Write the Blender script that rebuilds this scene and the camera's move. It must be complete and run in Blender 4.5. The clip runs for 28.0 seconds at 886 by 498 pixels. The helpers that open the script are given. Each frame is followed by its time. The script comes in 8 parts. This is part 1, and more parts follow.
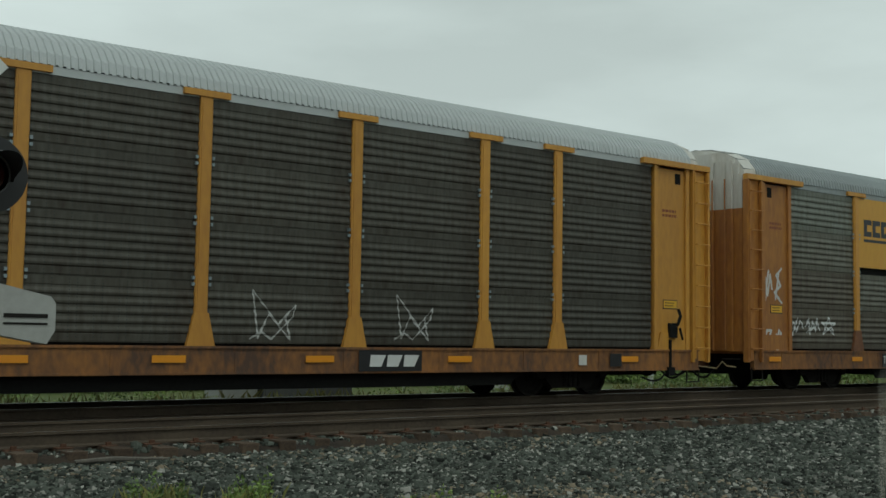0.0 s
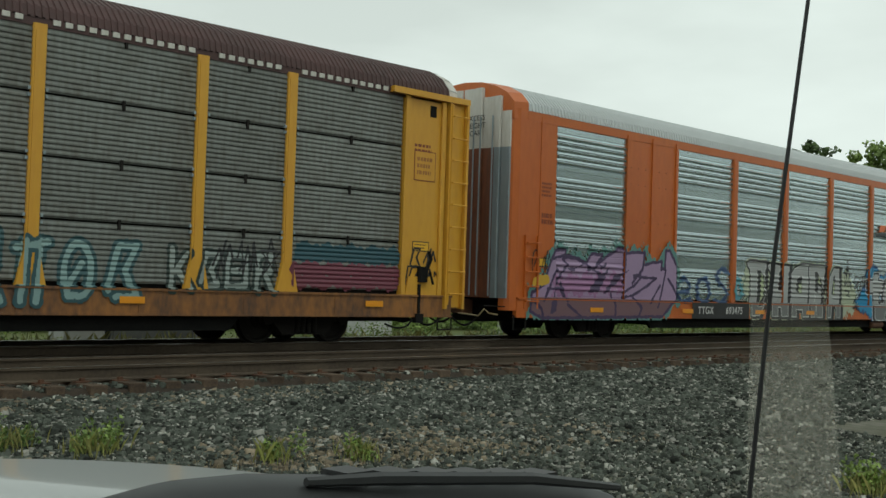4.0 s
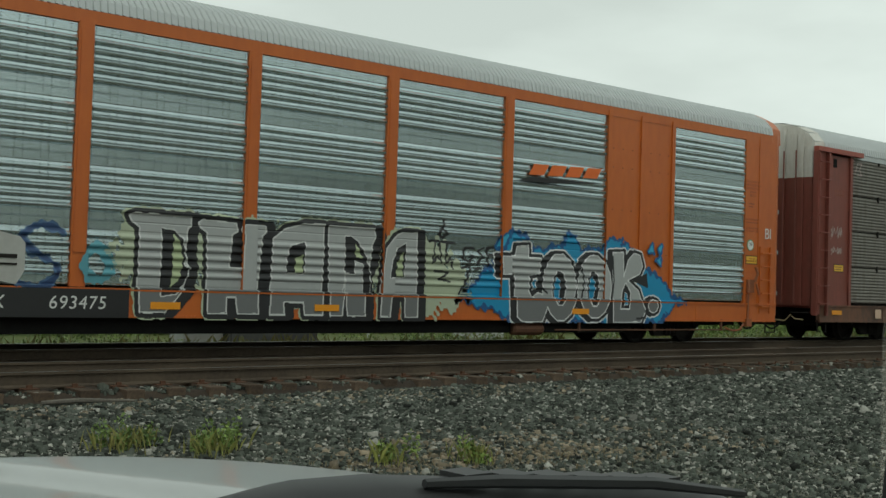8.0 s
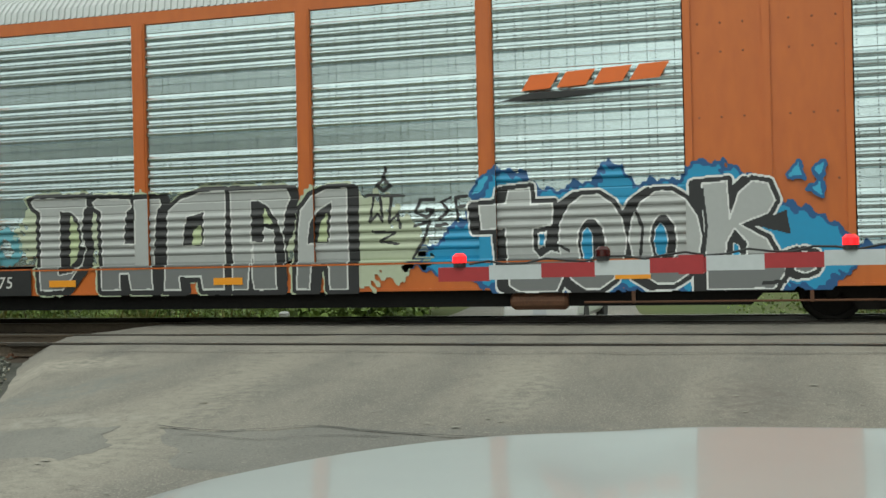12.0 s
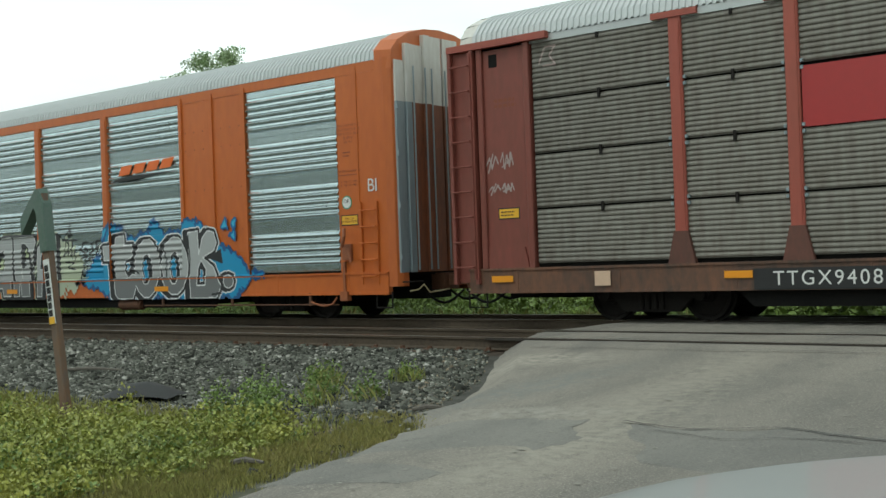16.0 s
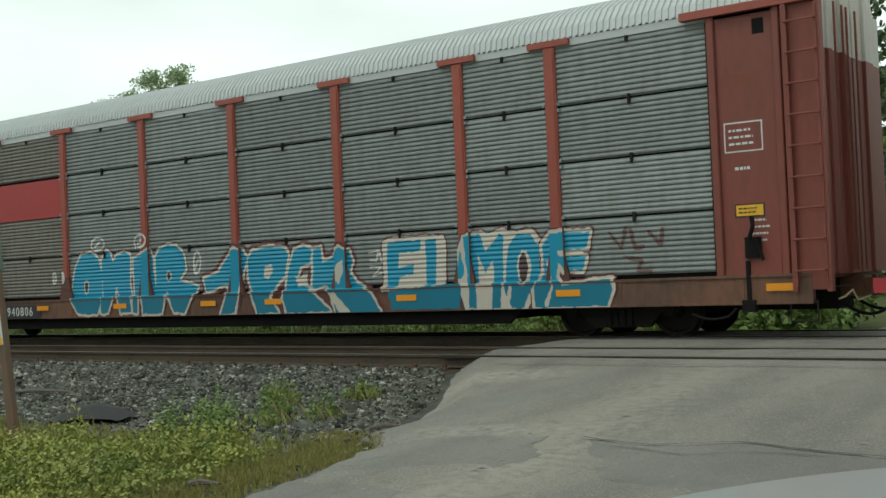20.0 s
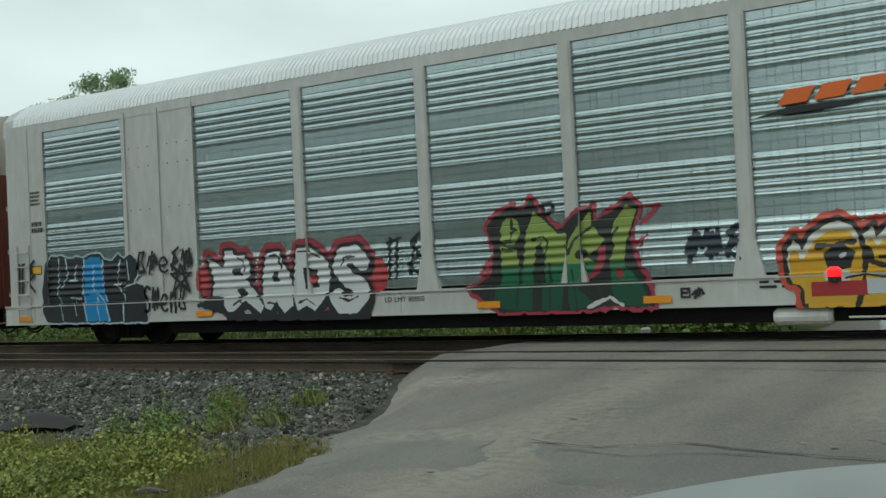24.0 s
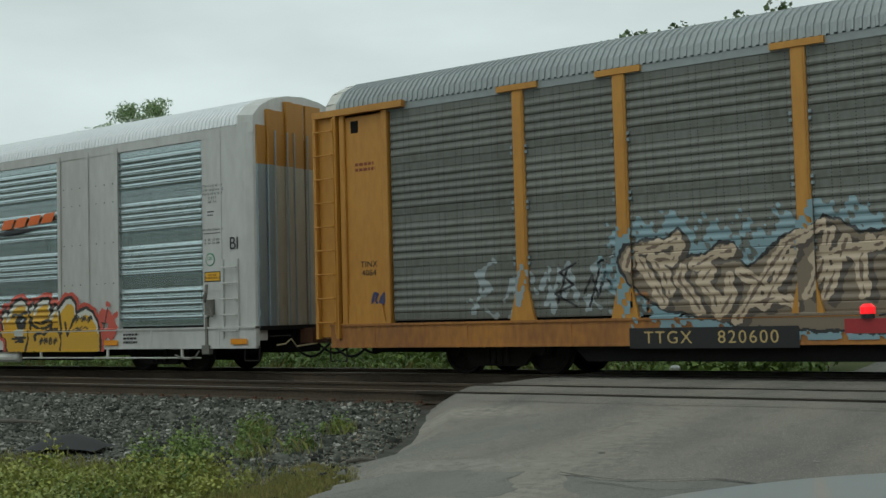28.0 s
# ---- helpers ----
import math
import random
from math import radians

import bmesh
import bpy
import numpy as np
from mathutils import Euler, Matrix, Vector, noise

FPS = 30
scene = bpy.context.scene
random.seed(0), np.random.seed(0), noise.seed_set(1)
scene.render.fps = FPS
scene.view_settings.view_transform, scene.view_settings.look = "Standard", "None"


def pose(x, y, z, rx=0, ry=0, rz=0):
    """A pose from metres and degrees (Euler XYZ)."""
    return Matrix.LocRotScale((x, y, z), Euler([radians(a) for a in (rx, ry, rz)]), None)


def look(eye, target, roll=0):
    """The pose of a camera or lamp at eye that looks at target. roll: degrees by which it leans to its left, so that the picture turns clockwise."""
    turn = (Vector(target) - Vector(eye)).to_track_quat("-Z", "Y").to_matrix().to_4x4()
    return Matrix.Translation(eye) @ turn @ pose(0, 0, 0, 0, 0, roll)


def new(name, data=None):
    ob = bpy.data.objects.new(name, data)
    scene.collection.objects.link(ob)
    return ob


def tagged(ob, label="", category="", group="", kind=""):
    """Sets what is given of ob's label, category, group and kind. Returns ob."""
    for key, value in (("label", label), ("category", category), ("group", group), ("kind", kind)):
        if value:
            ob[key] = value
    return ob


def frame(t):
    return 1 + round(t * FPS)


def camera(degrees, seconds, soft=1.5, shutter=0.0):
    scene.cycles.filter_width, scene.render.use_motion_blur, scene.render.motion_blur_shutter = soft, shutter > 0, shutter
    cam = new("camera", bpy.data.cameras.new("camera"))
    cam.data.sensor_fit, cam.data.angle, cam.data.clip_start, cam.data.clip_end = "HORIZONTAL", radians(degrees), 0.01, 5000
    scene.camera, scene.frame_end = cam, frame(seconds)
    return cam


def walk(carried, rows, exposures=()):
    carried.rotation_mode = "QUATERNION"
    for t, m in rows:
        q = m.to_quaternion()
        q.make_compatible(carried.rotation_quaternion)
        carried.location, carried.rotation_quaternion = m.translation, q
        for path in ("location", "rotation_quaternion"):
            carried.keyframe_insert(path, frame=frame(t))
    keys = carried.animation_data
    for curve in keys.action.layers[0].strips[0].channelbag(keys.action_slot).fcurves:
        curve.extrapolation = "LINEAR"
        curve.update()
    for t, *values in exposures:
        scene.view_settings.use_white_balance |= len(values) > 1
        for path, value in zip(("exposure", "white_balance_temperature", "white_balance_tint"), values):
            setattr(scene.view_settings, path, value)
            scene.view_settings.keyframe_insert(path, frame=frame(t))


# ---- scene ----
from collections import defaultdict

cam = camera(41.42, 28.0, soft=1.5)


def eye(x, y, z, yaw, pitch, roll):
    """A camera pose: yaw to the right of north, pitch up, roll as the camera leans to its left."""
    return pose(x, y, z) @ pose(0, 0, 0, 0, 0, -yaw) @ pose(0, 0, 0, 90 + pitch) @ pose(0, 0, 0, 0, 0, roll)


# seconds, place, yaw, pitch and roll of the camera held inside the waiting car
VIEW = [
    (0.00, 0.078, 0.131, 1.167, 38.69, 4.34, 0.83),
    (0.45, 0.014, 0.135, 1.170, 40.78, 3.51, 2.33),
    (1.00, -0.022, 0.132, 1.171, 40.57, 3.48, 1.90),
    (1.45, 0.000, 0.133, 1.182, 40.46, 3.01, 1.30),
    (2.00, 0.006, 0.128, 1.179, 42.44, 2.17, 1.06),
    (2.45, 0.012, 0.133, 1.170, 45.85, 1.68, 1.68),
    (4.45, 0.016, 0.137, 1.156, 45.88, 1.90, 1.84),
    (5.00, 0.016, 0.138, 1.160, 45.76, 1.96, 1.90),
    (5.45, 0.008, 0.142, 1.161, 45.39, 2.04, 2.04),
    (6.00, 0.005, 0.145, 1.151, 44.82, 2.05, 2.07),
    (6.45, -0.007, 0.148, 1.144, 44.34, 2.05, 2.11),
    (7.00, -0.039, 0.155, 1.147, 43.42, 2.02, 1.92),
    (7.45, -0.017, 0.149, 1.157, 42.44, 1.92, 1.77),
    (8.00, 0.022, 0.151, 1.153, 40.46, 1.86, 1.73),
    (8.45, 0.013, 0.121, 1.164, 36.87, 1.49, 1.57),
    (9.00, 0.025, 0.073, 1.174, 28.00, 1.05, 0.94),
    (9.45, 0.023, -0.011, 1.168, 16.43, 0.71, 0.26),
    (10.00, 0.064, 0.030, 1.170, 8.95, 0.40, 0.01),
    (10.45, 0.065, 0.045, 1.177, 3.25, 0.31, -0.44),
    (11.00, 0.074, 0.075, 1.154, -4.86, 0.11, -0.66),
    (11.45, 0.026, 0.058, 1.160, -11.04, 0.03, -0.93),
    (13.45, -0.037, -0.066, 1.138, -29.22, 0.20, -2.02),
    (14.00, -0.015, -0.124, 1.177, -32.77, 0.25, -2.00),
    (14.45, 0.009, -0.108, 1.199, -35.41, 0.31, -2.03),
    (15.00, 0.057, -0.144, 1.183, -37.56, 0.54, -1.58),
    (15.45, 0.042, -0.084, 1.183, -38.90, 0.55, -1.88),
    (16.00, 0.036, -0.053, 1.180, -39.29, 0.52, -2.03),
    (16.45, 0.033, -0.041, 1.188, -39.04, 0.48, -2.09),
    (17.00, 0.026, -0.058, 1.189, -38.33, 0.62, -2.10),
    (17.45, -0.006, -0.042, 1.189, -38.08, 0.77, -2.30),
    (18.00, -0.011, -0.016, 1.191, -37.86, 0.95, -2.50),
    (18.45, -0.009, -0.022, 1.198, -37.55, 1.05, -2.44),
    (19.00, -0.017, -0.023, 1.194, -37.22, 1.13, -2.51),
    (19.45, -0.061, -0.001, 1.172, -37.01, 1.27, -2.47),
    (20.00, -0.060, -0.015, 1.166, -36.89, 1.32, -2.42),
    (20.45, -0.021, -0.054, 1.171, -36.93, 1.41, -2.35),
    (22.45, -0.028, -0.074, 1.155, -35.26, 1.52, -2.37),
    (23.00, -0.033, -0.064, 1.172, -34.73, 1.51, -2.55),
    (23.45, -0.040, -0.064, 1.177, -34.35, 1.44, -2.63),
    (24.00, -0.034, -0.100, 1.183, -34.17, 1.39, -2.74),
    (24.45, -0.027, -0.106, 1.206, -34.20, 1.35, -2.58),
    (25.00, -0.022, -0.097, 1.201, -34.37, 1.42, -2.48),
    (25.45, -0.038, -0.087, 1.204, -34.50, 1.51, -2.34),
    (26.00, -0.035, -0.120, 1.186, -34.63, 1.73, -2.03),
    (26.45, -0.029, -0.119, 1.176, -34.92, 1.95, -1.86),
    (27.00, -0.035, -0.124, 1.163, -35.24, 2.23, -1.81),
    (27.45, -0.034, -0.121, 1.145, -35.49, 2.66, -1.68),
    (28.00, -0.031, -0.159, 1.132, -35.52, 3.17, -1.52),
]
EXPOSURES = [(0, -0.70, 6150, -5), (1, -0.64, 6150, -4), (2, -0.46, 6150, -4), (5, -0.36, 6500, -3), (8, -0.42, 6450, -4), (9, -0.42, 6450, -3), (10, -0.08, 6500, -2), (11, 0.13, 6550, -2), (14, 0.43, 6350, -3), (15, 0.30, 6250, -3), (16, 0.10, 6200, -3), (18, -0.02, 6250, -4),
             (20, -0.06, 6350, -4), (23, -0.33, 6100, -6), (24, -0.37, 6050, -5), (26, -0.42, 6100, -4), (28, -0.54, 6100, -3)]
walk(cam, [(t, eye(*v)) for t, *v in VIEW], EXPOSURES)

# ---- overcast daylight ----
world = bpy.data.worlds.new("sky")
scene.world = world
world.use_nodes = True
wn, wl = world.node_tree.nodes, world.node_tree.links
wn.clear()
sky = wn.new("ShaderNodeTexSky")
sky.sky_type, sky.sun_disc = "NISHITA", False
SUN_UP, SUN_TURN = 58, 205
sky.sun_elevation, sky.sun_rotation = radians(SUN_UP), radians(SUN_TURN)
sky.air_density, sky.dust_density = 1.0, 4.0
grey = wn.new("ShaderNodeHueSaturation")
grey.inputs["Saturation"].default_value = 0.12
wl.new(sky.outputs[0], grey.inputs["Color"])
place = wn.new("ShaderNodeTexCoord")
stretch = wn.new("ShaderNodeMapping")
stretch.inputs["Scale"].default_value = (1, 1, 3.2)
wl.new(place.outputs["Generated"], stretch.inputs[0])
cloud = wn.new("ShaderNodeTexNoise")
cloud.inputs["Scale"].default_value, cloud.inputs["Detail"].default_value = 2.2, 6
wl.new(stretch.outputs[0], cloud.inputs["Vector"])
veil = wn.new("ShaderNodeMapRange")
veil.inputs["From Min"].default_value, veil.inputs["From Max"].default_value = 0.3, 0.7
veil.inputs["To Min"].default_value, veil.inputs["To Max"].default_value = 0.8, 1.12
wl.new(cloud.outputs[0], veil.inputs[0])
deck = wn.new("ShaderNodeMix")
deck.data_type, deck.blend_type = "RGBA", "MIX"
deck.inputs["Factor"].default_value = 0.75
deck.inputs["B"].default_value = (9.2, 9.5, 9.4, 1)
wl.new(grey.outputs[0], deck.inputs["A"])
lit = wn.new("ShaderNodeVectorMath")
lit.operation = "SCALE"
wl.new(deck.outputs["Result"], lit.inputs[0])
wl.new(veil.outputs[0], lit.inputs["Scale"])
# the thin cloud is brightest low over the land and heavier overhead
high, low_glow = wn.new("ShaderNodeSeparateXYZ"), wn.new("ShaderNodeMapRange")
wl.new(place.outputs["Generated"], high.inputs[0])
wl.new(high.outputs["Z"], low_glow.inputs[0])
low_glow.inputs["From Min"].default_value, low_glow.inputs["From Max"].default_value = 0.0, 0.9
low_glow.inputs["To Min"].default_value, low_glow.inputs["To Max"].default_value = 1.22, 0.84
rise = wn.new("ShaderNodeVectorMath")
rise.operation = "SCALE"
wl.new(lit.outputs[0], rise.inputs[0])
wl.new(low_glow.outputs[0], rise.inputs["Scale"])
back = wn.new("ShaderNodeBackground")
back.inputs["Strength"].default_value = 0.125
wl.new(rise.outputs[0], back.inputs["Color"])
wout = wn.new("ShaderNodeOutputWorld")
wl.new(back.outputs[0], wout.inputs[0])

sun = new("sun", bpy.data.lights.new("sun", "SUN"))
sun.data.energy, sun.data.angle, sun.data.color = 0.7, radians(25), (1.0, 0.97, 0.93)
sun.matrix_world = look((0, 0, 30), (Vector((0, 0, 30)) - Vector((math.sin(radians(SUN_TURN)) * math.cos(radians(SUN_UP)), math.cos(radians(SUN_TURN)) * math.cos(radians(SUN_UP)), math.sin(radians(SUN_UP))))))


# ---- materials ----
MATS = {}


def surface(name, colour, rough=0.6, metal=0.0, second=None, scale=6.0, amount=0.5, streak=0.0, bump=0.0, bump_scale=40.0, island=0.0, random=0.0, coat=0.0, glow=0.0, dots=False, sheer=0.0):
    """A procedural surface: two colours mixed by noise at two scales, vertical streaks, relief."""
    if name in MATS:
        return MATS[name]
    m = MATS[name] = bpy.data.materials.new(name)
    m.use_nodes = True
    n, l = m.node_tree.nodes, m.node_tree.links
    b = n["Principled BSDF"]
    b.inputs["Roughness"].default_value, b.inputs["Metallic"].default_value = rough, metal
    b.inputs["Coat Weight"].default_value = coat
    b.inputs["Coat Roughness"].default_value = 0.06
    if rough >= 0.85:
        b.inputs["Specular IOR Level"].default_value = 0.15
    second = second or tuple(c * 0.7 for c in colour)
    tc = n.new("ShaderNodeTexCoord")
    big, fine = n.new("ShaderNodeTexNoise"), n.new("ShaderNodeTexNoise")
    big.inputs["Scale"].default_value, big.inputs["Detail"].default_value = scale * 0.25, 5
    fine.inputs["Scale"].default_value, fine.inputs["Detail"].default_value = scale * 4, 3
    mp = n.new("ShaderNodeMapping")
    mp.inputs["Scale"].default_value = (1, 1, 1) if not streak else (1, 1, streak)
    l.new(tc.outputs["Object"], mp.inputs[0])
    for t in (big, fine):
        l.new(mp.outputs[0], t.inputs["Vector"])
    mixn = n.new("ShaderNodeMath")
    mixn.operation = "MULTIPLY_ADD"
    mixn.inputs[1].default_value = 0.6
    half = n.new("ShaderNodeMath")
    half.operation = "MULTIPLY"
    half.inputs[1].default_value = 0.4
    l.new(fine.outputs[0], half.inputs[0])
    l.new(big.outputs[0], mixn.inputs[0])
    l.new(half.outputs[0], mixn.inputs[2])
    ramp = n.new("ShaderNodeMapRange")
    ramp.inputs["From Min"].default_value, ramp.inputs["From Max"].default_value = 0.36, 0.64
    ramp.inputs["To Min"].default_value, ramp.inputs["To Max"].default_value = 0, amount
    l.new(mixn.outputs[0], ramp.inputs[0])
    mix = n.new("ShaderNodeMix")
    mix.data_type = "RGBA"
    mix.inputs["A"].default_value, mix.inputs["B"].default_value = (*colour, 1), (*second, 1)
    l.new(ramp.outputs[0], mix.inputs["Factor"])
    out = mix.outputs["Result"]
    if island or random:
        if island:
            src = n.new("ShaderNodeNewGeometry").outputs["Random Per Island"]
        else:
            src = n.new("ShaderNodeObjectInfo").outputs["Random"]
        vary = n.new("ShaderNodeMapRange")
        k = island or random
        vary.inputs["To Min"].default_value, vary.inputs["To Max"].default_value = 1 - k, 1 + k
        l.new(src, vary.inputs[0])
        sc = n.new("ShaderNodeVectorMath")
        sc.operation = "SCALE"
        l.new(out, sc.inputs[0])
        l.new(vary.outputs[0], sc.inputs["Scale"])
        out = sc.outputs[0]
    if dots:
        # rows of punched holes in pairs, 3.4 cm apart
        sep = n.new("ShaderNodeSeparateXYZ")
        l.new(tc.outputs["Object"], sep.inputs[0])

        def wave(source, period, lo, hi):
            a = n.new("ShaderNodeMath")
            a.operation, a.inputs[1].default_value = "DIVIDE", period
            l.new(source, a.inputs[0])
            f = n.new("ShaderNodeMath")
            f.operation = "FRACT"
            l.new(a.outputs[0], f.inputs[0])
            g, h = n.new("ShaderNodeMath"), n.new("ShaderNodeMath")
            g.operation, g.inputs[1].default_value = "GREATER_THAN", lo
            h.operation, h.inputs[1].default_value = "LESS_THAN", hi
            l.new(f.outputs[0], g.inputs[0])
            l.new(f.outputs[0], h.inputs[0])
            p = n.new("ShaderNodeMath")
            p.operation = "MULTIPLY"
            l.new(g.outputs[0], p.inputs[0])
            l.new(h.outputs[0], p.inputs[1])
            return p.outputs[0]
        one, two, rows = wave(sep.outputs[0], 0.38, 0.28, 0.325), wave(sep.outputs[0], 0.38, 0.60, 0.645), wave(sep.outputs[2], 0.052, 0.27, 0.60)
        col = n.new("ShaderNodeMath")
        col.operation = "ADD"
        l.new(one, col.inputs[0])
        l.new(two, col.inputs[1])
        hole = n.new("ShaderNodeMath")
        hole.operation = "MULTIPLY"
        l.new(col.outputs[0], hole.inputs[0])
        l.new(rows, hole.inputs[1])
        dark = n.new("ShaderNodeMix")
        dark.data_type = "RGBA"
        dark.inputs["B"].default_value = (0.022, 0.025, 0.025, 1)
        l.new(hole.outputs[0], dark.inputs["Factor"])
        l.new(out, dark.inputs["A"])
        out = dark.outputs["Result"]
        less = n.new("ShaderNodeMath")
        less.operation, less.inputs[0].default_value = "SUBTRACT", metal
        l.new(hole.outputs[0], less.inputs[1])
        less.use_clamp = True
        l.new(less.outputs[0], b.inputs["Metallic"])
    l.new(out, b.inputs["Base Color"])
    if bump:
        bn, bp = n.new("ShaderNodeTexNoise"), n.new("ShaderNodeBump")
        bn.inputs["Scale"].default_value, bn.inputs["Detail"].default_value = bump_scale, 4
        l.new(tc.outputs["Object"], bn.inputs["Vector"])
        bp.inputs["Strength"].default_value, bp.inputs["Distance"].default_value = min(bump, 1), 0.01
        l.new(bn.outputs[0], bp.inputs["Height"])
        l.new(bp.outputs[0], b.inputs["Normal"])
    if glow:
        l.new(out, b.inputs["Emission Color"])
        b.inputs["Emission Strength"].default_value = glow
    if sheer:
        b.inputs["Transmission Weight"].default_value = sheer
    return m


def paint(colour, rough=0.45):
    """Sprayed or brushed paint of one colour, a little dusty."""
    return surface("paint_%02x%02x%02x_%d" % (*(int(c * 255) for c in colour), rough * 100), colour, rough, 0, tuple(c * 0.82 + 0.01 for c in colour), 3, 0.5)


ZINC = surface("galvanised_sheet", (0.56, 0.645, 0.655), 0.27, 0.95, (0.46, 0.54, 0.555), 1.2, 0.5, 0.3, 0.015, 12, random=0.07, dots=True)
ZINC_DULL = surface("weathered_galvanised_sheet", (0.20, 0.214, 0.20), 0.48, 0.4, (0.10, 0.092, 0.074), 3, 0.9, 0.3, 0.06, 30, random=0.12)
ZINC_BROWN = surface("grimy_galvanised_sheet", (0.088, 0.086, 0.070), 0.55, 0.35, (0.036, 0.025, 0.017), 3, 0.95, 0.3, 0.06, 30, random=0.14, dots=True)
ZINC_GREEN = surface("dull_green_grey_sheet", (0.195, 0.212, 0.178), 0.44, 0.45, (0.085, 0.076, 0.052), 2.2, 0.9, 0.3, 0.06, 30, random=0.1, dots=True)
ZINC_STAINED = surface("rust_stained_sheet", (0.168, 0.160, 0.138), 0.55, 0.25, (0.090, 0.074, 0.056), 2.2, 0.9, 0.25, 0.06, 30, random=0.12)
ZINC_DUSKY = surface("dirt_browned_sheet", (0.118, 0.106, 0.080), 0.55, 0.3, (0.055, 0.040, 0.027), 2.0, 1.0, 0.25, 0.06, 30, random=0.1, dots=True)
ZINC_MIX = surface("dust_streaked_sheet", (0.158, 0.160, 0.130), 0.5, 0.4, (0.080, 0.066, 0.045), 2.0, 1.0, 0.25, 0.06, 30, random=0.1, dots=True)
ZINC_GREY = surface("dusty_galvanised_sheet", (0.172, 0.177, 0.160), 0.58, 0.3, (0.104, 0.100, 0.084), 3, 0.8, 0.3, 0.06, 30, random=0.1, dots=True)
ZINC_WORN = surface("worn_galvanised_sheet", (0.206, 0.229, 0.224), 0.52, 0.3, (0.134, 0.134, 0.118), 1.6, 0.85, 0.3, 0.03, 30, random=0.13)
ROOF_PALE = surface("pale_roof_sheet", (0.50, 0.52, 0.52), 0.45, 0.3, (0.45, 0.47, 0.47), 2, 0.6)
ROOF_GREY = surface("grey_roof_sheet", (0.33, 0.36, 0.36), 0.5, 0.3, (0.25, 0.27, 0.27), 2, 0.7)
ROOF_MAROON = surface("rusty_maroon_roof_sheet", (0.085, 0.042, 0.04), 0.6, 0.1, (0.05, 0.03, 0.028), 2, 0.8)
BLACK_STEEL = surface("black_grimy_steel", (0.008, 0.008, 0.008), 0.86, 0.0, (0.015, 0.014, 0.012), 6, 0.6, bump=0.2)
DARK_STEEL = surface("dark_truck_steel", (0.026, 0.023, 0.021), 0.86, 0.1, (0.014, 0.013, 0.012), 8, 0.7, bump=0.3)
RUST = surface("rusty_steel", (0.14, 0.06, 0.03), 0.75, 0.2, (0.07, 0.035, 0.02), 9, 0.8, bump=0.3)


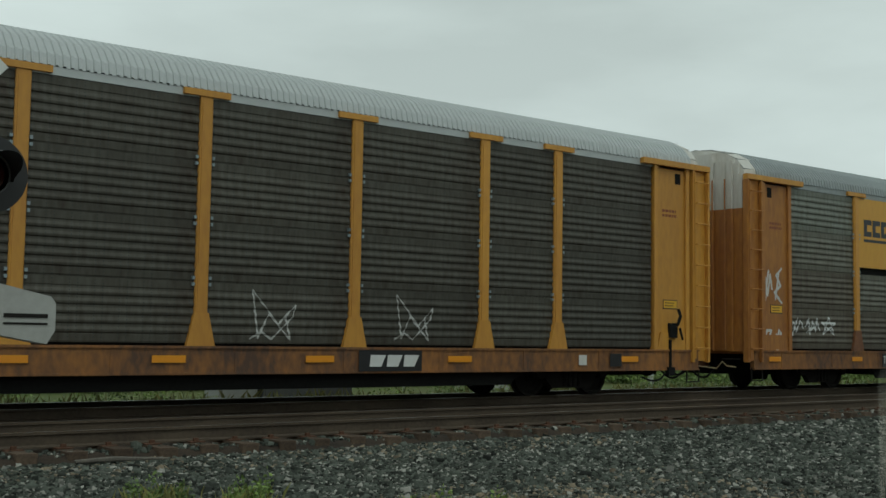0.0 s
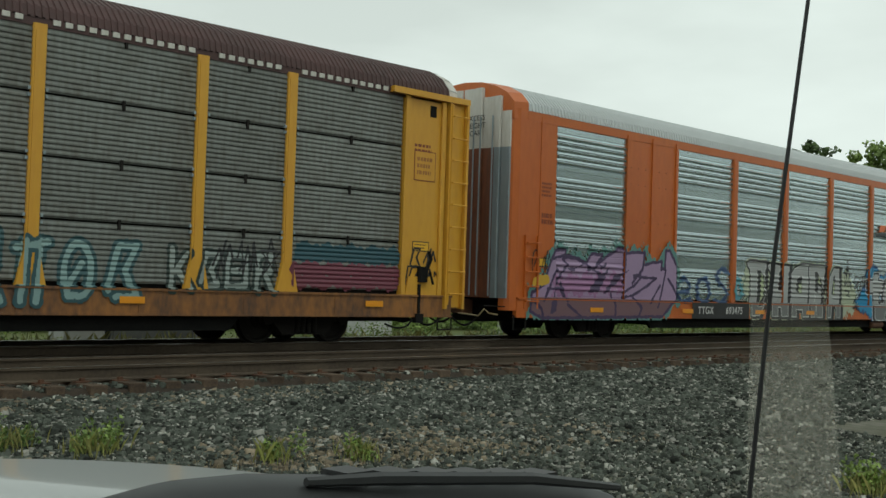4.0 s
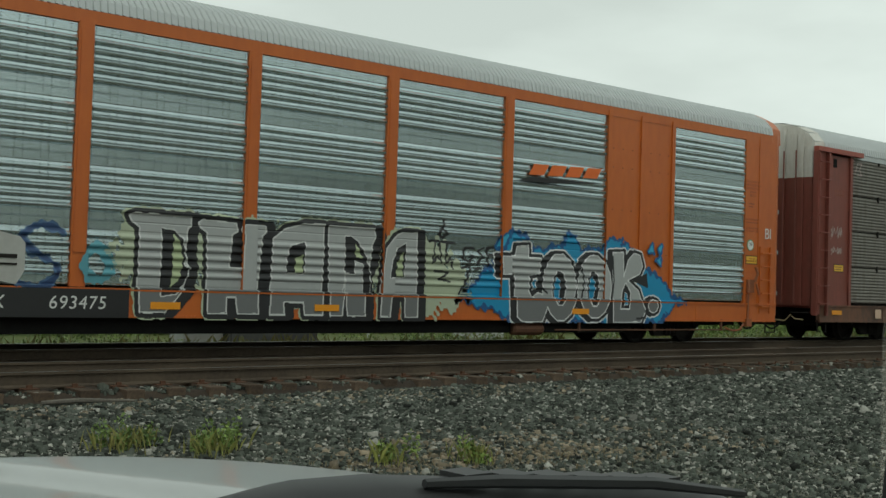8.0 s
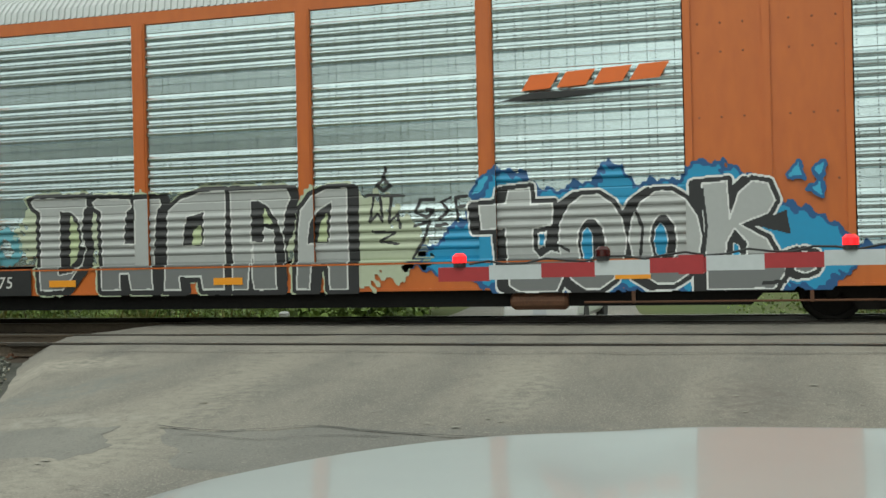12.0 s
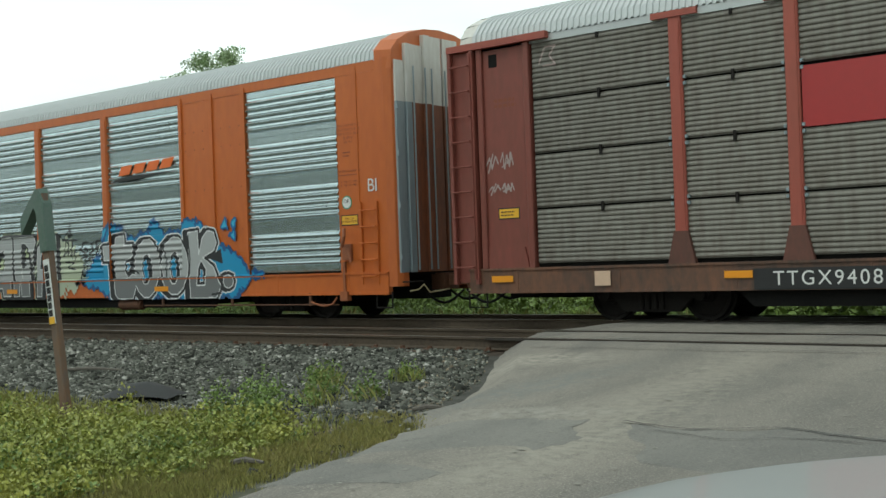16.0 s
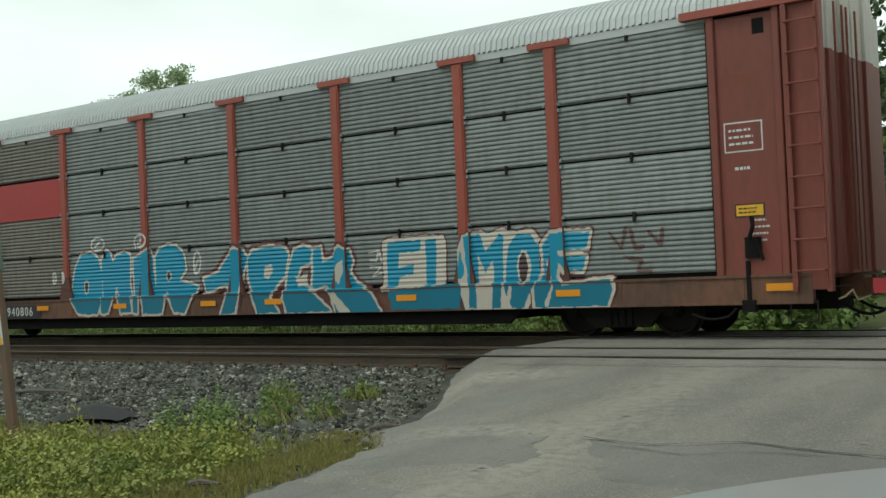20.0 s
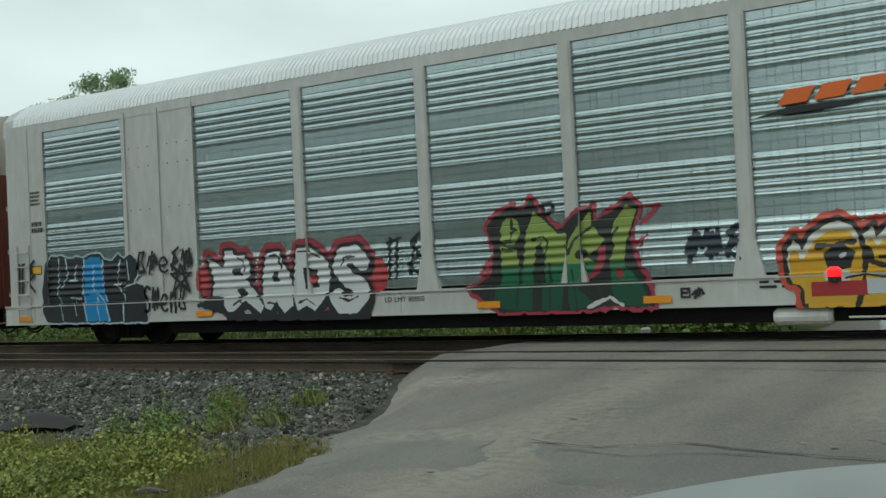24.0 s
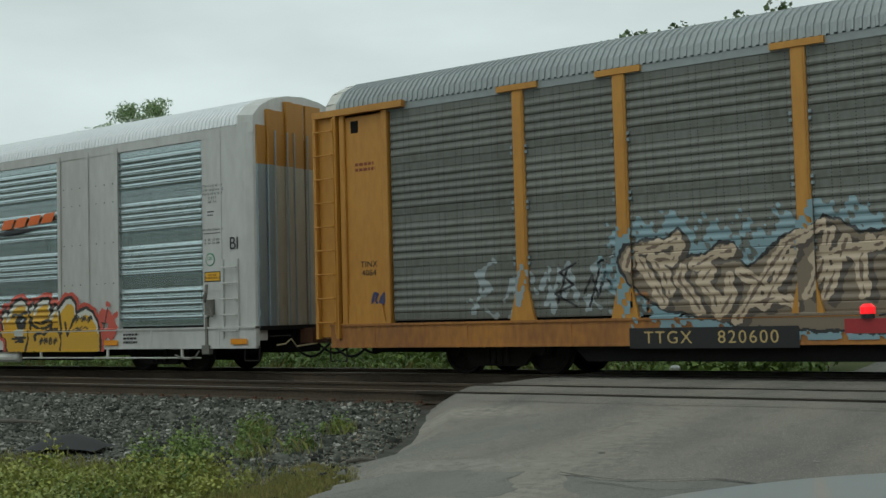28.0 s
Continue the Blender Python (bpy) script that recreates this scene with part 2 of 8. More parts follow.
# ---- mesh building ----
class Mesh:
    """Collects plain faces, with a material index each, and makes one mesh."""

    def __init__(self):
        self.v, self.f, self.m = [], [], []

    def face(self, pts, m=0):
        k = len(self.v)
        self.v += [tuple(p) for p in pts]
        self.f.append(tuple(range(k, k + len(pts))))
        self.m.append(m)

    def box(self, x0, x1, y0, y1, z0, z1, m=0, c=0.0):
        """A box; c chamfers its upright edges."""
        k = len(self.v)
        ring = [(x0, y0), (x1, y0), (x1, y1), (x0, y1)] if not c else [
            (x0 + c, y0), (x1 - c, y0), (x1, y0 + c), (x1, y1 - c), (x1 - c, y1), (x0 + c, y1), (x0, y1 - c), (x0, y0 + c)]
        n = len(ring)
        self.v += [(x, y, z0) for x, y in ring] + [(x, y, z1) for x, y in ring]
        self.f += [(k + i, k + (i + 1) % n, k + n + (i + 1) % n, k + n + i) for i in range(n)]
        self.f += [tuple(k + i for i in reversed(range(n))), tuple(k + n + i for i in range(n))]
        self.m += [m] * (n + 2)
        return self

    def prism(self, pts, y0, y1, m=0):
        """An outline in x and z, drawn out from y0 to y1."""
        k, n = len(self.v), len(pts)
        self.v += [(x, y0, z) for x, z in pts] + [(x, y1, z) for x, z in pts]
        self.f += [(k + i, k + (i + 1) % n, k + n + (i + 1) % n, k + n + i) for i in range(n)]
        self.f += [tuple(k + i for i in range(n)), tuple(k + n + i for i in reversed(range(n)))]
        self.m += [m] * (n + 2)
        return self

    def tube(self, path, r, n=8, m=0, cap=True):
        """A round bar along a path; r is one radius or one for each point."""
        path = [Vector(p) for p in path]
        rs = r if isinstance(r, (list, tuple)) else [r] * len(path)
        k = len(self.v)
        side = None
        for i, p in enumerate(path):
            d = (path[min(i + 1, len(path) - 1)] - path[max(i - 1, 0)]).normalized()
            a = side if side is not None and abs(side.dot(d)) < 0.9 else (Vector((0, 0, 1)) if abs(d.z) < 0.9 else Vector((1, 0, 0)))
            u = (a - d * a.dot(d)).normalized()
            side = u
            w = d.cross(u)
            self.v += [tuple(p + (u * math.cos(q) + w * math.sin(q)) * rs[i]) for q in (2 * math.pi * j / n for j in range(n))]
        for i in range(len(path) - 1):
            self.f += [(k + i * n + j, k + i * n + (j + 1) % n, k + (i + 1) * n + (j + 1) % n, k + (i + 1) * n + j) for j in range(n)]
            self.m += [m] * n
        if cap:
            self.f += [tuple(k + j for j in reversed(range(n))), tuple(k + (len(path) - 1) * n + j for j in range(n))]
            self.m += [m, m]
        return self

    def turned(self, profile, axis="y", centre=(0, 0, 0), n=20, m=0):
        """A turned body: profile of (radius, place along the axis)."""
        k = len(self.v)
        for r, a in profile:
            for j in range(n):
                q = 2 * math.pi * j / n
                p = {"y": (r * math.cos(q), a, r * math.sin(q)), "z": (r * math.cos(q), r * math.sin(q), a), "x": (a, r * math.cos(q), r * math.sin(q))}[axis]
                self.v.append(tuple(p[i] + centre[i] for i in range(3)))
        for i in range(len(profile) - 1):
            self.f += [(k + i * n + j, k + i * n + (j + 1) % n, k + (i + 1) * n + (j + 1) % n, k + (i + 1) * n + j) for j in range(n)]
            self.m += [m] * n
        self.f += [tuple(k + j for j in reversed(range(n))), tuple(k + (len(profile) - 1) * n + j for j in range(n))]
        self.m += [m, m]
        return self

    def done(self, name, mats):
        me = bpy.data.meshes.new(name)
        me.from_pydata(self.v, [], self.f)
        for mt in mats if isinstance(mats, (list, tuple)) else [mats]:
            me.materials.append(mt)
        if any(self.m):
            me.polygons.foreach_set("material_index", self.m)
        me.update()
        return me


def part(name, mesh, mats, parent, label="", at=None):
    """One mesh object under a thing or a part."""
    me = mesh.done(name, mats) if isinstance(mesh, Mesh) else mesh
    ob = new(name, me)
    ob.parent = parent
    if at is not None:
        ob.matrix_basis = at
    return tagged(ob, label)


def thing(name, label, category, at=None, group="", kind=""):
    ob = new(name)
    if at is not None:
        ob.matrix_basis = at
    return tagged(ob, label, category, group, kind)


def smooth(me, angle=35):
    """Rounded shading but for sharp edges."""
    me.polygons.foreach_set("use_smooth", [True] * len(me.polygons))
    bm = bmesh.new()
    bm.from_mesh(me)
    lim = radians(angle)
    for e in bm.edges:
        e.smooth = len(e.link_faces) == 2 and e.calc_face_angle(0) < lim
    bm.to_mesh(me)
    bm.free()
    return me


def lettering(text, size, x, y, z, mat, parent, name="lettering", label="", wide=1.0, lean=0.0, space=1.0, at=None):
    """Flat letters on a wall that faces south, centred on x."""
    cu = bpy.data.curves.new(name, "FONT")
    cu.body, cu.size, cu.align_x, cu.align_y, cu.shear, cu.space_character = text, size, "CENTER", "CENTER", lean, space
    cu.extrude = 0.001
    tmp = bpy.data.objects.new(name, cu)
    me = bpy.data.meshes.new_from_object(tmp)
    bpy.data.objects.remove(tmp)
    me.materials.clear()
    me.materials.append(mat)
    me.transform(pose(0, 0, 0, 90) @ Matrix.Diagonal((wide, 1, 1, 1)))
    if name == "stencil":
        ob = part(name, me, None, parent, label, pose(x, y, z))
        return tagged(ob, label, kind="stuff")
    # every letter that stands alone becomes a piece of its own
    bm = bmesh.new()
    bm.from_mesh(me)
    bm.verts.ensure_lookup_table()
    left, groups = set(range(len(bm.verts))), []
    while left:
        todo, seen = [min(left)], set()
        while todo:
            i = todo.pop()
            if i not in seen:
                seen.add(i)
                todo += [e.other_vert(bm.verts[i]).index for e in bm.verts[i].link_edges]
        left -= seen
        groups.append(seen)
    first = None
    for seen in groups:
        order = {i: k for k, i in enumerate(sorted(seen))}
        one = bpy.data.meshes.new("letter")
        one.from_pydata([bm.verts[i].co[:] for i in order], [], [[order[v.index] for v in f.verts] for f in bm.faces if f.verts[0].index in order])
        one.materials.append(mat)
        first = part("letter", one, None, parent, label, at or pose(x, y, z))
    bm.free()
    return first


# ---- the train ----
TRACK_FAR, TRACK_NEAR, RAIL = 18.15, 14.17, 0.04
HALF = 13.55           # half the body's length
SIDE = -1.5            # the near side's plane, from the track's middle
ROWS = (1.03, 1.985, 2.925, 3.865, 4.86)
MIDDLES = (-89.87, -61.2, -32.5, -3.75, 24.92, 53.58, 82.24)


def ribs(kind):
    """The outline of one sheet: (share of its height, how far it stands out)."""
    if kind == "fine":
        pts, n = [(0.03, 0.0)], 11
        for i in range(n):
            a = 0.04 + 0.95 * i / n
            w = 0.95 / n
            pts += [(a, 0), (a + 0.18 * w, 0.016), (a + 0.45 * w, 0.016), (a + 0.85 * w, 0)]
        return pts + [(1, 0)]
    pts, n = [(0, 0), (0.012, 0.0), (0.02, 0.008), (0.13, 0.008)], 5
    d = 0.5 if kind == "low" else 1.0
    for i in range(n):
        a = 0.14 + 0.72 * i / n
        w = 0.72 / n
        pts += [(a, 0), (a + 0.14 * w, 0.036 * d), (a + 0.38 * w, 0.042 * d), (a + 0.72 * w, 0.004 * d), (a + 0.98 * w, 0)]
    return pts + [(0.87, 0.008), (1, 0.008)]


RIBS = {k: ribs(k) for k in ("fine", "bold", "low")}


def stand_out(kind, z):
    """How far a ribbed side stands out at height z."""
    for a, b in zip(ROWS, ROWS[1:]):
        if a <= z <= b:
            pts = RIBS[kind]
            return float(np.interp((z - a) / (b - a), [p[0] for p in pts], [p[1] for p in pts]))
    return 0.0


SHEETS = {}


def sheet(width, row, kind, mat):
    """One ribbed sheet, its middle at x = 0, its foot at z = 0; alike sheets share a mesh."""
    key = (round(width, 2), row, kind, mat.name)
    if key not in SHEETS:
        h = ROWS[row + 1] - ROWS[row] - 0.006
        m = Mesh()
        prof = [(s * h, -o) for s, o in RIBS[kind]]
        w = width / 2
        for (za, ya), (zb, yb) in zip(prof, prof[1:]):
            m.face([(-w, ya, za), (w, ya, za), (w, yb, zb), (-w, yb, zb)])
        for s in (-w, w):
            for (za, ya), (zb, yb) in zip(prof, prof[1:]):
                m.face([(s, ya, za), (s, yb, zb), (s, 0.05, zb), (s, 0.05, za)])
        m.face([(-w, 0.05, prof[0][0]), (w, 0.05, prof[0][0]), (w, prof[0][1], prof[0][0]), (-w, prof[0][1], prof[0][0])])
        m.face([(-w, 0.05, h), (-w, prof[-1][1], h), (w, prof[-1][1], h), (w, 0.05, h)])
        SHEETS[key] = m.done("side_panel", mat)
    return SHEETS[key]


def roof_mesh(length, low, crown, mat, trim, pitch=0.29):
    """A curved roof of cross-ribbed sheets, with an edge band."""
    m = Mesh()
    prof = [(-1.53, low), (-1.5, low + 0.18), (-1.3, low + (crown - low) * 0.55), (-0.95, low + (crown - low) * 0.8), (-0.5, low + (crown - low) * 0.95), (0, crown)]
    prof += [(-y, z) for y, z in prof[-2::-1]]
    n = int(length / pitch)
    xs, rise = [], []
    for i in range(n):
        a = -length / 2 + i * length / n
        p = length / n
        xs += [a, a + 0.38 * p, a + 0.48 * p, a + 0.80 * p, a + 0.90 * p]
        rise += [0, 0, 0.021, 0.021, 0]
    xs.append(length / 2)
    rise.append(0)
    k = len(prof)
    for x, h in zip(xs, rise):
        for y, z in prof:
            r = math.hypot(y, (z - low + 0.6))
            m.v.append((x, y * (1 + h / r), z + h * 0.9))
    for i in range(len(xs) - 1):
        for j in range(k - 1):
            m.f.append((i * k + j, (i + 1) * k + j, (i + 1) * k + j + 1, i * k + j + 1))
            m.m.append(0)
    m.f += [tuple(reversed(range(k))), tuple((len(xs) - 1) * k + j for j in range(k))]
    m.m += [0, 0]
    # lap seams with bolt heads along every fourth sheet
    return m.done("roof", [mat, trim])


def wheelset():
    m = Mesh()
    for s in (-1, 1):
        y = 0.74 * s
        m.turned([(0.05, y - 0.07 * s), (0.2, y - 0.07 * s), (0.36, y - 0.03 * s), (0.42, y - 0.07 * s), (0.455, y - 0.075 * s), (0.455, y - 0.05 * s), (0.42, y - 0.04 * s), (0.415, y + 0.06 * s), (0.36, y + 0.06 * s), (0.33, y + 0.0 * s), (0.14, y + 0.02 * s), (0.12, y + 0.08 * s)][::s], n=24)
        for i in range(5):
            q = 2 * math.pi * i / 5
            m.tube([(0.09 * math.cos(q), y + 0.05 * s, 0.09 * math.sin(q)), (0.09 * math.cos(q), y + 0.1 * s, 0.09 * math.sin(q))], 0.02, 6)
    m.tube([(0, -1.05, 0), (0, 1.05, 0)], 0.075, 12)
    return m.done("wheelset", DARK_STEEL)


def truck_frame():
    """One side of a three-piece truck with springs and a bolster end."""
    m = Mesh()
    for y in (-1.06, 0.96):
        m.prism([(-1.08, 0.52), (-0.98, 0.60), (-0.72, 0.60), (-0.5, 0.70), (0.5, 0.70), (0.72, 0.60), (0.98, 0.60), (1.08, 0.52), (1.02, 0.38), (0.74, 0.40), (0.52, 0.16), (-0.52, 0.16), (-0.74, 0.40), (-1.02, 0.38)], y, y + 0.12)
        for s in (-0.19, -0.06, 0.07, 0.2):
            m.turned([(0.05, 0.20), (0.055, 0.28), (0.05, 0.36), (0.055, 0.44), (0.05, 0.50)], "z", (s, y - 0.02, 0), 10)
        for s in (-0.88, 0.88):
            m.turned([(0.12, 0), (0.12, 0.06), (0.05, 0.08)][::1], "y", (s, y - 0.06 if y < 0 else y + 0.1, 0.46), 14)
    m.box(-0.25, 0.25, -1.12, 1.12, 0.46, 0.66)
    return m.done("truck", DARK_STEEL)


WHEELS, TRUCKS = wheelset(), truck_frame()
EDGES = {}              # where the plain bays of the flush-sided cars begin and end
AXLES = []              # every wheelset, to be turned as the train rolls


def car_base(label):
    return thing("autorack_car", label, "railcar", group="cars of the freight train")


def running_gear(car):
    for s in (-1, 1):
        tr = part("truck", TRUCKS, None, car, "dark greasy four-wheel truck", pose(9.95 * s, 0, RAIL))
        for a in (-0.88, 0.88):
            w = new("wheelset", WHEELS)
            w.parent = tr
            AXLES.append((w, a))
        m = Mesh()
        m.box(s * 13.3 - 0.35, s * 13.3 + 0.35, -0.22, 0.22, 0.60, 0.92)
        m.box(min(s * 13.5, s * 14.3), max(s * 13.5, s * 14.3), -0.1, 0.1, 0.68, 0.88, c=0.03)
        m.box(min(s * 14.15, s * 14.34), max(s * 14.15, s * 14.34), -0.2, 0.16, 0.60, 0.95, c=0.05)
        part("coupler", m, RUST, car, "rusty knuckle coupler")
        for y, sag in ((-0.45, 0.26), (0.3, 0.22)):
            part("air_hose", Mesh().tube([(s * (13.3 + 1.0 * t), y, 0.60 - sag * math.sin(math.pi * t)) for t in [i / 8 for i in range(9)]], 0.026, 6), BLACK_STEEL, car)
        part("cut_lever", Mesh().tube([(s * 13.62, -1.25, 0.60), (s * 13.62, -1.0, 0.62), (s * 13.72, -0.95, 0.72), (s * 13.74, -0.8, 0.56), (s * 13.74, -0.2, 0.60)], 0.016, 6), surface("pale_lever_paint", (0.48, 0.40, 0.24), 0.6, 0, (0.3, 0.22, 0.12), 6, 0.7), car, "pale bent uncoupling lever")
        part("handhold", Mesh().tube([(s * 13.57, -1.4, 0.78), (s * 13.66, -1.4, 0.78), (s * 13.66, -0.9, 0.78), (s * 13.57, -0.9, 0.78)], 0.014, 6), DARK_STEEL, car)
        part("corner_step", Mesh().tube([(s * 13.0, SIDE - 0.02, 0.6), (s * 13.0, SIDE - 0.02, 0.3), (s * 13.4, SIDE - 0.02, 0.3), (s * 13.4, SIDE - 0.02, 0.6)], 0.018, 6), DARK_STEEL, car)


def underframe(car):
    m = Mesh()
    m.box(-13.3, 13.3, -0.4, 0.4, 0.42, 0.95)
    m.prism([(-8.3, 0.60), (8.3, 0.60), (8.0, 0.30), (-8.0, 0.30)], -1.40, -1.34)
    m.prism([(-8.3, 0.60), (8.3, 0.60), (8.0, 0.30), (-8.0, 0.30)], 1.34, 1.40)
    for x in range(-8, 9, 2):
        m.box(x - 0.08, x + 0.08, -1.34, 1.34, 0.38, 0.9)
    m.box(-13.4, 13.4, -1.42, 1.42, 0.90, 0.99)
    part("underframe", m, BLACK_STEEL, car, "black grimy underframe")


def ladder(car, x0, x1, y, z0, z1, mat, n=8, stile=0.04):
    m = Mesh()
    for x in (x0, x1):
        m.box(x - stile, x + stile, y - 0.02, y + 0.05, z0, z1)
    for i in range(n):
        z = z0 + (z1 - z0) * (i + 0.5) / n
        m.tube([(x0, y, z), (x0, y - 0.06, z), (x1, y - 0.06, z), (x1, y, z)], 0.016, 6)
    part("ladder", m, mat, car)


def bars(car, x, z, w, h, rows, mat, y=SIDE - 0.008, name="stencil", seed=1, bold=1.0):
    """Writing too small to read: short bars in rows."""
    rnd = random.Random(seed)
    m = Mesh()
    for i in range(rows):
        zz = z + h / 2 - h * (i + 0.5) / rows
        a = x - w / 2
        end = x + w / 2 - rnd.random() * w * 0.25
        while a < end:
            b = min(a + w * rnd.uniform(0.08, 0.2), end)
            m.box(a, b, y - 0.002, y, zz - h / rows * 0.28 * bold, zz + h / rows * 0.28 * bold)
            a = b + w * 0.05
    tagged(part(name, m, mat, car), kind="stuff")


def plate(car, x, z, w, h, mat, y=SIDE - 0.01, name="plate", label="", border=None):
    m = Mesh()
    m.box(x - w / 2, x + w / 2, y - 0.004, y, z - h / 2, z + h / 2)
    if border:
        m.box(x - w / 2 + 0.02, x + w / 2 - 0.02, y - 0.007, y - 0.004, z - h / 2 + 0.02, z + h / 2 - 0.02, 1)
    return part(name, m, [mat, border] if border else mat, car, label)


def post(car, u, trim, cap=True, foot=True, w=0.11, cap_z=4.9, clip=None, foot_mat=None):
    m = Mesh()
    y = SIDE
    z1 = 4.90
    m.box(u - w, u + w, y - 0.055, y + 0.02, 1.0, z1, c=0.012)
    m.box(u - w + 0.03, u + w - 0.03, y - 0.07, y - 0.05, 1.5, z1 - 0.1)
    p = part("post", m, trim, car)
    if foot:
        part("post_foot", Mesh().prism([(u - 0.24, 0.99), (u + 0.24, 0.99), (u + w + 0.01, 1.5), (u - w - 0.01, 1.5)], y - 0.075, y), foot_mat or trim, p)
    if cap:
        m = Mesh()
        m.box(u - 0.40, u + 0.40, y - 0.08, y, cap_z - 0.02, cap_z + 0.08)
        part("post_cap", m, trim, p)
    if not cap and clip is trim:
        return
    # hinge lugs that clip the sheets to the post
    m = Mesh()
    for z in ROWS[1:-1]:
        for s in (-1, 1):
            m.box(u + s * (w + 0.03) - 0.022, u + s * (w + 0.03) + 0.022, y - 0.05, y, z - 0.07, z - 0.02)
            m.box(u + s * (w + 0.03) - 0.022, u + s * (w + 0.03) + 0.022, y - 0.05, y, z + 0.03, z + 0.08)
    tagged(part("sheet_clip", m, clip or STEEL_BLUE, p), kind="stuff")


def bay(car, a, b, kind, mat, skip=(), hinges=False):
    """The ribbed sheets between two posts."""
    for r in range(4):
        if r in skip:
            continue
        ob = new("side_panel", sheet(b - a, r, kind, mat[r] if isinstance(mat, tuple) else mat))
        ob.parent = car
        ob.matrix_basis = pose((a + b) / 2, SIDE, ROWS[r] + 0.003)
    if hinges:
        for r in range(1, 5):
            if r in skip or r - 1 in skip:
                continue
            part("latch", Mesh().box((a + b) / 2 - 0.022, (a + b) / 2 + 0.022, SIDE - 0.045, SIDE, ROWS[r] - 0.09, ROWS[r] + 0.07 * (r < 4)), DARK_STEEL, car)


def shell(car, roof, inner, low=4.98, crown=5.75, length=26.7, pitch=0.115):
    """The black inner core, the far side and the roof."""
    # black filling paints the hollow inside's shade behind the gaps between sheets
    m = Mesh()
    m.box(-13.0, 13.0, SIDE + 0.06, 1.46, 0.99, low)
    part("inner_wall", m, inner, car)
    part("roof", roof_mesh(length, low, crown, roof, roof, pitch), None, car)


def sill(car, mat, z0=0.56, z1=0.98):
    for y in (SIDE, 1.5):
        m = Mesh()
        m.box(-13.35, 13.35, y - 0.06, y + 0.06, z0, z1, c=0.01)
        m.box(-13.35, 13.35, y - 0.085, y + 0.07, z1 - 0.03, z1 + 0.01)
        m.box(-13.35, 13.35, y - 0.075, y + 0.06, z0 - 0.01, z0 + 0.025)
        for i in range(-6, 7):
            m.box(i * 2.05 - 0.02, i * 2.05 + 0.02, y - 0.068, y, z0, z1)
        part("side_sill", m, mat, car)


def reflector(car, us, z=0.80, w=0.42, mat=None):
    for u in us:
        plate(car, u, z, w, 0.11, mat or AMBER, SIDE - 0.088, "reflector", "amber reflector strip")


def end_wall(car, s, low_mat, top_mat, mid_mat, split=4.25, half=HALF):
    """The folding end doors: upright leaves, some deeper than others, with a painted upper part."""
    x = s * half
    leaves_ = ((-1.42, -1.16, 0.02, mid_mat), (-1.15, -0.98, 0.06, mid_mat), (-0.97, -0.62, 0.03, low_mat), (-0.61, -0.42, 0.08, low_mat), (-0.41, -0.03, 0.03, low_mat), (0.03, 0.5, 0.03, low_mat), (0.51, 0.9, 0.08, low_mat), (0.91, 1.42, 0.02, mid_mat))
    for y0, y1, d, mat in leaves_:
        m = Mesh()
        a, b = sorted((x - s * 0.1, x + s * d))
        hi = 5.04 if max(abs(y0), abs(y1)) > 1.2 else 5.38 if max(abs(y0), abs(y1)) > 0.7 else 5.6
        m.box(a, b, y0, y1, 0.96, split, 0, 0.01)
        m.box(a, b, y0, y1, split, hi, 1, 0.01)
        p = part("end_door", m, [mat, top_mat], car)
        if d == 0.02:
            for z in (1.2, 2.2, 3.2, 4.1):
                part("hinge", Mesh().box(min(x, x + s * 0.06), max(x, x + s * 0.06), y0 - 0.015, y0 + 0.04, z, z + 0.10), mat, p)
    for y in (-0.975, -0.615, -0.415, 0.0):
        part("lock_rod", Mesh().tube([(x + s * 0.10, y, 1.0), (x + s * 0.10, y, 4.95)], 0.018, 6), STEEL_BLUE if mid_mat is STEEL_BLUE else mid_mat, car, "door lock rod")


STEEL_BLUE = surface("blue_grey_galvanised_door", (0.30, 0.35, 0.37), 0.45, 0.4, (0.22, 0.26, 0.28), 3, 0.8, 0.2)
BROWN_END = surface("brown_end_door", (0.26, 0.085, 0.035), 0.6, 0.05, (0.12, 0.05, 0.03), 3, 0.9, 0.3)
AMBER = surface("amber_reflector", (0.75, 0.30, 0.02), 0.35, 0, (0.65, 0.24, 0.02), 8, 0.5)
WHITE = paint((0.72, 0.72, 0.70))
DIRTY_WHITE = surface("dirty_white_paint", (0.62, 0.61, 0.57), 0.55, 0, (0.42, 0.38, 0.32), 3, 0.6, 0.3)
PALE_TEXT = paint((0.68, 0.68, 0.66))
BLACK = paint((0.015, 0.015, 0.016))
RED_TEXT = paint((0.20, 0.045, 0.015))
SAFETY = paint((0.75, 0.42, 0.03))


def brake_wheel(car, u, mat):
    m = Mesh()
    m.box(u - 0.13, u + 0.11, SIDE - 0.12, SIDE, 1.24, 1.55, c=0.03)
    m.tube([(u - 0.02, SIDE - 0.2, 1.5), (u + 0.06, SIDE - 0.22, 1.7), (u + 0.03, SIDE - 0.18, 1.85)], 0.035, 8)
    m.tube([(u + 0.1, SIDE - 0.16, 1.45), (u + 0.18, SIDE - 0.18, 1.2)], 0.025, 6)
    m.tube([(u - 0.3, SIDE - 0.1, 0.5)] + [(u - 0.3 - 0.12 * i, SIDE - 0.1, 0.42 - 0.08 * math.sin(i * math.pi / 6)) for i in range(1, 7)], 0.02, 6)
    m.box(u - 0.13, u - 0.07, SIDE - 0.09, SIDE - 0.03, 0.5, 1.2)
    m.box(u - 0.2, u, SIDE - 0.12, SIDE, 0.44, 0.62)
    part("hand_brake", m, mat, car, "hand brake with lever and chain")


